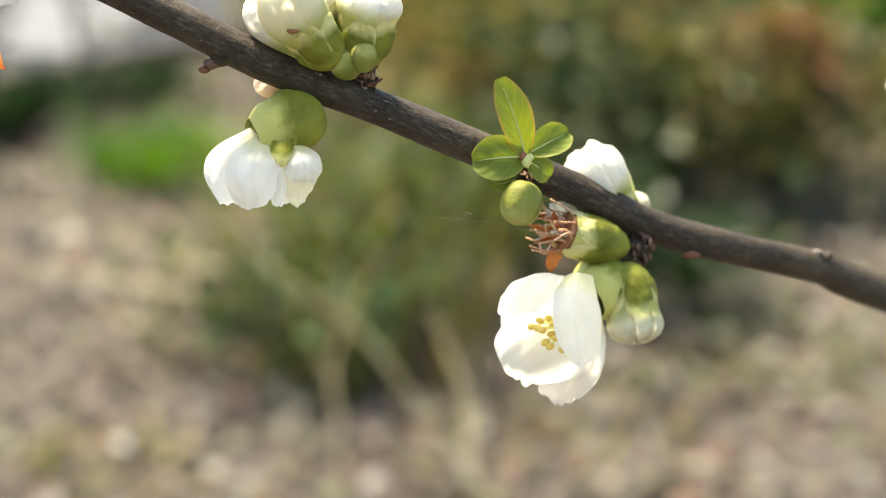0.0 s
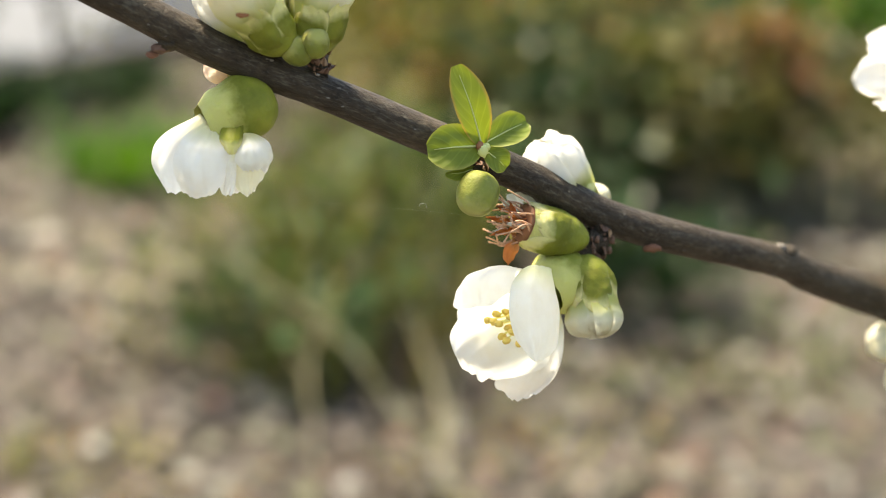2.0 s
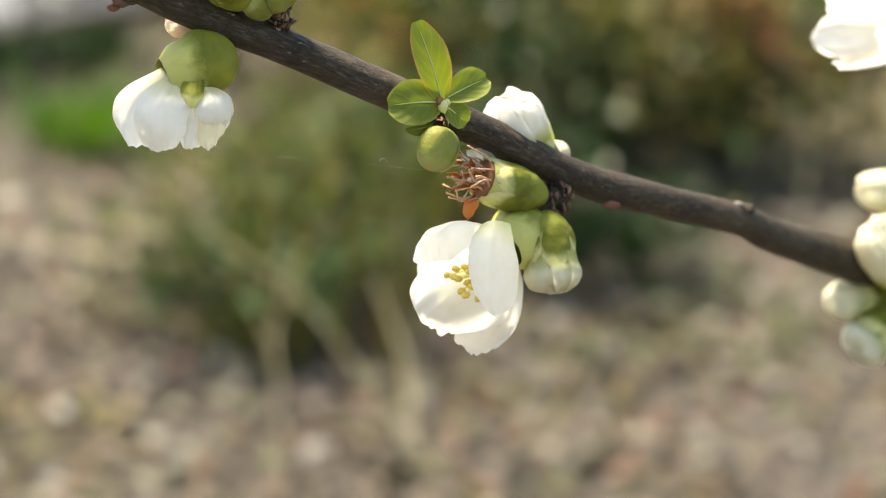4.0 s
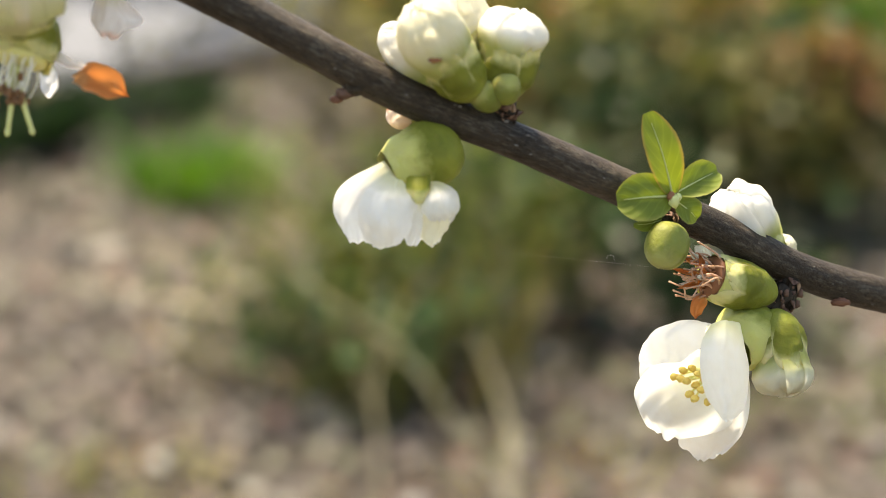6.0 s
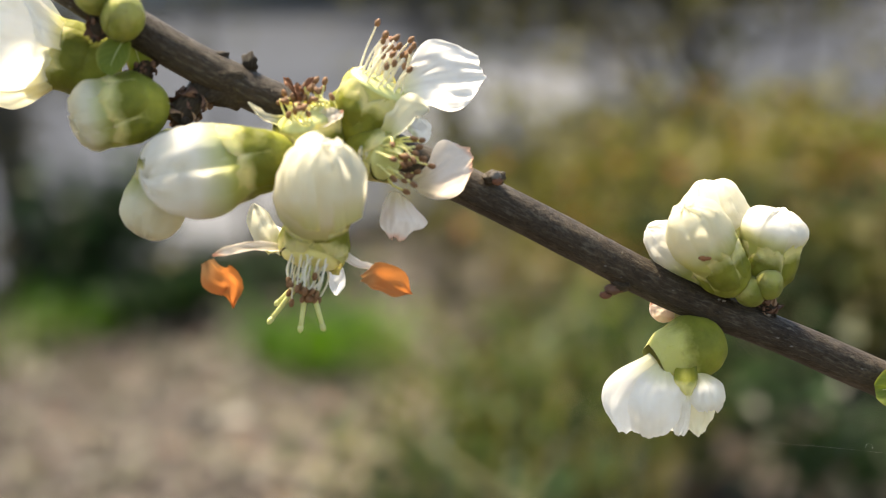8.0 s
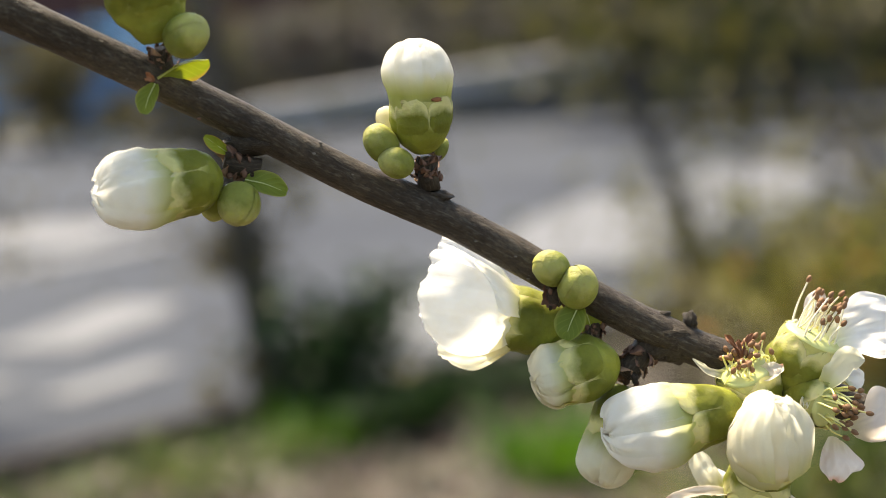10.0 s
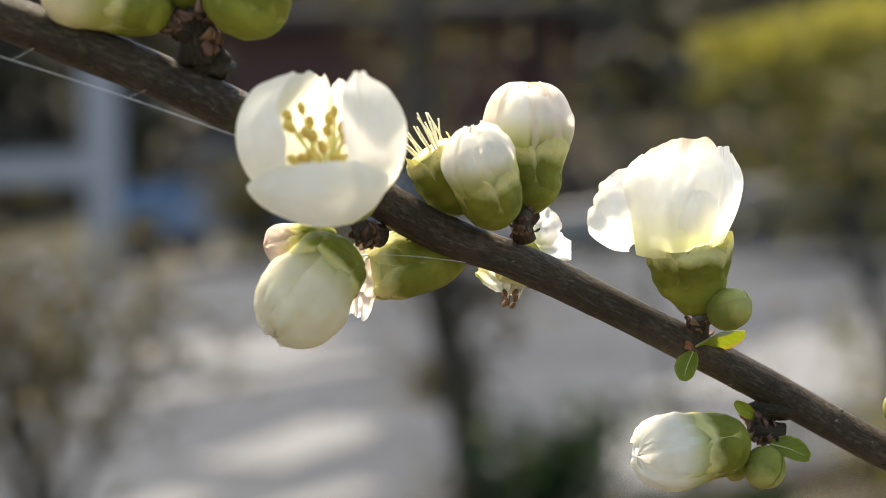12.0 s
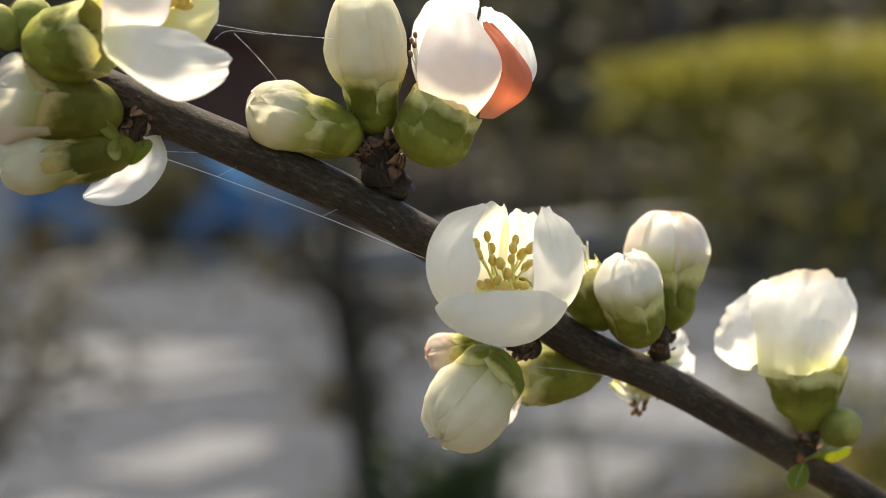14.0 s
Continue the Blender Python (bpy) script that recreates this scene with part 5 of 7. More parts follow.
blade(bell, [(-0.1767, -0.0103, 0.9858), (-0.1818, -0.0089, 0.9916), (-0.1841, -0.0091, 0.9970), (-0.1832, -0.0108, 1.0025)], [(-0.1734, -0.0077, 0.9857), (-0.1752, -0.0037, 0.9926), (-0.1759, -0.0047, 0.9982), (-0.1759, -0.0095, 1.0044)], [(-0.1697, -0.0091, 0.9860), (-0.1676, -0.0055, 0.9930), (-0.1669, -0.0052, 0.9985), (-0.1679, -0.0092, 1.0045)], PETAL, 0.8, 4.0)
blade(bell, [(-0.1743, -0.0190, 0.9867), (-0.1750, -0.0205, 0.9906), (-0.1755, -0.0209, 0.9959)], [(-0.1712, -0.0205, 0.9870), (-0.1704, -0.0232, 0.9921), (-0.1700, -0.0220, 0.9973)], [(-0.1674, -0.0178, 0.9874), (-0.1660, -0.0184, 0.9918), (-0.1657, -0.0172, 0.9955)], PETAL, 0.6, 5.0)
small_bud((-0.1677, -0.0142, 0.9740), (-0.1614, -0.0177, 0.9776), 7.2, "", 12.5, turn=30)
sprig = thing("leaf_sprig", (-0.1708, -0.0129, 0.9690), "two small curled green leaves below the bell flower", "leaves")
leaf(sprig, (-0.1708, -0.0129, 0.9690), (-0.1622, -0.0112, 0.9716), 6.6, (0.1, -0.5, -0.9), LEAF_GOLD, -1.0, 0.6, 10.0, False)
leaf(sprig, (-0.1712, -0.0130, 0.9681), (-0.1729, -0.0149, 0.9631), 4.2, (-0.3, -1, 0.1), LEAF, 0.5, 0.3, 11.0, False)
strap([(-0.1725, -0.0137, 0.9693), (-0.1718, -0.0143, 0.9692), (-0.1710, -0.0140, 0.9685)], [1.0, 1.6, 1.2, 0.6], (0, -1, 0.2), DRY_BROWN, "bract", sprig, 0.4, 0.5, 1.0)

# ---- pair of buds with a withered flower behind ----
spur((-0.1988, -0.0270, 0.9921), (0.0, -0.5, 1), 5.0, branch, 15)
bud((-0.1981, -0.0235, 0.9934), (-0.1980, -0.0215, 1.0156), 15.4, 0.48, "upright white bud with a peach-tinted crown and green cup", PETAL, 20.0, cw=0.72, reach=0.12, blush=PETAL_PINK)
bud((-0.2020, -0.0308, 0.9913), (-0.2053, -0.0374, 1.0077), 12.2, 0.50, "white bud with an olive-green calyx, leaning over the branch", PETAL, 21.0)
top, mouth, sx, sy, sz = spent((-0.2086, -0.0271, 0.9941), (-0.2142, -0.0299, 1.0042), 10.2, "withered flower, green cup with pale spiky filaments, behind the buds", 16, 6.5, 25, 1.1, FILAMENT_PALE, FILAMENT_PALE, curl=0.3, anther=0)
top, mouth, sx, sy, sz = spent((-0.2099, -0.0233, 0.9866), (-0.2244, -0.0298, 0.9846), 12.0, "withered green-cupped flower hanging behind the branch", 8, 4.0, 26, 0.7)
blade(top, [(-0.2239, -0.0288, 0.9904), (-0.2266, -0.0304, 0.9908), (-0.2286, -0.0310, 0.9868), (-0.2301, -0.0307, 0.9773)], [(-0.2234, -0.0289, 0.9865), (-0.2247, -0.0323, 0.9852), (-0.2266, -0.0319, 0.9814), (-0.2279, -0.0304, 0.9757)], [(-0.2232, -0.0291, 0.9826), (-0.2235, -0.0302, 0.9810), (-0.2247, -0.0306, 0.9784), (-0.2257, -0.0300, 0.9748)], PETAL_BLUSH, 1.2, 19.0)
top, mouth, sx, sy, sz = spent((-0.1998, -0.0176, 0.9887), (-0.2022, -0.0179, 0.9816), 8.0, "ragged white flower remnant behind the branch", 8, 4.0, 27, 0.7)
strap([(-0.1988, -0.0170, 0.9887), (-0.1968, -0.0146, 0.9906), (-0.1964, -0.0144, 0.9942)], [4.0, 6.5, 5.0, 2.0], (0.1, -1, 0), PETAL, "petal", top, 0.3, 1.4, 21.0, 0.25)
strap([(-0.1983, -0.0166, 0.9866), (-0.1956, -0.0138, 0.9870), (-0.1929, -0.0121, 0.9846)], [4.0, 6.0, 5.0, 1.4], (0.1, -1, 0.2), PETAL, "petal", top, 0.3, 1.4, 22.0, 0.25)
strap([(-0.2078, -0.0217, 0.9838), (-0.2046, -0.0191, 0.9816), (-0.2011, -0.0173, 0.9801)], [3.0, 4.5, 4.0, 1.4], (0.1, -1, 0.2), PETAL_CREAM, "petal", top, 0.3, 1.2, 23.0, 0.2)

# ---- the round open flower in front of the branch, and the bud below it ----
spur((-0.2232, -0.0394, 0.9911), (-0.4, -0.8, 0.2), 5.0, branch, 16)
cup = flower((-0.2240, -0.0448, 0.9962), (-0.2240, -0.0688, 1.0089), 11.0, 6.0, 13.0, [], "cup-shaped white flower with yellow stamens before the branch", seed=7.0, close=132)
blade(cup, [(-0.2278, -0.0551, 0.9931), (-0.2327, -0.0619, 0.9954), (-0.2350, -0.0652, 0.9985), (-0.2351, -0.0652, 1.0013)], [(-0.2245, -0.0535, 0.9926), (-0.2229, -0.0644, 0.9930), (-0.2221, -0.0712, 0.9971), (-0.2224, -0.0711, 1.0028)], [(-0.2214, -0.0540, 0.9930), (-0.2160, -0.0591, 0.9959), (-0.2131, -0.0626, 0.9996), (-0.2125, -0.0624, 1.0023)], PETAL, 0.3, 1.0)
blade(cup, [(-0.2289, -0.0542, 0.9932), (-0.2357, -0.0612, 1.0003), (-0.2372, -0.0643, 1.0081), (-0.2341, -0.0636, 1.0145), (-0.2286, -0.0605, 1.0176)], [(-0.2269, -0.0548, 0.9953), (-0.2322, -0.0657, 0.9997), (-0.2330, -0.0707, 1.0066), (-0.2307, -0.0702, 1.0123), (-0.2264, -0.0652, 1.0169)], [(-0.2258, -0.0556, 0.9974), (-0.2281, -0.0660, 1.0018), (-0.2268, -0.0707, 1.0068), (-0.2282, -0.0708, 1.0114), (-0.2275, -0.0675, 1.0148)], PETAL, 0.6, 2.0)
blade(cup, [(-0.2229, -0.0551, 0.9975), (-0.2187, -0.0654, 1.0026), (-0.2185, -0.0693, 1.0088), (-0.2182, -0.0690, 1.0135), (-0.2183, -0.0639, 1.0167)], [(-0.2220, -0.0540, 0.9955), (-0.2147, -0.0638, 1.0012), (-0.2137, -0.0675, 1.0080), (-0.2145, -0.0664, 1.0131), (-0.2171, -0.0627, 1.0166)], [(-0.2206, -0.0528, 0.9935), (-0.2126, -0.0584, 1.0005), (-0.2106, -0.0598, 1.0079), (-0.2127, -0.0600, 1.0134), (-0.2159, -0.0605, 1.0159)], PETAL, 0.6, 3.0)
blade(cup, [(-0.2291, -0.0532, 0.9941), (-0.2362, -0.0612, 1.0032), (-0.2370, -0.0622, 1.0100), (-0.2311, -0.0610, 1.0165)], [(-0.2263, -0.0517, 0.9951), (-0.2299, -0.0490, 1.0029), (-0.2294, -0.0507, 1.0110), (-0.2261, -0.0560, 1.0177)], [(-0.2244, -0.0514, 0.9962), (-0.2255, -0.0483, 1.0040), (-0.2249, -0.0500, 1.0111), (-0.2244, -0.0548, 1.0156)], PETAL_CREAM, 0.6, 4.0)
blade(cup, [(-0.2258, -0.0516, 0.9961), (-0.2270, -0.0485, 1.0040), (-0.2265, -0.0492, 1.0110), (-0.2252, -0.0539, 1.0157)], [(-0.2239, -0.0513, 0.9962), (-0.2231, -0.0468, 1.0040), (-0.2226, -0.0486, 1.0111), (-0.2224, -0.0534, 1.0161)], [(-0.2218, -0.0520, 0.9953), (-0.2177, -0.0500, 1.0033), (-0.2169, -0.0506, 1.0113), (-0.2185, -0.0548, 1.0159)], PETAL_CREAM, 0.6, 5.0)
g = blob((-0.2245, -0.0563, 1.0012), 0.0050, (1.1, 0.9, 0.6), 0.08, 3)
link("flower_disc", g[0], g[1], FILAMENT, cup, uvs=g[2])
stamen(cup, (-0.2259, -0.0566, 0.9999), (-0.2271, -0.0615, 1.0114), (0, 0, 0.4), 0.24, 1.00, FILAMENT, ANTHER)
stamen(cup, (-0.2252, -0.0564, 0.9999), (-0.2287, -0.0638, 1.0101), (0, 0, 0.4), 0.24, 1.12, FILAMENT, ANTHER)
stamen(cup, (-0.2244, -0.0563, 1.0000), (-0.2282, -0.0648, 1.0084), (0, 0, 0.4), 0.24, 1.24, FILAMENT, ANTHER)
stamen(cup, (-0.2236, -0.0562, 1.0000), (-0.2226, -0.0587, 1.0108), (0, 0, 0.4), 0.24, 1.00, FILAMENT, ANTHER)
stamen(cup, (-0.2229, -0.0561, 1.0000), (-0.2226, -0.0618, 1.0094), (0, 0, 0.4), 0.24, 1.12, FILAMENT, ANTHER)
stamen(cup, (-0.2259, -0.0566, 0.9999), (-0.2197, -0.0613, 1.0095), (0, 0, 0.4), 0.24, 1.24, FILAMENT, ANTHER)
stamen(cup, (-0.2252, -0.0564, 0.9999), (-0.2195, -0.0634, 1.0071), (0, 0, 0.4), 0.24, 1.00, FILAMENT, ANTHER)
stamen(cup, (-0.2244, -0.0563, 1.0000), (-0.2257, -0.0644, 1.0073), (0, 0, 0.4), 0.24, 1.12, FILAMENT, ANTHER)
stamen(cup, (-0.2236, -0.0562, 1.0000), (-0.2242, -0.0652, 1.0070), (0, 0, 0.4), 0.24, 1.24, FILAMENT, ANTHER)
stamen(cup, (-0.2229, -0.0561, 1.0000), (-0.2227, -0.0629, 1.0076), (0, 0, 0.4), 0.24, 1.00, FILAMENT, ANTHER)
stamen(cup, (-0.2259, -0.0566, 0.9999), (-0.2247, -0.0654, 1.0040), (0, 0, 0.4), 0.24, 1.12, FILAMENT, ANTHER)
stamen(cup, (-0.2252, -0.0564, 0.9999), (-0.2234, -0.0662, 1.0034), (0, 0, 0.4), 0.24, 1.24, FILAMENT, ANTHER)
stamen(cup, (-0.2244, -0.0563, 1.0000), (-0.2205, -0.0605, 1.0064), (0, 0, 0.4), 0.24, 1.00, FILAMENT, ANTHER)
stamen(cup, (-0.2236, -0.0562, 1.0000), (-0.2272, -0.0658, 1.0032), (0, 0, 0.4), 0.24, 1.12, FILAMENT, ANTHER)
stamen(cup, (-0.2229, -0.0561, 1.0000), (-0.2230, -0.0640, 1.0051), (0, 0, 0.4), 0.24, 1.24, FILAMENT, ANTHER)
stamen(cup, (-0.2259, -0.0566, 0.9999), (-0.2267, -0.0584, 1.0093), (0, 0, 0.4), 0.24, 1.00, FILAMENT, ANTHER)
stamen(cup, (-0.2252, -0.0564, 0.9999), (-0.2217, -0.0576, 1.0084), (0, 0, 0.4), 0.24, 1.12, FILAMENT, ANTHER)
stamen(cup, (-0.2244, -0.0563, 1.0000), (-0.2263, -0.0636, 1.0032), (0, 0, 0.4), 0.24, 1.24, FILAMENT, ANTHER)
stamen(cup, (-0.2236, -0.0562, 1.0000), (-0.2215, -0.0638, 1.0033), (0, 0, 0.4), 0.24, 1.00, FILAMENT, ANTHER)
stamen(cup, (-0.2229, -0.0561, 1.0000), (-0.2200, -0.0646, 1.0034), (0, 0, 0.4), 0.24, 1.12, FILAMENT, ANTHER)
bud((-0.2258, -0.0423, 0.9895), (-0.2358, -0.0513, 0.9750), 15.0, 0.34, "round creamy white bud hanging below the open flower", PETAL_BALL, 22.0, cw=0.80, reach=0.06)
bud((-0.2293, -0.0364, 0.9906), (-0.2406, -0.0411, 0.9889), 7.0, 0.62, "small pink-flushed bud behind the open flower", PETAL_PINK, 23.0)

# ---- three buds on a thick spur, one with a coral petal ----
spur((-0.2484, -0.0510, 1.0257), (0.0, -0.1, 1), 8.6, branch, 17)
spur((-0.2512, -0.0534, 1.0262), (-0.8, -0.2, 0.5), 5.0, branch, 18)
bud((-0.2512, -0.0534, 1.0274), (-0.2686, -0.0641, 1.0329), 11.6, 0.56, "cream bud with a mottled green cup lying along the branch", PETAL_CREAM, 24.0)
bud((-0.2488, -0.0512, 1.0280), (-0.2517, -0.0546, 1.0536), 14.2, 0.40, "tall upright cream bud with a green cup", PETAL_BALL, 25.0, cw=0.62, reach=0.02)
coral = flower((-0.2405, -0.0542, 1.0236), (-0.2309, -0.0529, 1.0466), 13.8, 11.6, 10.1, [], "opening white flower with one coral-orange petal on a thick spur", seed=8.0, close=150, sepal_reach=46, lump=0.07, spread_out=0.2)
blade(coral, [(-0.2397, -0.0568, 1.0329), (-0.2405, -0.0588, 1.0396), (-0.2395, -0.0574, 1.0461), (-0.2367, -0.0537, 1.0506)], [(-0.2358, -0.0573, 1.0300), (-0.2322, -0.0625, 1.0371), (-0.2314, -0.0622, 1.0438), (-0.2332, -0.0542, 1.0504)], [(-0.2312, -0.0554, 1.0312), (-0.2270, -0.0576, 1.0365), (-0.2262, -0.0563, 1.0417), (-0.2304, -0.0527, 1.0490)], PETAL_BLUSH, 0.5, 1.0)
blade(coral, [(-0.2303, -0.0532, 1.0320), (-0.2290, -0.0549, 1.0376), (-0.2288, -0.0536, 1.0436), (-0.2312, -0.0518, 1.0492)], [(-0.2283, -0.0529, 1.0318), (-0.2239, -0.0551, 1.0362), (-0.2250, -0.0540, 1.0436), (-0.2295, -0.0516, 1.0491)], [(-0.2269, -0.0506, 1.0325), (-0.2221, -0.0507, 1.0362), (-0.2220, -0.0495, 1.0410), (-0.2271, -0.0502, 1.0473)], PETAL_ORANGE, 0.5, 2.0)
blade(coral, [(-0.2312, -0.0462, 1.0351), (-0.2318, -0.0431, 1.0414), (-0.2323, -0.0440, 1.0474), (-0.2319, -0.0478, 1.0511)], [(-0.2281, -0.0457, 1.0342), (-0.2260, -0.0441, 1.0404), (-0.2260, -0.0449, 1.0474), (-0.2294, -0.0474, 1.0517)], [(-0.2260, -0.0464, 1.0337), (-0.2212, -0.0474, 1.0397), (-0.2219, -0.0474, 1.0447), (-0.2244, -0.0477, 1.0489)], PETAL, 0.5, 3.0)
blade(coral, [(-0.2411, -0.0509, 1.0357), (-0.2432, -0.0500, 1.0417), (-0.2430, -0.0498, 1.0488), (-0.2409, -0.0503, 1.0511)], [(-0.2392, -0.0475, 1.0359), (-0.2399, -0.0443, 1.0442), (-0.2380, -0.0447, 1.0534), (-0.2364, -0.0485, 1.0554)], [(-0.2352, -0.0468, 1.0360), (-0.2339, -0.0433, 1.0444), (-0.2324, -0.0439, 1.0515), (-0.2310, -0.0476, 1.0545)], PETAL, 0.7, 4.0)
stamen(coral, (-0.2410, -0.0538, 1.0385), (-0.2425, -0.0539, 1.0452), (0, 0, 0.4), 0.2, 0.6, FILAMENT_PALE, ANTHER_BROWN)
stamen(coral, (-0.2410, -0.0538, 1.0385), (-0.2418, -0.0548, 1.0443), (0, 0, 0.4), 0.2, 0.6, FILAMENT_PALE, ANTHER_BROWN)
stamen(coral, (-0.2410, -0.0538, 1.0385), (-0.2426, -0.0539, 1.0429), (0, 0, 0.4), 0.2, 0.6, FILAMENT_PALE, ANTHER_BROWN)
stamen(coral, (-0.2410, -0.0538, 1.0385), (-0.2421, -0.0527, 1.0463), (0, 0, 0.4), 0.2, 0.6, FILAMENT_PALE, ANTHER_BROWN)

# ---- cluster at the thin end ----
spur((-0.2872, -0.0704, 1.0285), (-0.5, -0.3, -0.7), 6.4, branch, 19)
spur((-0.3045, -0.0790, 1.0401), (0.0, -0.4, 1), 5.5, branch, 20)
throat = flower((-0.3018, -0.0822, 1.0396), (-0.2742, -0.0834, 1.0465), 13.0, 12.5, 9.6, [], "open white flower with pale yellow throat at the thin end", seed=9.0, close=105, sepal_reach=60, spread_out=0.45, lump=0.07)
blade(throat, [(-0.2859, -0.0885, 1.0440), (-0.2796, -0.0895, 1.0442), (-0.2732, -0.0885, 1.0434), (-0.2691, -0.0848, 1.0416)], [(-0.2861, -0.0897, 1.0413), (-0.2785, -0.0925, 1.0396), (-0.2718, -0.0915, 1.0371), (-0.2658, -0.0843, 1.0386)], [(-0.2855, -0.0886, 1.0391), (-0.2803, -0.0899, 1.0355), (-0.2738, -0.0889, 1.0322), (-0.2682, -0.0849, 1.0335)], PETAL, 0.5, 4.0)
blade(throat, [(-0.2872, -0.0868, 1.0429), (-0.2864, -0.0885, 1.0482), (-0.2854, -0.0871, 1.0538), (-0.2835, -0.0847, 1.0568)], [(-0.2848, -0.0884, 1.0432), (-0.2810, -0.0906, 1.0480), (-0.2801, -0.0883, 1.0527), (-0.2795, -0.0850, 1.0562)], [(-0.2819, -0.0879, 1.0437), (-0.2766, -0.0880, 1.0445), (-0.2760, -0.0857, 1.0494), (-0.2767, -0.0836, 1.0546)], PETAL_BLUSH, 0.6, 3.0)
blade(throat, [(-0.2878, -0.0776, 1.0465), (-0.2818, -0.0724, 1.0519), (-0.2772, -0.0715, 1.0558), (-0.2733, -0.0748, 1.0582)], [(-0.2881, -0.0767, 1.0448), (-0.2814, -0.0704, 1.0483), (-0.2764, -0.0705, 1.0493), (-0.2714, -0.0747, 1.0507)], [(-0.2876, -0.0777, 1.0423), (-0.2812, -0.0736, 1.0418), (-0.2755, -0.0726, 1.0422), (-0.2712, -0.0759, 1.0445)], PETAL_THROAT, 0.7, 1.0)
blade(throat, [(-0.2895, -0.0758, 1.0496), (-0.2847, -0.0727, 1.0556), (-0.2798, -0.0728, 1.0594), (-0.2761, -0.0752, 1.0610)], [(-0.2901, -0.0739, 1.0479), (-0.2850, -0.0688, 1.0523), (-0.2787, -0.0697, 1.0551), (-0.2735, -0.0739, 1.0565)], [(-0.2900, -0.0740, 1.0450), (-0.2839, -0.0688, 1.0475), (-0.2776, -0.0697, 1.0503), (-0.2720, -0.0738, 1.0518)], PETAL, 0.7, 2.0)
stamen(throat, (-0.2846, -0.0781, 1.0456), (-0.2765, -0.0797, 1.0486), (0, 0, 0.3), 0.3, 1.2, FILAMENT, ANTHER)
stamen(throat, (-0.2846, -0.0781, 1.0456), (-0.2768, -0.0807, 1.0498), (0, 0, 0.3), 0.3, 1.2, FILAMENT, ANTHER)
stamen(throat, (-0.2846, -0.0781, 1.0456), (-0.2758, -0.0796, 1.0496), (0, 0, 0.3), 0.3, 1.2, FILAMENT, ANTHER)
stamen(throat, (-0.2846, -0.0781, 1.0456), (-0.2771, -0.0818, 1.0486), (0, 0, 0.3), 0.3, 1.2, FILAMENT, ANTHER)
stamen(throat, (-0.2846, -0.0781, 1.0456), (-0.2758, -0.0786, 1.0484), (0, 0, 0.3), 0.3, 1.2, FILAMENT, ANTHER)
bud((-0.2886, -0.0731, 1.0303), (-0.3071, -0.0853, 1.0331), 14.5, 0.74, "pink-flushed bud with a large olive calyx below the branch", PETAL_CREAM, 26.0, blush=PETAL_PINK, cup_mat=CALYX_OLIVE_SHADED)
low = bud((-0.2867, -0.0711, 1.0249), (-0.3060, -0.0828, 1.0214), 10.8, 0.64, "long olive-green bud with cream petals under the branch", PETAL_CREAM, 27.0, cup_mat=CALYX_OLIVE_SHADED)
strap([(-0.2849, -0.0682, 1.0272), (-0.2847, -0.0681, 1.0228), (-0.2885, -0.0700, 1.0184), (-0.2950, -0.0733, 1.0163)], [3.5, 6.0, 7.0, 4.5], (0.1, -1, 0.2), PETAL, "petal", low, 0.35, 0.9, 24.0)
sprig = thing("leaf_sprig", (-0.2886, -0.0771, 1.0268), "tiny translucent green bracts on the spur", "leaves")
leaf(sprig, (-0.2877, -0.0766, 1.0263), (-0.2903, -0.0789, 1.0295), 2.4, (-0.2, -1, 0.2), BUD_GREEN, 0.3, 0.4, 12.0, False, "bract", False)
leaf(sprig, (-0.2882, -0.0769, 1.0263), (-0.2875, -0.0775, 1.0227), 2.6, (-0.2, -1, 0.2), BUD_GREEN, 0.3, 0.4, 13.0, False, "bract", False)
leaf(sprig, (-0.2874, -0.0725, 1.0222), (-0.2837, -0.0716, 1.0261), 2.8, (0.2, -1, 0.2), LEAF, 0.3, 0.4, 14.0, False, "bract", False)
small_bud((-0.3046, -0.0801, 1.0400), (-0.3079, -0.0827, 1.0477), 6.0, "", 14.5)
small_bud((-0.3043, -0.0789, 1.0406), (-0.3021, -0.0778, 1.0497), 8.0, "", 15.5, BUD_GREEN)

# ---- spider silk ----
silk = thing("spider_silk", (-0.2837, -0.0696, 1.0238), "fine spider threads strung between buds and branch", "cobweb", "", "stuff")


def thread(points, r=0.03, beads=0):
    path = smooth_path(points, 8)
    drops = [blob(path[(7 * k + k * k) % len(path)].lerp(path[(7 * k + k * k + 1) % len(path)] if (7 * k + k * k + 1) % len(path) else path[-1], (k * 0.37) % 1), (0.05 + 0.04 * (k % 3)) / 1000, (1, 1, 1), 0.2, k, 5, 6) for k in range(beads)]
    if drops:
        g = merge(*drops)
        link("dew_specks", g[0], g[1], SILK, silk, uvs=g[2])
    g = tube(path, [r / 1000] * len(path), 5)
    link("thread", g[0], g[1], SILK, silk, uvs=g[2])


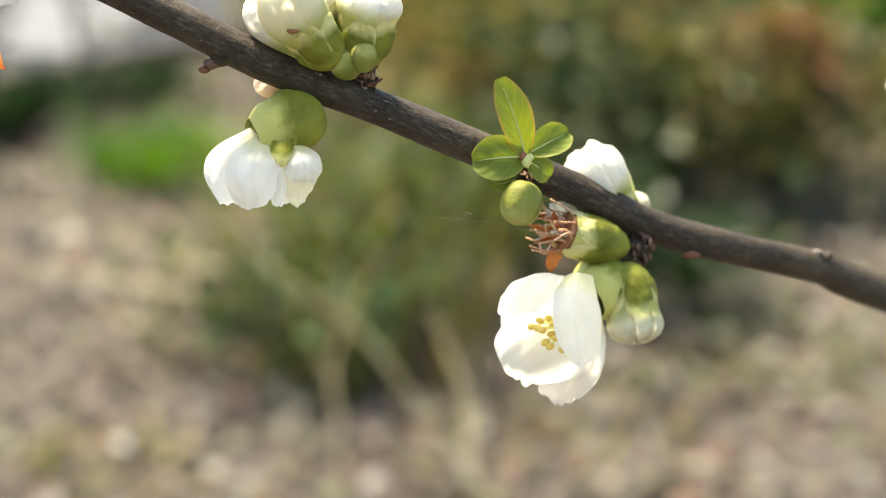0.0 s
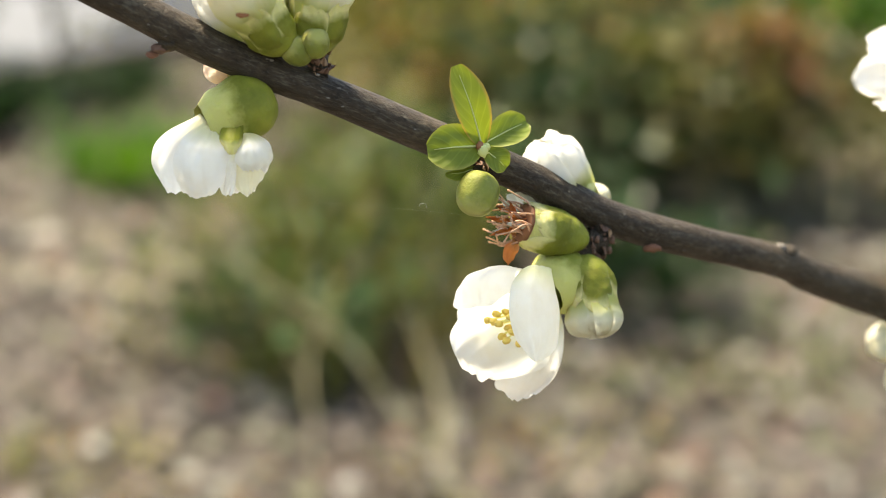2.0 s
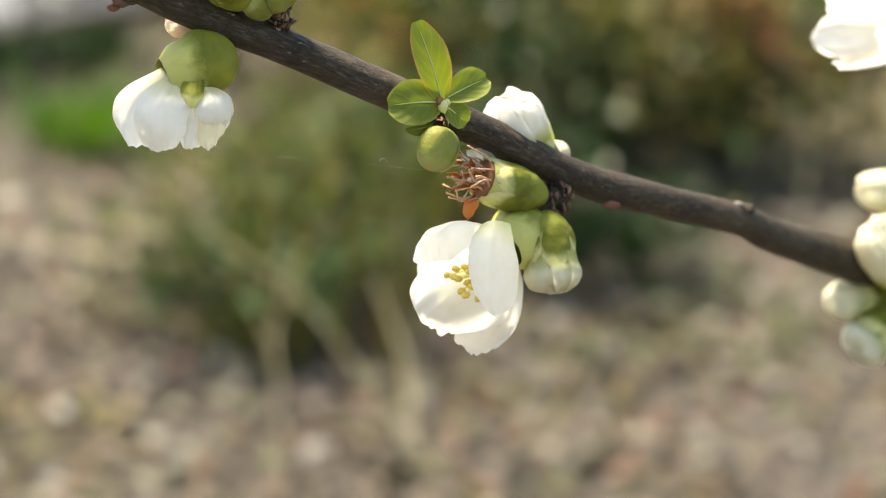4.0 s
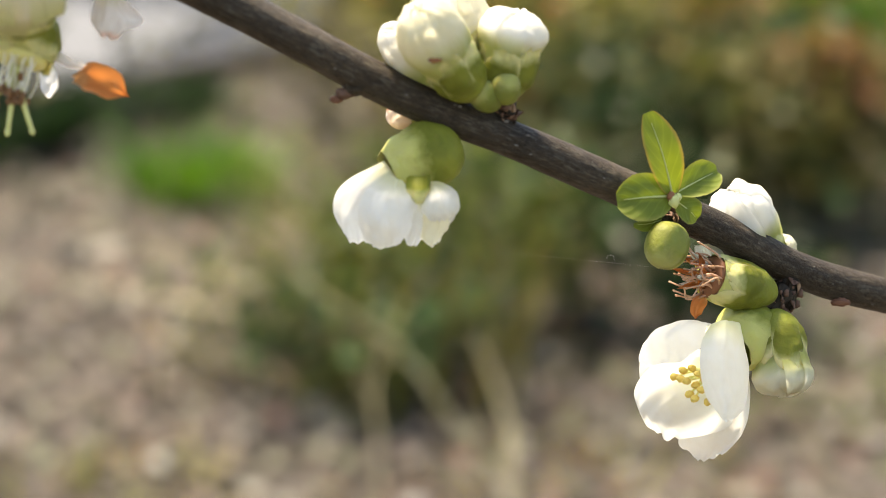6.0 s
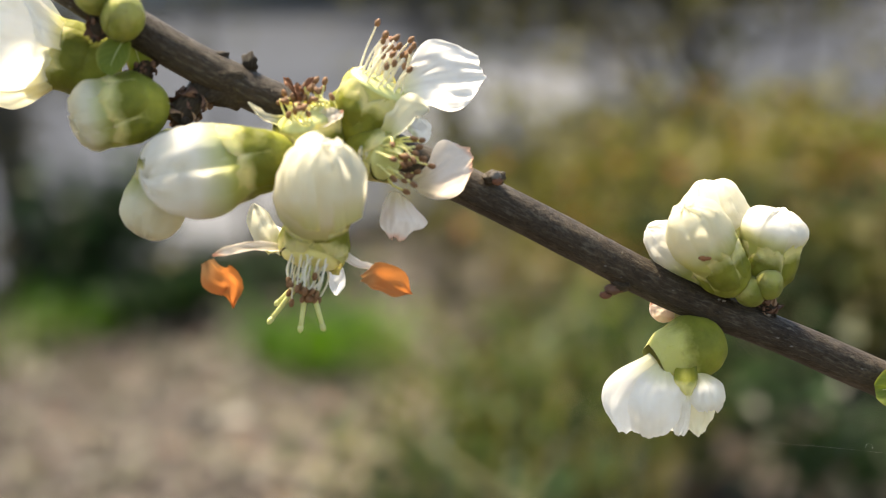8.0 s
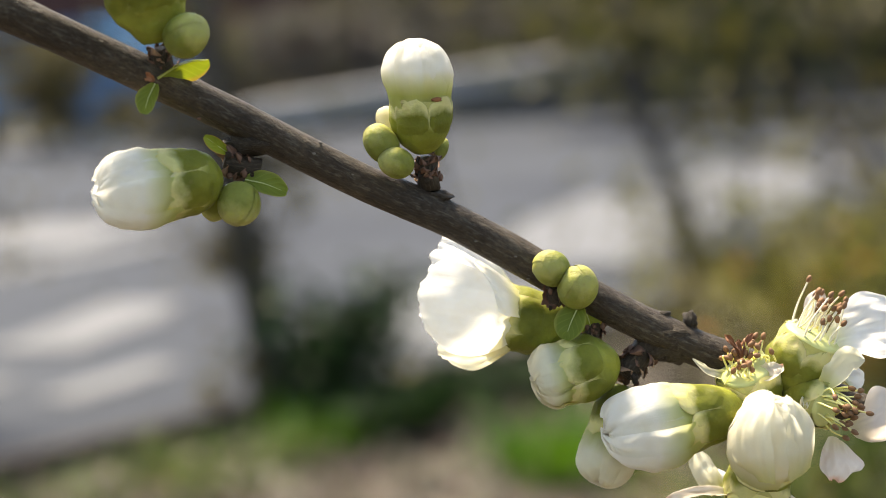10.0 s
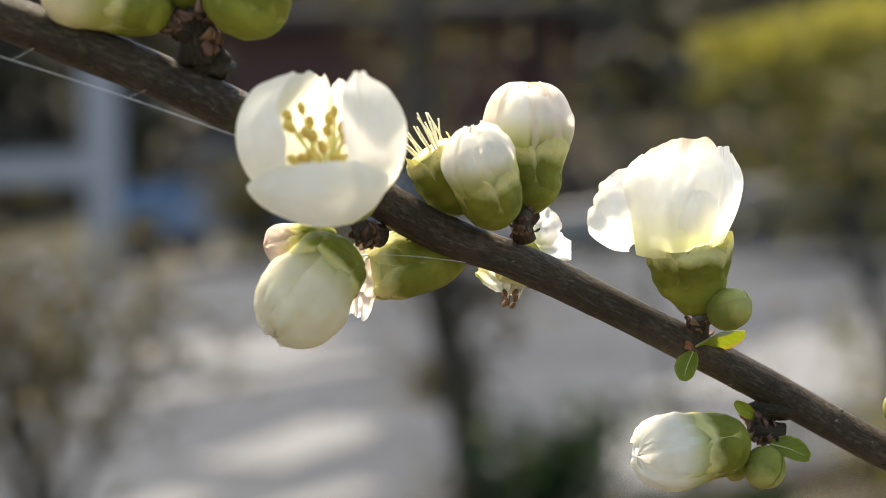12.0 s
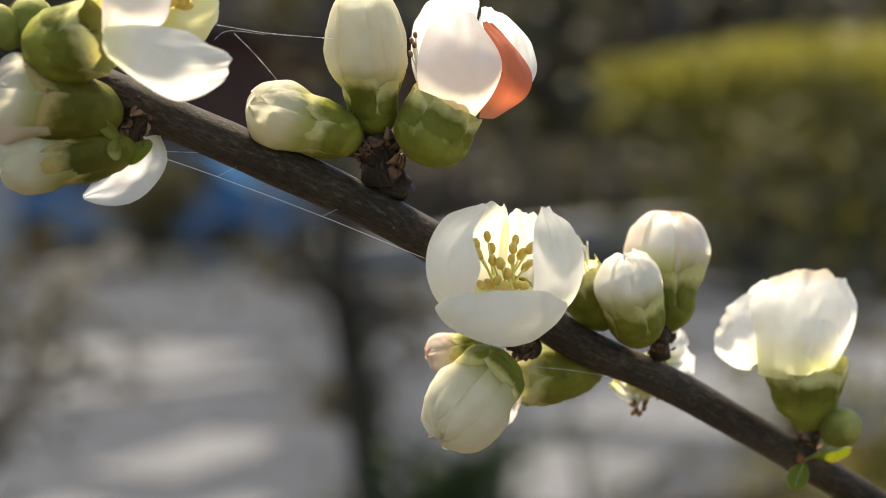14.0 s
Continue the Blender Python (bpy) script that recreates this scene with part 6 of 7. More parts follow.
thread([(-0.2837, -0.0696, 1.0238), (-0.2735, -0.0665, 1.0204), (-0.2562, -0.0609, 1.0140), (-0.2388, -0.0562, 1.0071)], 0.06)
thread([(-0.2735, -0.0665, 1.0204), (-0.2707, -0.0641, 1.0223)], 0.03)
thread([(-0.2562, -0.0609, 1.0140), (-0.2540, -0.0588, 1.0153)], 0.03)
thread([(-0.2835, -0.0685, 1.0245), (-0.2774, -0.0655, 1.0245)])
thread([(-0.2735, -0.0685, 1.0462), (-0.2651, -0.0643, 1.0452), (-0.2562, -0.0599, 1.0449), (-0.2437, -0.0546, 1.0441)], 0.035, 40)
thread([(-0.2708, -0.0672, 1.0449), (-0.2677, -0.0656, 1.0417), (-0.2643, -0.0629, 1.0374)], 0.03, 24)
thread([(-0.2739, -0.0687, 1.0437), (-0.2717, -0.0676, 1.0453), (-0.2660, -0.0648, 1.0450)], 0.025)
thread([(0.0041, 0.0150, 0.8550), (0.0163, 0.0155, 0.8538), (0.0302, 0.0157, 0.8523)], 0.005)
thread([(-0.2214, -0.0405, 0.9874), (-0.2152, -0.0373, 0.9868), (-0.2075, -0.0335, 0.9855)], 0.03)
thread([(0.0226, 0.0154, 0.8538), (0.0228, 0.0154, 0.8544), (0.0237, 0.0156, 0.8543), (0.0239, 0.0156, 0.8535)], 0.014)


def blemish(parent, place, r, seed):
    g = blob(place, r / 1000, (1.8, 0.6, 0.8), 0.6, seed, 7, 9)
    link("blemish", g[0], g[1], DRY_BROWN, parent, "small brown blemish", g[2])


creamy = [o for o in scene.objects if o.parent is None and str(o.get("label", "")).startswith("plump creamy bud")][0]
blemish(creamy, (-0.0077, 0.0059, 0.8889), 0.55, 1)
blemish(creamy, (-0.0055, 0.0071, 0.8896), 0.40, 2)
upright = [o for o in scene.objects if o.parent is None and str(o.get("label", "")).startswith("upright bud, white above")][0]
blemish(upright, (-0.1253, 0.0000, 0.9627), 0.5, 3)


# ---- ground, road and distance ----
def litter_soil():
    mat, n, l, p = material("leaf_litter_soil")
    big = noise_node(n, l, 1.1, 5)
    fine = noise_node(n, l, 26, 6, 0.7)
    col = ramp(n, l, big, [(0.35, (0.032, 0.026, 0.022)), (0.52, (0.060, 0.050, 0.043)), (0.68, (0.046, 0.045, 0.024))])
    col = mixed(n, l, 1.0, col, ramp(n, l, fine, [(0.3, (0.5, 0.48, 0.46)), (0.7, (1.5, 1.45, 1.4))]), "MULTIPLY")
    l.new(col, p.inputs["Base Color"])
    p.inputs["Roughness"].default_value = 0.9
    bump(n, l, p, fine, 0.35, 0.012)
    return mat


def asphalt():
    mat, n, l, p = material("pale_asphalt")
    big = noise_node(n, l, 0.5, 5)
    fine = noise_node(n, l, 40, 5, 0.7)
    col = ramp(n, l, big, [(0.3, (0.034, 0.039, 0.051)), (0.55, (0.049, 0.056, 0.070)), (0.75, (0.071, 0.079, 0.093))])
    col = mixed(n, l, 1.0, col, ramp(n, l, fine, [(0.3, (0.75, 0.75, 0.75)), (0.7, (1.2, 1.2, 1.2))]), "MULTIPLY")
    l.new(col, p.inputs["Base Color"])
    p.inputs["Roughness"].default_value = 0.9
    p.inputs["Specular IOR Level"].default_value = 0.1
    bump(n, l, p, fine, 0.3, 0.006)
    return mat


def varied(name, stops, rough=0.7, through_amount=0.0):
    """One of several colours for each loose piece of a joined mesh."""
    mat, n, l, p = material(name)
    geo = n.new("ShaderNodeNewGeometry")
    col = ramp(n, l, geo.outputs["Random Per Island"], stops)
    col = mixed(n, l, 1.0, col, ramp(n, l, noise_node(n, l, 30, 4), [(0.3, (0.7, 0.7, 0.7)), (0.7, (1.2, 1.2, 1.2))]), "MULTIPLY")
    l.new(col, p.inputs["Base Color"])
    p.inputs["Roughness"].default_value = rough
    p.inputs["Specular IOR Level"].default_value = 0.2
    if through_amount:
        thin(n, l, p, mixed(n, l, 1.0, col, (1.1, 1.15, 0.7), "MULTIPLY"), through_amount)
    return mat


KERB_A, KERB_D = Vector((-0.07, 5.42, 0)), Vector((0.625, 0.781, 0)).normalized()
KERB_N = Vector((-KERB_D.y, KERB_D.x, 0))


def by_kerb(along, out, z=0.0):
    """A place by its distance along the kerb and beyond it, over the road."""
    q = KERB_A + KERB_D * along + KERB_N * out
    return Vector((q.x, q.y, z))


g = grid(101, 101, lambda s, u: Vector((-150 + 300 * u, -120 + 300 * s, -0.004 - 0.10 * max(0, min(1, ((Vector((-150 + 300 * u, -120 + 300 * s, 0)) - KERB_A).dot(KERB_N)) / 3)))))
tagged(link("ground", g[0], g[1], litter_soil(), uvs=g[2]), "brown earth covered with dry leaf litter", "ground", kind="structure")
ASPHALT = asphalt()
g = grid(30, 60, lambda s, u: by_kerb(-60 + 150 * u, 0.16 + 13.0 * s + 47 * max(0, 3 * s - 2), 0.010 + 0.03 * math.sin(math.pi * min(1, s * 2.2) / 2)))
tagged(link("road", g[0], g[1], ASPHALT, uvs=g[2]), "pale grey asphalt road in the sun", "road", kind="structure")

STONE = plain("kerb_stone", (0.040, 0.031, 0.025), 0.9, 0.5, 20)


def block(a, b, c, d, top, bottom, inset=0.015):
    """A stone with a bevelled top over the four corners a, b, c, d."""
    cs = [Vector(q) for q in (a, b, c, d)]
    m = sum(cs, Vector()) / 4
    verts = [Vector((q.x, q.y, bottom)) for q in cs] + [Vector((q.x, q.y, top - inset)) for q in cs]
    verts += [Vector((q.x + (m.x - q.x) / max((m - q).length, 1e-6) * inset * 1.4, q.y + (m.y - q.y) / max((m - q).length, 1e-6) * inset * 1.4, top)) for q in cs]
    faces = [(8, 9, 10, 11)]
    for k in range(4):
        j = (k + 1) % 4
        faces += [(k, j, j + 4, k + 4), (k + 4, j + 4, j + 8, k + 8)]
    return verts, faces, [(0, 0)] * len(verts)


kerb = tagged(thing("kerb", by_kerb(0, 0), "narrow dark weathered kerb edging between earth and road", "kerb"), kind="structure")
for k in range(-34, 40):
    o = 0.01 * math.sin(k * 2.3)
    g = block(by_kerb(k * 0.8, 0.12 + o), by_kerb(k * 0.8 + 0.785, 0.12 + o), by_kerb(k * 0.8 + 0.785, 0.19 + o), by_kerb(k * 0.8, 0.19 + o), 0.060 + 0.008 * math.sin(k), -0.12)
    link("kerb_stone", g[0], g[1], STONE, kerb, uvs=g[2], smooth=False)

# uneven bars on the road, somewhat paler than the asphalt
def pale_bar_material():
    mat, n, l, p = material("pale_road_bar")
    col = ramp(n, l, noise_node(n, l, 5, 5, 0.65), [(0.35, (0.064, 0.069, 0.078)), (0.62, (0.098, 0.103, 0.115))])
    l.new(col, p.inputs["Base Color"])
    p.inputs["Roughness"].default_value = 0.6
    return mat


PALE_BAR = pale_bar_material()


def road_bar(a, b, width):
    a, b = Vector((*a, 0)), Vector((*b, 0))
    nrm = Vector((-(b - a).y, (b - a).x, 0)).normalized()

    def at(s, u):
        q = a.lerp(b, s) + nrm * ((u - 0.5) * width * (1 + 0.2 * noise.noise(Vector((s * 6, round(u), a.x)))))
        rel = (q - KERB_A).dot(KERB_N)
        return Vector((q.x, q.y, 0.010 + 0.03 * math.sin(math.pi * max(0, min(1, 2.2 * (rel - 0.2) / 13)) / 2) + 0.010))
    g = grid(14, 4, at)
    tagged(link("road_pale_strip", g[0], g[1], PALE_BAR, uvs=g[2]), "pale uneven bar on the road", "road marking", "road markings", "structure")


road_bar((-3.65, 8.62), (-3.54, 10.08), 1.1)
road_bar((-2.27, 5.46), (-2.00, 6.15), 0.28)
road_bar((-2.25, 4.47), (-2.15, 4.92), 0.22)
road_bar((-1.04, 5.70), (-0.77, 6.63), 0.75)
road_bar((-3.40, 6.93), (-2.61, 8.76), 0.25)
road_bar((-2.20, 5.42), (-2.10, 6.51), 0.35)
road_bar((-1.83, 4.58), (-1.65, 5.12), 0.16)
road_bar((-1.03, 5.33), (-0.80, 6.35), 0.7)
road_bar((-0.55, 7.29), (-0.05, 10.33), 1.0)
road_bar((0.07, 9.27), (0.78, 12.16), 1.0)

# sloping pale parapet on the far side of the road, with an overgrown bank behind it
PARAPET = plain("pale_concrete", (0.31, 0.31, 0.32), 0.85, 0.25, 3)
RETAIN = plain("grey_retaining_wall", (0.10, 0.10, 0.105), 0.9, 0.35, 2)
FOOT, HEAD = Vector((-8.78, 19.00, -0.19)), Vector((0.73, 22.50, 0.88))
parapet = tagged(thing("parapet", (FOOT.x, FOOT.y, 0), "sloping pale concrete parapet beyond the road", "wall"), kind="structure")


def wall_run(k, n, low, high, front):
    """One length of the sloping wall, between two heights over its line."""
    a, b = FOOT.lerp(HEAD, (k + 0.004) / n), FOOT.lerp(HEAD, (k + 0.996) / n)
    back = Vector((-0.25, 0.97, 0)) * 0.3
    f = Vector((0.25, -0.97, 0)) * front
    verts = []
    for p in (a, b):
        verts += [p + f + Vector((0, 0, low if low is not None else -0.15 - p.z)), p + f + Vector((0, 0, high)), p + back + Vector((0, 0, high + 0.02)), p + back + Vector((0, 0, -0.2 - p.z))]
    return verts, [(0, 4, 5, 1), (1, 5, 6, 2), (2, 6, 7, 3), (0, 1, 2, 3), (7, 6, 5, 4)]


for k in range(-2, 12):
    g = wall_run(k, 10, None, -0.17, 0.0)
    link("retaining_panel", g[0], g[1], RETAIN, parapet, smooth=False)
    g = wall_run(k, 10, -0.165, 0.15, 0.05)
    link("coping", g[0], g[1], PARAPET, parapet, smooth=False)
IVY = plain("dark_ground_cover", (0.045, 0.042, 0.028), 0.95, 0.6, 4)


def bank(s, u):
    p = FOOT.lerp(HEAD, -0.6 + 2.2 * u)
    deep = 0.31 + 14 * s
    rise = max(0, deep - 3.5) * 0.11
    return p + Vector((-0.25 * deep, 0.97 * deep, rise - 0.05 + 0.08 * noise.noise(Vector((u * 40, s * 12, 3.0))) * s))


g = grid(24, 60, bank)
tagged(link("far_bank", g[0], g[1], IVY, uvs=g[2]), "dark overgrown bank rising beyond the parapet", "bank", kind="structure")

# ---- loose litter and stalks ----
LITTER = varied("dry_leaves", [(0.0, (0.035, 0.026, 0.020)), (0.3, (0.12, 0.095, 0.076)), (0.5, (0.20, 0.172, 0.150)), (0.62, (0.140, 0.066, 0.050)), (0.72, (0.10, 0.11, 0.05)), (0.82, (0.235, 0.215, 0.192)), (0.92, (0.065, 0.072, 0.025)), (1.0, (0.27, 0.26, 0.235))], 0.55)
STRAW = varied("straw", [(0.0, (0.26, 0.22, 0.11)), (0.5, (0.38, 0.33, 0.19)), (1.0, (0.48, 0.43, 0.28))], 0.5)
GRASS = varied("grass_green", [(0.0, (0.037, 0.068, 0.011)), (0.5, (0.074, 0.116, 0.018)), (1.0, (0.147, 0.159, 0.049))], 0.5, 0.35)
GRASS_BRIGHT = varied("grass_bright", [(0.0, (0.030, 0.080, 0.005)), (0.5, (0.055, 0.145, 0.008)), (1.0, (0.095, 0.19, 0.018))], 0.5, 0.4)
OLIVE = varied("olive_leaves", [(0.0, (0.080, 0.074, 0.014)), (0.4, (0.165, 0.150, 0.030)), (0.8, (0.22, 0.21, 0.045)), (0.9, (0.24, 0.20, 0.06)), (1.0, (0.34, 0.10, 0.04))], 0.55, 0.3)
DARK_LEAF = varied("dark_leaves", [(0.0, (0.016, 0.032, 0.012)), (0.6, (0.03, 0.06, 0.02)), (1.0, (0.05, 0.10, 0.025))], 0.4, 0.2)
OLIVE_DARK = varied("dark_olive_leaves", [(0.0, (0.042, 0.043, 0.013)), (0.5, (0.092, 0.090, 0.024)), (1.0, (0.145, 0.125, 0.040))], 0.55, 0.25)
BROWN_LEAF = varied("brown_leaves", [(0.0, (0.034, 0.028, 0.014)), (0.5, (0.088, 0.070, 0.036)), (1.0, (0.14, 0.125, 0.045))], 0.6, 0.25)
TWIG = plain("twig_bark", (0.05, 0.042, 0.036), 0.8, 0.4, 60)


def scatter_leaves(rnd, count, place, size, flat=0.35):
    verts, faces = [], []
    for _ in range(count):
        c = place(rnd)
        if c is None:
            continue
        s = size * rnd.uniform(0.5, 1.4)
        a = rnd.uniform(0, 6.283)
        up = Vector((rnd.gauss(0, flat), rnd.gauss(0, flat), 1)).normalized()
        d = Vector((math.cos(a), math.sin(a), 0))
        d = (d - up * d.dot(up)).normalized()
        e = up.cross(d)
        w, k, lift = s * rnd.uniform(0.25, 0.42), len(verts), s * rnd.uniform(0.05, 0.25)
        verts += [c - d * s / 2, c - d * s * 0.05 - e * w + up * lift, c + d * s / 2 + up * lift * 0.5, c - d * s * 0.05 + e * w + up * lift, c + d * s * 0.05]
        faces += [(k, k + 1, k + 4), (k + 1, k + 2, k + 4), (k + 2, k + 3, k + 4), (k + 3, k, k + 4)]
    return verts, faces


def near_ground(rnd):
    q = Vector((rnd.uniform(-2.6, 3.4), rnd.uniform(1.2, 7.5), 0.0))
    if (q - KERB_A).dot(KERB_N) > 0.02 or abs(q.x) > 0.35 * q.y + 0.5:
        return None
    if noise.noise(Vector((q.x * 1.3, q.y * 1.3, 2.0))) > 0.75:
        return None
    q.z = rnd.uniform(0.0, 0.035)
    return q


v, f = scatter_leaves(random.Random(5), 52000, near_ground, 0.033)
w, h = scatter_leaves(random.Random(6), 11000, lambda q: (lambda c: c if (c - KERB_A).dot(KERB_N) < -0.05 else None)(Vector((q.uniform(-4.5, 5.5), q.uniform(-3.5, 8), q.uniform(0, 0.03)))), 0.05)
f += [tuple(i + len(v) for i in t) for t in h]
v += w
tagged(link("fallen_leaves", v, f, LITTER, smooth=False), "carpet of dry tan and grey fallen leaves", "leaf litter", kind="stuff")


def blades(rnd, base, count, spread, height, lean, width, drift=(0, 0)):
    """Arching grass blades round a base."""
    verts, faces = [], []
    for _ in range(count):
        a, r = rnd.uniform(0, 6.283), spread * math.sqrt(rnd.random())
        root = Vector((base[0] + r * math.cos(a), base[1] + r * math.sin(a), -0.01))
        h, out = height * rnd.uniform(0.5, 1.1), lean * rnd.uniform(0.2, 1.2)
        d = Vector((math.cos(a + rnd.gauss(0, 0.5)) + drift[0], math.sin(a + rnd.gauss(0, 0.5)) + drift[1], 0))
        side = Vector((-d.y, d.x, 0)).normalized() * width / 2 * rnd.uniform(0.6, 1.3)
        k = len(verts)
        for i in range(5):
            t = i / 4
            c = root + d * (out * t * t) + Vector((0, 0, h * (t - 0.35 * t * t * (out / max(h, 0.01)))))
            w = side * (1 - 0.85 * t)
            verts += [c - w, c + w]
        faces += [(k + 2 * i, k + 2 * i + 1, k + 2 * i + 3, k + 2 * i + 2) for i in range(4)]
    return verts, faces


def tuft(base, count, spread, height, lean, width, mat, label, seed, drift=(0, 0), group="grass tufts"):
    v, f = blades(random.Random(seed), base, count, spread, height, lean, width, drift)
    return tagged(link("grass_tuft", v, f, mat, smooth=False), label, "grass", group, "stuff")


def bush(base, r, height, count, mat, label, seed, leaf_size=0.05, stems=7, name="shrub", low=0.1, tall=1.0, group=""):
    """A shrub of bare forking stems and a loose crown of single leaves."""
    rnd = random.Random(seed)
    b = Vector((base[0], base[1], 0))
    top = thing(name, b, label, "shrub", group)
    parts, ends = [], []
    for k in range(stems):
        a = rnd.uniform(0, 6.283)
        end = b + Vector((math.cos(a) * r * rnd.uniform(0.3, 0.9), math.sin(a) * r * rnd.uniform(0.3, 0.9), height * rnd.uniform(0.6, 0.95)))
        mid = b.lerp(end, 0.5) + Vector((rnd.gauss(0, r * 0.12), rnd.gauss(0, r * 0.12), height * 0.08))
        path = smooth_path([b + Vector((rnd.gauss(0, 0.02), rnd.gauss(0, 0.02), -0.03)), mid, end], 4)
        parts.append(tube(path, [0.012 * max(0.4, height) * (1.2 - 0.9 * i / (len(path) - 1)) for i in range(len(path))], 6))
        ends += path[4:]
        for _ in range(3):
            p0 = path[rnd.randint(3, len(path) - 1)]
            p1 = p0 + Vector((rnd.gauss(0, r * 0.3), rnd.gauss(0, r * 0.3), rnd.uniform(0.0, height * 0.3)))
            parts.append(tube([p0, p0.lerp(p1, 0.5) + Vector((0, 0, 0.01)), p1], [0.005 * max(0.4, height), 0.004 * max(0.4, height), 0.002], 5))
            ends.append(p1)
    for g in parts:
        link("stem", g[0], g[1], TWIG, top, uvs=g[2])

    def at(q):
        e = q.choice(ends)
        c = e + Vector((q.gauss(0, r * 0.22), q.gauss(0, r * 0.22), q.gauss(0, height * 0.13)))
        return c if height * tall * 1.1 > c.z > low * height else None
    v, f = scatter_leaves(rnd, count, at, leaf_size, 0.9)
    link("crown", v, f, mat, top, smooth=False)
    return top


# near planting
bush((0.00, 2.30), 0.22, 0.22, 700, DARK_LEAF, "low dark green shrub in the leaf litter", 31, 0.035, 9)
bush((0.12, 2.49), 0.26, 0.34, 700, GRASS, "small green shrub with bare twigs", 32, 0.035, 8)
tuft((0.09, 2.38), 130, 0.22, 0.42, 0.22, 0.010, OLIVE, "clump of dull olive grass", 33)
tuft((0.06, 2.49), 36, 0.20, 0.42, 0.30, 0.008, STRAW, "straw-coloured arching dry grass blades", 34)
tuft((0.22, 1.97), 5, 0.03, 0.50, 0.30, 0.009, STRAW, "tall dry straw stalks", 35, (-0.6, 0.3))
tuft((0.14, 2.37), 8, 0.05, 0.27, 0.4, 0.013, STRAW, "long dry straw stalks leaning over", 36, (-1.2, 0.6))
tuft((-0.29, 3.62), 280, 0.17, 0.20, 0.16, 0.014, GRASS_BRIGHT, "bright green grass tuft by the kerb", 37)
tuft((-0.36, 3.69), 60, 0.12, 0.14, 0.10, 0.012, GRASS_BRIGHT, "bright green grass tuft by the kerb", 38)
tuft((-0.93, 3.98), 190, 0.16, 0.17, 0.12, 0.014, GRASS_BRIGHT, "bright green grass tuft by the kerb", 39)
tuft((-1.12, 3.65), 160, 0.22, 0.14, 0.12, 0.014, GRASS, "short green grass by the kerb", 40)
tuft((-1.27, 3.80), 120, 0.26, 0.07, 0.10, 0.014, GRASS_BRIGHT, "bright green grass strip by the kerb", 69)
tuft((-1.33, 3.41), 160, 0.25, 0.10, 0.12, 0.014, GRASS, "short green grass by the kerb", 41)
bush((-0.94, 4.21), 0.22, 0.38, 700, DARK_LEAF, "dark evergreen shrub by the kerb", 42, 0.05, 8)
bush((-0.71, 4.06), 0.13, 0.13, 300, DARK_LEAF, "dark evergreen shrub by the kerb", 43, 0.05, 6)
bush((0.78, 3.52), 0.42, 0.40, 2000, DARK_LEAF, "leafy green shrub in the planting", 44, 0.05, 9)
bush((1.05, 3.51), 0.45, 0.36, 1500, OLIVE_DARK, "olive-brown shrub in the planting", 45, 0.05, 9)
bush((0.41, 2.59), 0.24, 0.30, 900, DARK_LEAF, "dark little shrub under the branch", 46, 0.04, 6)
bush((0.42, 3.71), 0.40, 0.50, 900, OLIVE, "olive twiggy shrub in the planting", 47, 0.045, 10)
bush((0.72, 4.36), 0.50, 0.55, 1100, OLIVE, "olive twiggy shrub in the planting", 48, 0.05, 10)
bush((1.58, 4.75), 0.55, 0.40, 1000, GRASS_BRIGHT, "bright green leafy shrub further back", 49, 0.06, 9)
bush((1.26, 5.05), 0.50, 0.45, 900, OLIVE, "olive shrub further back", 50, 0.06, 9)
tuft((0.42, 3.55), 200, 0.36, 0.45, 0.26, 0.010, STRAW, "dry straw-coloured grass clump", 51)
tuft((0.50, 3.82), 200, 0.45, 0.45, 0.30, 0.010, STRAW, "dry straw-coloured grass clump", 52)
tuft((1.17, 3.50), 160, 0.40, 0.30, 0.25, 0.010, STRAW, "dry straw-coloured grass clump", 53)
tuft((0.67, 2.34), 120, 0.22, 0.08, 0.10, 0.010, GRASS, "short green grass among litter", 54)
tuft((0.81, 2.39), 120, 0.25, 0.07, 0.10, 0.010, GRASS, "short green grass among litter", 55)
tuft((-0.11, 2.50), 80, 0.18, 0.10, 0.12, 0.010, OLIVE, "dull olive grass among litter", 56)
tuft((-0.35, 1.87), 120, 0.20, 0.07, 0.08, 0.010, OLIVE, "dull olive grass among litter", 57)
tuft((0.35, 1.88), 120, 0.25, 0.06, 0.08, 0.010, OLIVE, "dull olive grass among litter", 58)
bush((0.42, 4.10), 0.45, 0.45, 1300, OLIVE_DARK, "dull olive twiggy shrub in the planting", 59, 0.05, 10)
bush((0.55, 4.41), 0.5, 0.50, 1100, OLIVE_DARK, "dull olive twiggy shrub in the planting", 60, 0.05, 10)

bush((-2.25, 4.05), 0.55, 0.95, 1300, BROWN_LEAF, "tall twiggy olive-brown shrub by the kerb", 66, 0.05, 12)

bush((-0.04, 4.45), 0.24, 0.36, 220, BROWN_LEAF, "sparse twiggy brown shrub between planting and kerb", 65, 0.04, 11)
bush((-0.78, 4.12), 0.24, 0.13, 800, DARK_LEAF, "low dark evergreen ground cover by the kerb", 67, 0.04, 6)
bush((-0.49, 4.58), 0.22, 0.10, 700, DARK_LEAF, "low dark evergreen ground cover by the kerb", 68, 0.04, 6)
RUST = varied("rust_leaves", [(0.0, (0.10, 0.05, 0.025)), (0.5, (0.21, 0.10, 0.045)), (1.0, (0.26, 0.16, 0.06))], 0.6, 0.3)
bush((1.02, 3.30), 0.16, 0.42, 260, RUST, "small shrub with rust-brown leaves in the planting", 101, 0.05, 6, low=0.45)
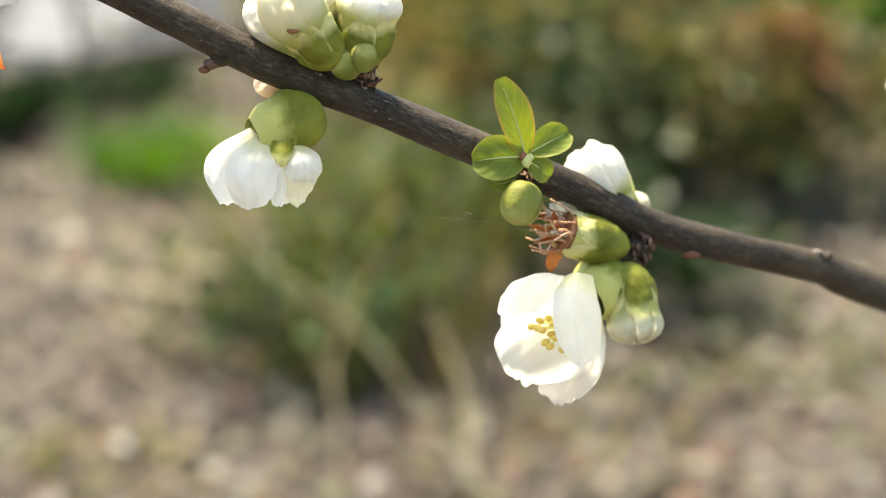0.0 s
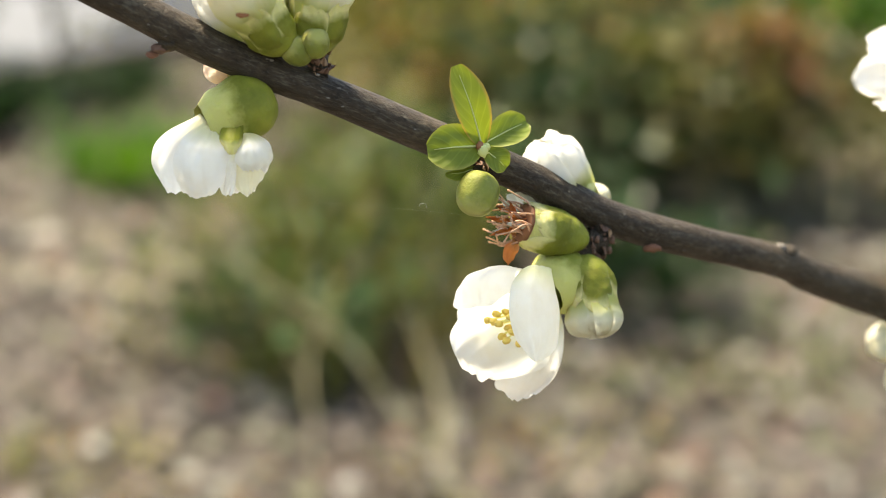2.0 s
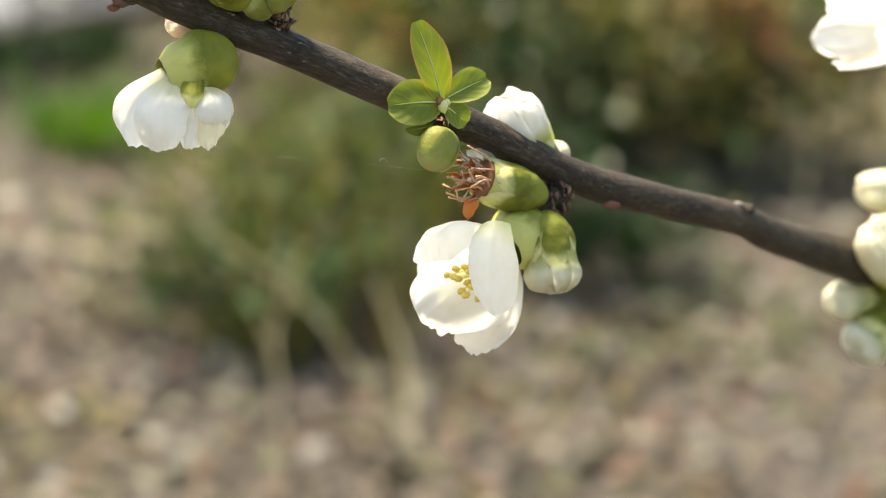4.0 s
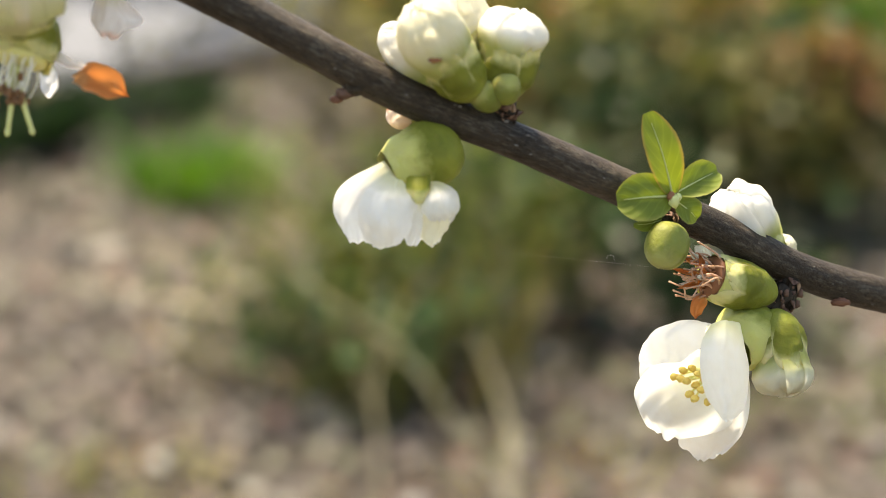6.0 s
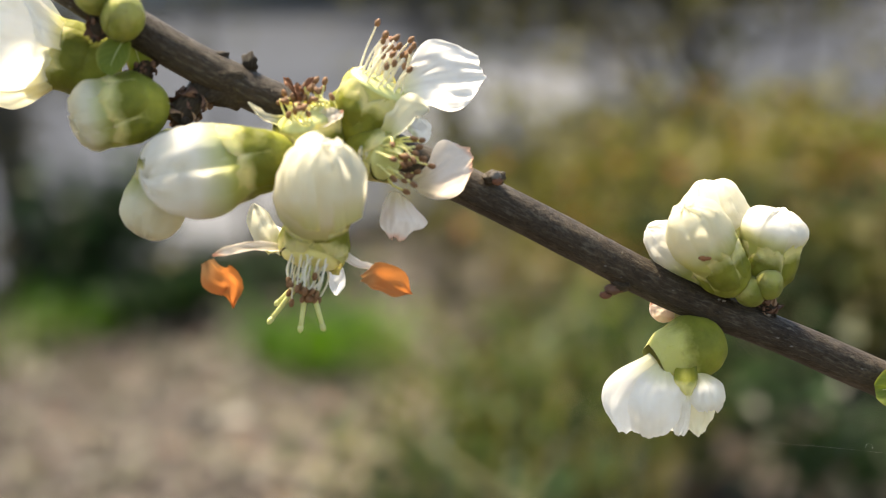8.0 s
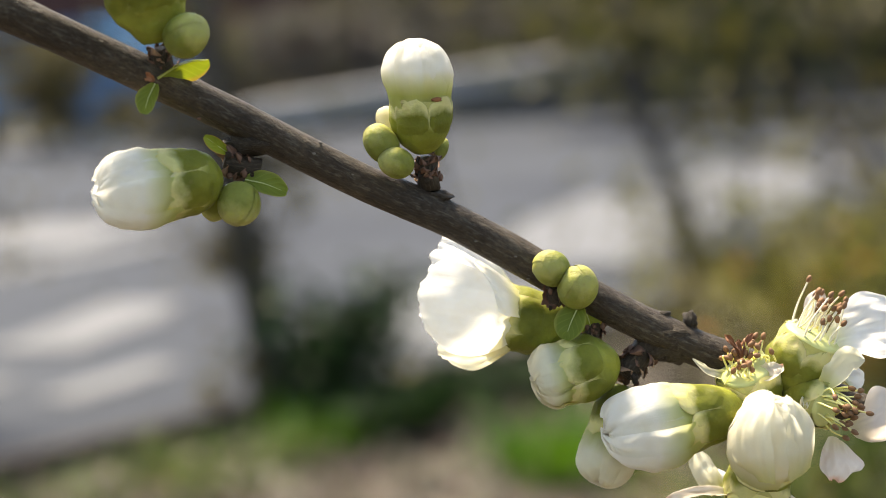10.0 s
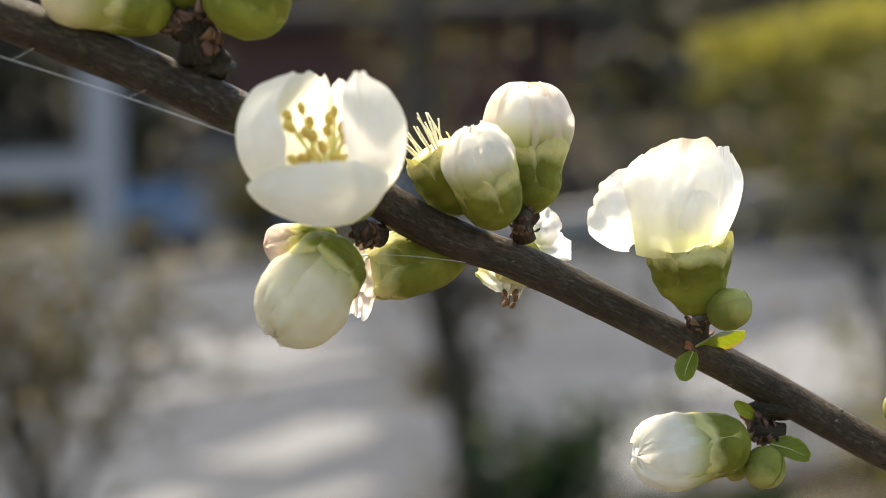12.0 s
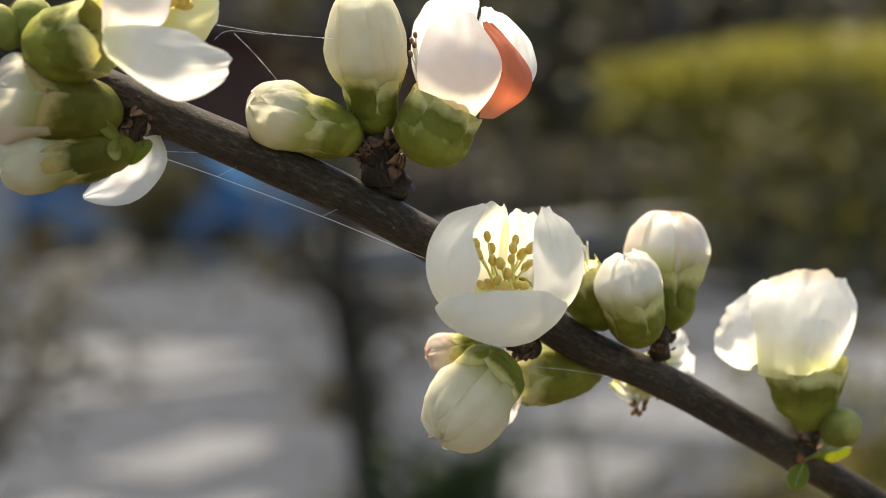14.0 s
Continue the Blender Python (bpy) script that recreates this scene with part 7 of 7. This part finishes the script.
bush((0.90, 3.95), 0.16, 0.42, 240, RUST, "small shrub with rust-brown leaves in the planting", 102, 0.05, 6, low=0.45)
bush((0.62, 2.62), 0.20, 0.16, 500, DARK_LEAF, "low dark shrub in the leaf litter", 103, 0.035, 6)


def stalk(points, r, seed):
    """A long dry grass stalk, thinning to its tip."""
    foot = Vector((2 * points[0][0] - points[1][0], 2 * points[0][1] - points[1][1], -0.01))
    path = smooth_path([foot, *points], 6)
    g = tube(path, [r * (1.1 - 0.7 * i / (len(path) - 1)) * (1 + 0.2 * noise.noise(Vector((i * 0.8, seed, 0)))) for i in range(len(path))], 7)
    tagged(link("dry_stalk", g[0], g[1], STRAW, uvs=g[2]), "long bent straw-coloured dry stalk", "grass stalk", "dry stalks in the planting")


stalk([(0.167, 1.833, 0.096), (0.076, 1.893, 0.208), (-0.026, 1.959, 0.266), (-0.116, 2.044, 0.318)], 0.0026, 0)
stalk([(0.191, 1.602, 0.137), (0.190, 1.669, 0.189), (0.179, 1.732, 0.223), (0.159, 1.797, 0.264)], 0.0018, 1)
stalk([(0.042, 1.768, 0.125), (0.037, 1.837, 0.182), (0.062, 1.904, 0.243), (0.119, 2.015, 0.287)], 0.0017, 3)
# slender dark trees by the kerb
TREE_BARK = plain("tree_bark", (0.060, 0.052, 0.047), 0.9, 0.4, 25)


def small_tree(points, r, label, seed, leaves=250, mat=DARK_LEAF, limbs=9, leaf_size=0.06, spread=0.35, height_from=0.45):
    rnd = random.Random(seed)
    top = thing("tree", points[0], label, "tree", "slender trees by the kerb")
    foot = Vector((2 * points[0][0] - points[1][0], 2 * points[0][1] - points[1][1], -0.01))
    path = smooth_path([foot, *points], 6)
    g = tube(path, [r * (1.15 - 0.75 * i / (len(path) - 1)) for i in range(len(path))], 10)
    link("trunk", g[0], g[1], TREE_BARK, top, uvs=g[2])
    ends, parts = [], []
    for k in range(limbs):
        i = rnd.randint(int(len(path) * height_from), len(path) - 2)
        a = rnd.uniform(0, 6.283)
        end = path[i] + Vector((math.cos(a) * spread * rnd.uniform(0.6, 1.5), math.sin(a) * spread * rnd.uniform(0.6, 1.5), rnd.uniform(0.1, 0.8) * spread * 1.6))
        mid = path[i].lerp(end, 0.5) + Vector((rnd.gauss(0, 0.05), rnd.gauss(0, 0.05), 0.05))
        q = smooth_path([path[i], mid, end], 4)
        parts.append(tube(q, [r * 0.38 * (1.1 - 0.8 * j / (len(q) - 1)) for j in range(len(q))], 6))
        ends += q[3:]
    for g in parts:
        link("limb", g[0], g[1], TREE_BARK, top, uvs=g[2])
    if leaves:
        v, f = scatter_leaves(rnd, leaves, lambda q: q.choice(ends) + Vector((q.gauss(0, spread * 0.35), q.gauss(0, spread * 0.35), q.gauss(0, spread * 0.3))), leaf_size, 0.9)
        link("crown", v, f, mat, top, smooth=False)
    return top


small_tree([(-1.13, 4.42, -0.05), (-1.20, 4.48, 0.35), (-1.29, 4.54, 0.75), (-1.34, 4.60, 1.25), (-1.32, 4.66, 1.9)], 0.066, "slender dark-barked tree beside the kerb", 61, 1100, BROWN_LEAF, spread=0.2, height_from=0.05, limbs=26, leaf_size=0.05)
small_tree([(0.06, 5.60, -0.05), (0.00, 5.62, 0.35), (-0.10, 5.60, 0.65), (-0.18, 5.66, 0.9), (-0.22, 5.7, 1.05)], 0.036, "leaning dark tree with olive leaves", 63, 850, OLIVE_DARK, 22, 0.06, 0.32, 0.15)
small_tree([(0.95, 6.40, -0.05), (0.92, 6.45, 0.6), (0.80, 6.40, 1.2), (0.75, 6.5, 2.2)], 0.040, "dark tree with a sparse olive crown", 64, 1000, OLIVE_DARK, 34, 0.09, 0.8, 0.2)

for k, (along, out, lean) in enumerate(((-0.9, -0.12, -0.20), (0.55, -0.1, 0.22), (1.6, -0.15, -0.25), (0.05, -0.22, 0.10), (1.05, -0.2, -0.12), (2.1, -0.1, 0.18), (2.7, -0.18, -0.10), (3.4, -0.12, 0.15))):
    q = by_kerb(along, out)
    small_tree([(q.x, q.y, -0.05), (q.x + lean * 0.6, q.y, 0.5), (q.x + lean, q.y + 0.05, 1.0), (q.x + lean * 1.3, q.y, 1.2)], 0.010 + 0.004 * (k % 3), "thin bare sapling by the kerb", 90 + k, 150 if k < 3 else 60, OLIVE_DARK if k < 3 else BROWN_LEAF, 16, 0.05, 0.3, 0.15)

# ---- far side: hedge, sheds, a parked blue car, woods ----
HEDGE = varied("hedge_leaves", [(0.0, (0.18, 0.162, 0.036)), (0.5, (0.33, 0.30, 0.070)), (1.0, (0.45, 0.41, 0.115))], 0.5, 0.3)


def clipped_hedge(centre, size, count, mat, label, seed, leaf_size=0.16):
    rnd = random.Random(seed)
    c = Vector(centre)
    top = thing("clipped_shrub", (c.x, c.y, 0), label, "shrub")
    g = tube([(c.x, c.y, -0.1), (c.x + 0.05, c.y, c.z * 0.5), (c.x, c.y, c.z)], [0.16, 0.13, 0.08], 8)
    link("trunk", g[0], g[1], TREE_BARK, top, uvs=g[2])

    def at(q):
        d = Vector((q.gauss(0, 1), q.gauss(0, 1), q.gauss(0, 1))).normalized()
        k = q.uniform(0.72, 1.02) * (1 + 0.18 * noise.noise(d * 2.3 + Vector((seed, 0, 0))))
        return c + Vector((d.x * size[0], d.y * size[1], d.z * size[2])) * k
    v, f = scatter_leaves(rnd, count, at, leaf_size, 0.9)
    link("crown", v, f, mat, top, smooth=False)


clipped_hedge((0.82, 19.00, 2.10), (2.5, 1.6, 0.70), 14000, HEDGE, "broad cloud-pruned olive-green shrub beyond the road", 71)
clipped_hedge((1.35, 19.00, 1.11), (2.2, 1.5, 0.55), 3000, DARK_LEAF, "dark clipped shrub under the olive one", 72)
clipped_hedge((-6.02, 22.00, 0.15), (0.55, 0.5, 0.32), 900, HEDGE, "small yellow-green clipped shrub beyond the wall", 73)
clipped_hedge((-9.18, 22.00, -0.29), (0.6, 0.5, 0.30), 900, HEDGE, "small yellow-green clipped shrub beyond the wall", 74)

BRICK = plain("dark_red_boards", (0.085, 0.032, 0.027), 0.8, 0.45, 1.5)
ROOF = plain("dark_roof", (0.03, 0.028, 0.028), 0.7, 0.4, 2)
PALE = plain("pale_post_paint", (0.31, 0.32, 0.345), 0.6, 0.2, 5)
BLUE = plain("blue_car_paint", (0.045, 0.17, 0.36), 0.3, 0.2, 3)
GLASS = plain("dark_glass", (0.02, 0.022, 0.025), 0.08, 0.1, 3)
RUBBER = plain("tyre_rubber", (0.02, 0.02, 0.02), 0.8, 0.2, 10)


def box(lo, hi):
    a, b = Vector(lo), Vector(hi)
    return block((a.x, a.y, 0), (b.x, a.y, 0), (b.x, b.y, 0), (a.x, b.y, 0), b.z, a.z, min(0.03, (b.x - a.x) * 0.1))


def shed(x0, x1, y0, y1, h, label):
    top = thing("shed", (x0, y0, 0), label, "shed")
    n = int((x1 - x0) / 0.3)
    for k in range(n):
        g = box((x0 + 0.3 * k, y0 + 0.01 * (k % 2), -0.12), (x0 + 0.3 * k + 0.285, y0 + 0.08, h))
        link("board", g[0], g[1], BRICK, top, uvs=g[2], smooth=False)
    for lo, hi in (((x0, y0 + 0.09, -0.12), (x0 + 0.12, y1, h)), ((x1 - 0.12, y0 + 0.09, -0.12), (x1, y1, h)), ((x0 + 0.13, y1 - 0.12, -0.12), (x1 - 0.13, y1, h))):
        g = box(lo, hi)
        link("wall", g[0], g[1], BRICK, top, uvs=g[2], smooth=False)
    g = box((x0 - 0.4, y0 - 0.6, h + 0.004), (x1 + 0.4, y1 + 0.4, h + 0.22))
    link("roof", g[0], g[1], ROOF, top, uvs=g[2], smooth=False)


GREY_TWIG = varied("grey_brown_twigs", [(0.0, (0.07, 0.062, 0.055)), (0.6, (0.14, 0.125, 0.11)), (1.0, (0.20, 0.18, 0.15))], 0.7, 0.15)
clipped_hedge((-3.32, 23.00, 0.97), (3.2, 0.8, 0.75), 3500, GREY_TWIG, "bare grey-brown hedge in front of the shed", 75)
clipped_hedge((-0.46, 23.00, 1.04), (2.6, 0.8, 0.6), 2600, GREY_TWIG, "bare grey-brown hedge beyond the footway", 76)
shed(-9.2, -4.4, 25.0, 29.0, 3.3, "dark red boarded shed beyond the road")

frame_post = thing("gate_frame", (-6.88, 17.00, -0.60), "pale painted post and rail beyond the road", "gate")
p0 = Vector((-7.95, 17.00, 1.01))
for dx, w, z0, z1 in ((0.0, 0.34, -0.12, 2.6), (-2.0, 0.30, -0.12, 2.5)):
    g = box((p0.x + dx, p0.y, z0), (p0.x + dx + w, p0.y + 0.2, z1))
    link("post", g[0], g[1], PALE, frame_post, uvs=g[2], smooth=False)
g = box((p0.x - 1.69, p0.y + 0.03, 1.05), (p0.x - 0.01, p0.y + 0.17, 1.35))
link("rail", g[0], g[1], PALE, frame_post, uvs=g[2], smooth=False)


def car(x, y, label):
    """A small parked hatchback, seen far off from the side."""
    top = thing("car", (x, y, 0), label, "car")
    prof = [(-1.9, 0.35), (-1.9, 0.75), (-1.55, 0.92), (-0.95, 0.98), (-0.45, 1.42), (0.75, 1.46), (1.35, 1.05), (1.85, 0.95), (1.95, 0.6), (1.92, 0.35)]
    verts, faces = [], []
    n = len(prof)
    for s, inset in ((-0.80, 0.10), (-0.84, 0.0), (0.84, 0.0), (0.80, 0.10)):
        for px, pz in prof:
            verts.append(Vector((x + px * (1 - inset * 0.2), y + s * (1 - 0.12 * max(0, pz - 0.95)), pz - inset * 0.2 + 0.04)))
    for r in range(3):
        for k in range(n):
            j = (k + 1) % n
            faces.append((r * n + k, r * n + j, (r + 1) * n + j, (r + 1) * n + k))
    faces += [tuple(range(n))[::-1], tuple(range(3 * n, 4 * n))]
    link("body", verts, faces, BLUE, top, smooth=False)
    for a, b in (((-0.80, 1.0), (0.05, 1.36)), ((0.12, 1.0), (1.05, 1.36))):
        g = box((x + a[0], y - 0.86, a[1] + 0.04), (x + b[0], y - 0.80, b[1] + 0.04))
        link("window", g[0], g[1], GLASS, top, uvs=g[2], smooth=False)
    for wx in (-1.2, 1.2):
        for wy in (-0.78, 0.78):
            g = tube([(x + wx, y + wy - 0.1, 0.34), (x + wx, y + wy - 0.09, 0.34), (x + wx, y + wy + 0.09, 0.34), (x + wx, y + wy + 0.1, 0.34)], [0.27, 0.30, 0.30, 0.27], 18)
            link("wheel", g[0], g[1], RUBBER, top, uvs=g[2])


c0 = Vector((-7.45, 21.00, 0.69))
car(c0.x, c0.y, "small blue car parked beyond the road")
bush((-6.75, 18.60), 0.62, 1.25, 1100, BROWN_LEAF, "dull brown twiggy shrub in front of the parked car", 111, 0.12, 10)

# wooded slope that closes the distance
SLOPE = plain("wooded_slope", (0.09, 0.085, 0.075), 0.95, 0.5, 0.4)
g = grid(14, 60, lambda s, u: Vector(((46 + 22 * s) * math.sin(-1.5 + 3 * u), (46 + 22 * s) * math.cos(-1.5 + 3 * u), -0.3 + 13 * s ** 0.8 + 1.2 * noise.noise(Vector((u * 14, s * 5, 0))))))
tagged(link("backdrop", g[0], g[1], SLOPE, uvs=g[2]), "dark wooded slope far beyond the road", "hillside", kind="structure")

# woods that close the distance
WOODS = varied("wood_leaves", [(0.0, (0.05, 0.046, 0.044)), (0.6, (0.10, 0.093, 0.084)), (0.9, (0.135, 0.13, 0.08)), (1.0, (0.19, 0.16, 0.13))], 0.7, 0.15)


def wood_place(q):
    a = q.uniform(-1.25, 1.1)
    r = q.uniform(34, 44)
    top = 7.5 + 2.0 * noise.noise(Vector((a * 6, 0.5, 0)))
    return Vector((r * math.sin(a), r * math.cos(a), q.uniform(-0.1, top)))


v, f = scatter_leaves(random.Random(81), 26000, wood_place, 0.75, 0.9)
tagged(link("woods", v, f, WOODS, smooth=False), "dark woods closing the view far beyond the road", "trees", kind="stuff")
trunks = []
rnd = random.Random(82)
for k in range(60):
    a, r = rnd.uniform(-1.2, 1.05), rnd.uniform(33, 42)
    x, y = r * math.sin(a), r * math.cos(a)
    trunks.append(tube([(x, y, -0.2), (x + rnd.gauss(0, 0.3), y, 3), (x + rnd.gauss(0, 0.6), y, 7)], [0.25, 0.2, 0.1], 8))
g = merge(*trunks)
tagged(link("wood_trunks", g[0], g[1], TREE_BARK, uvs=g[2]), "dark trunks in the far woods", "trees", kind="stuff")
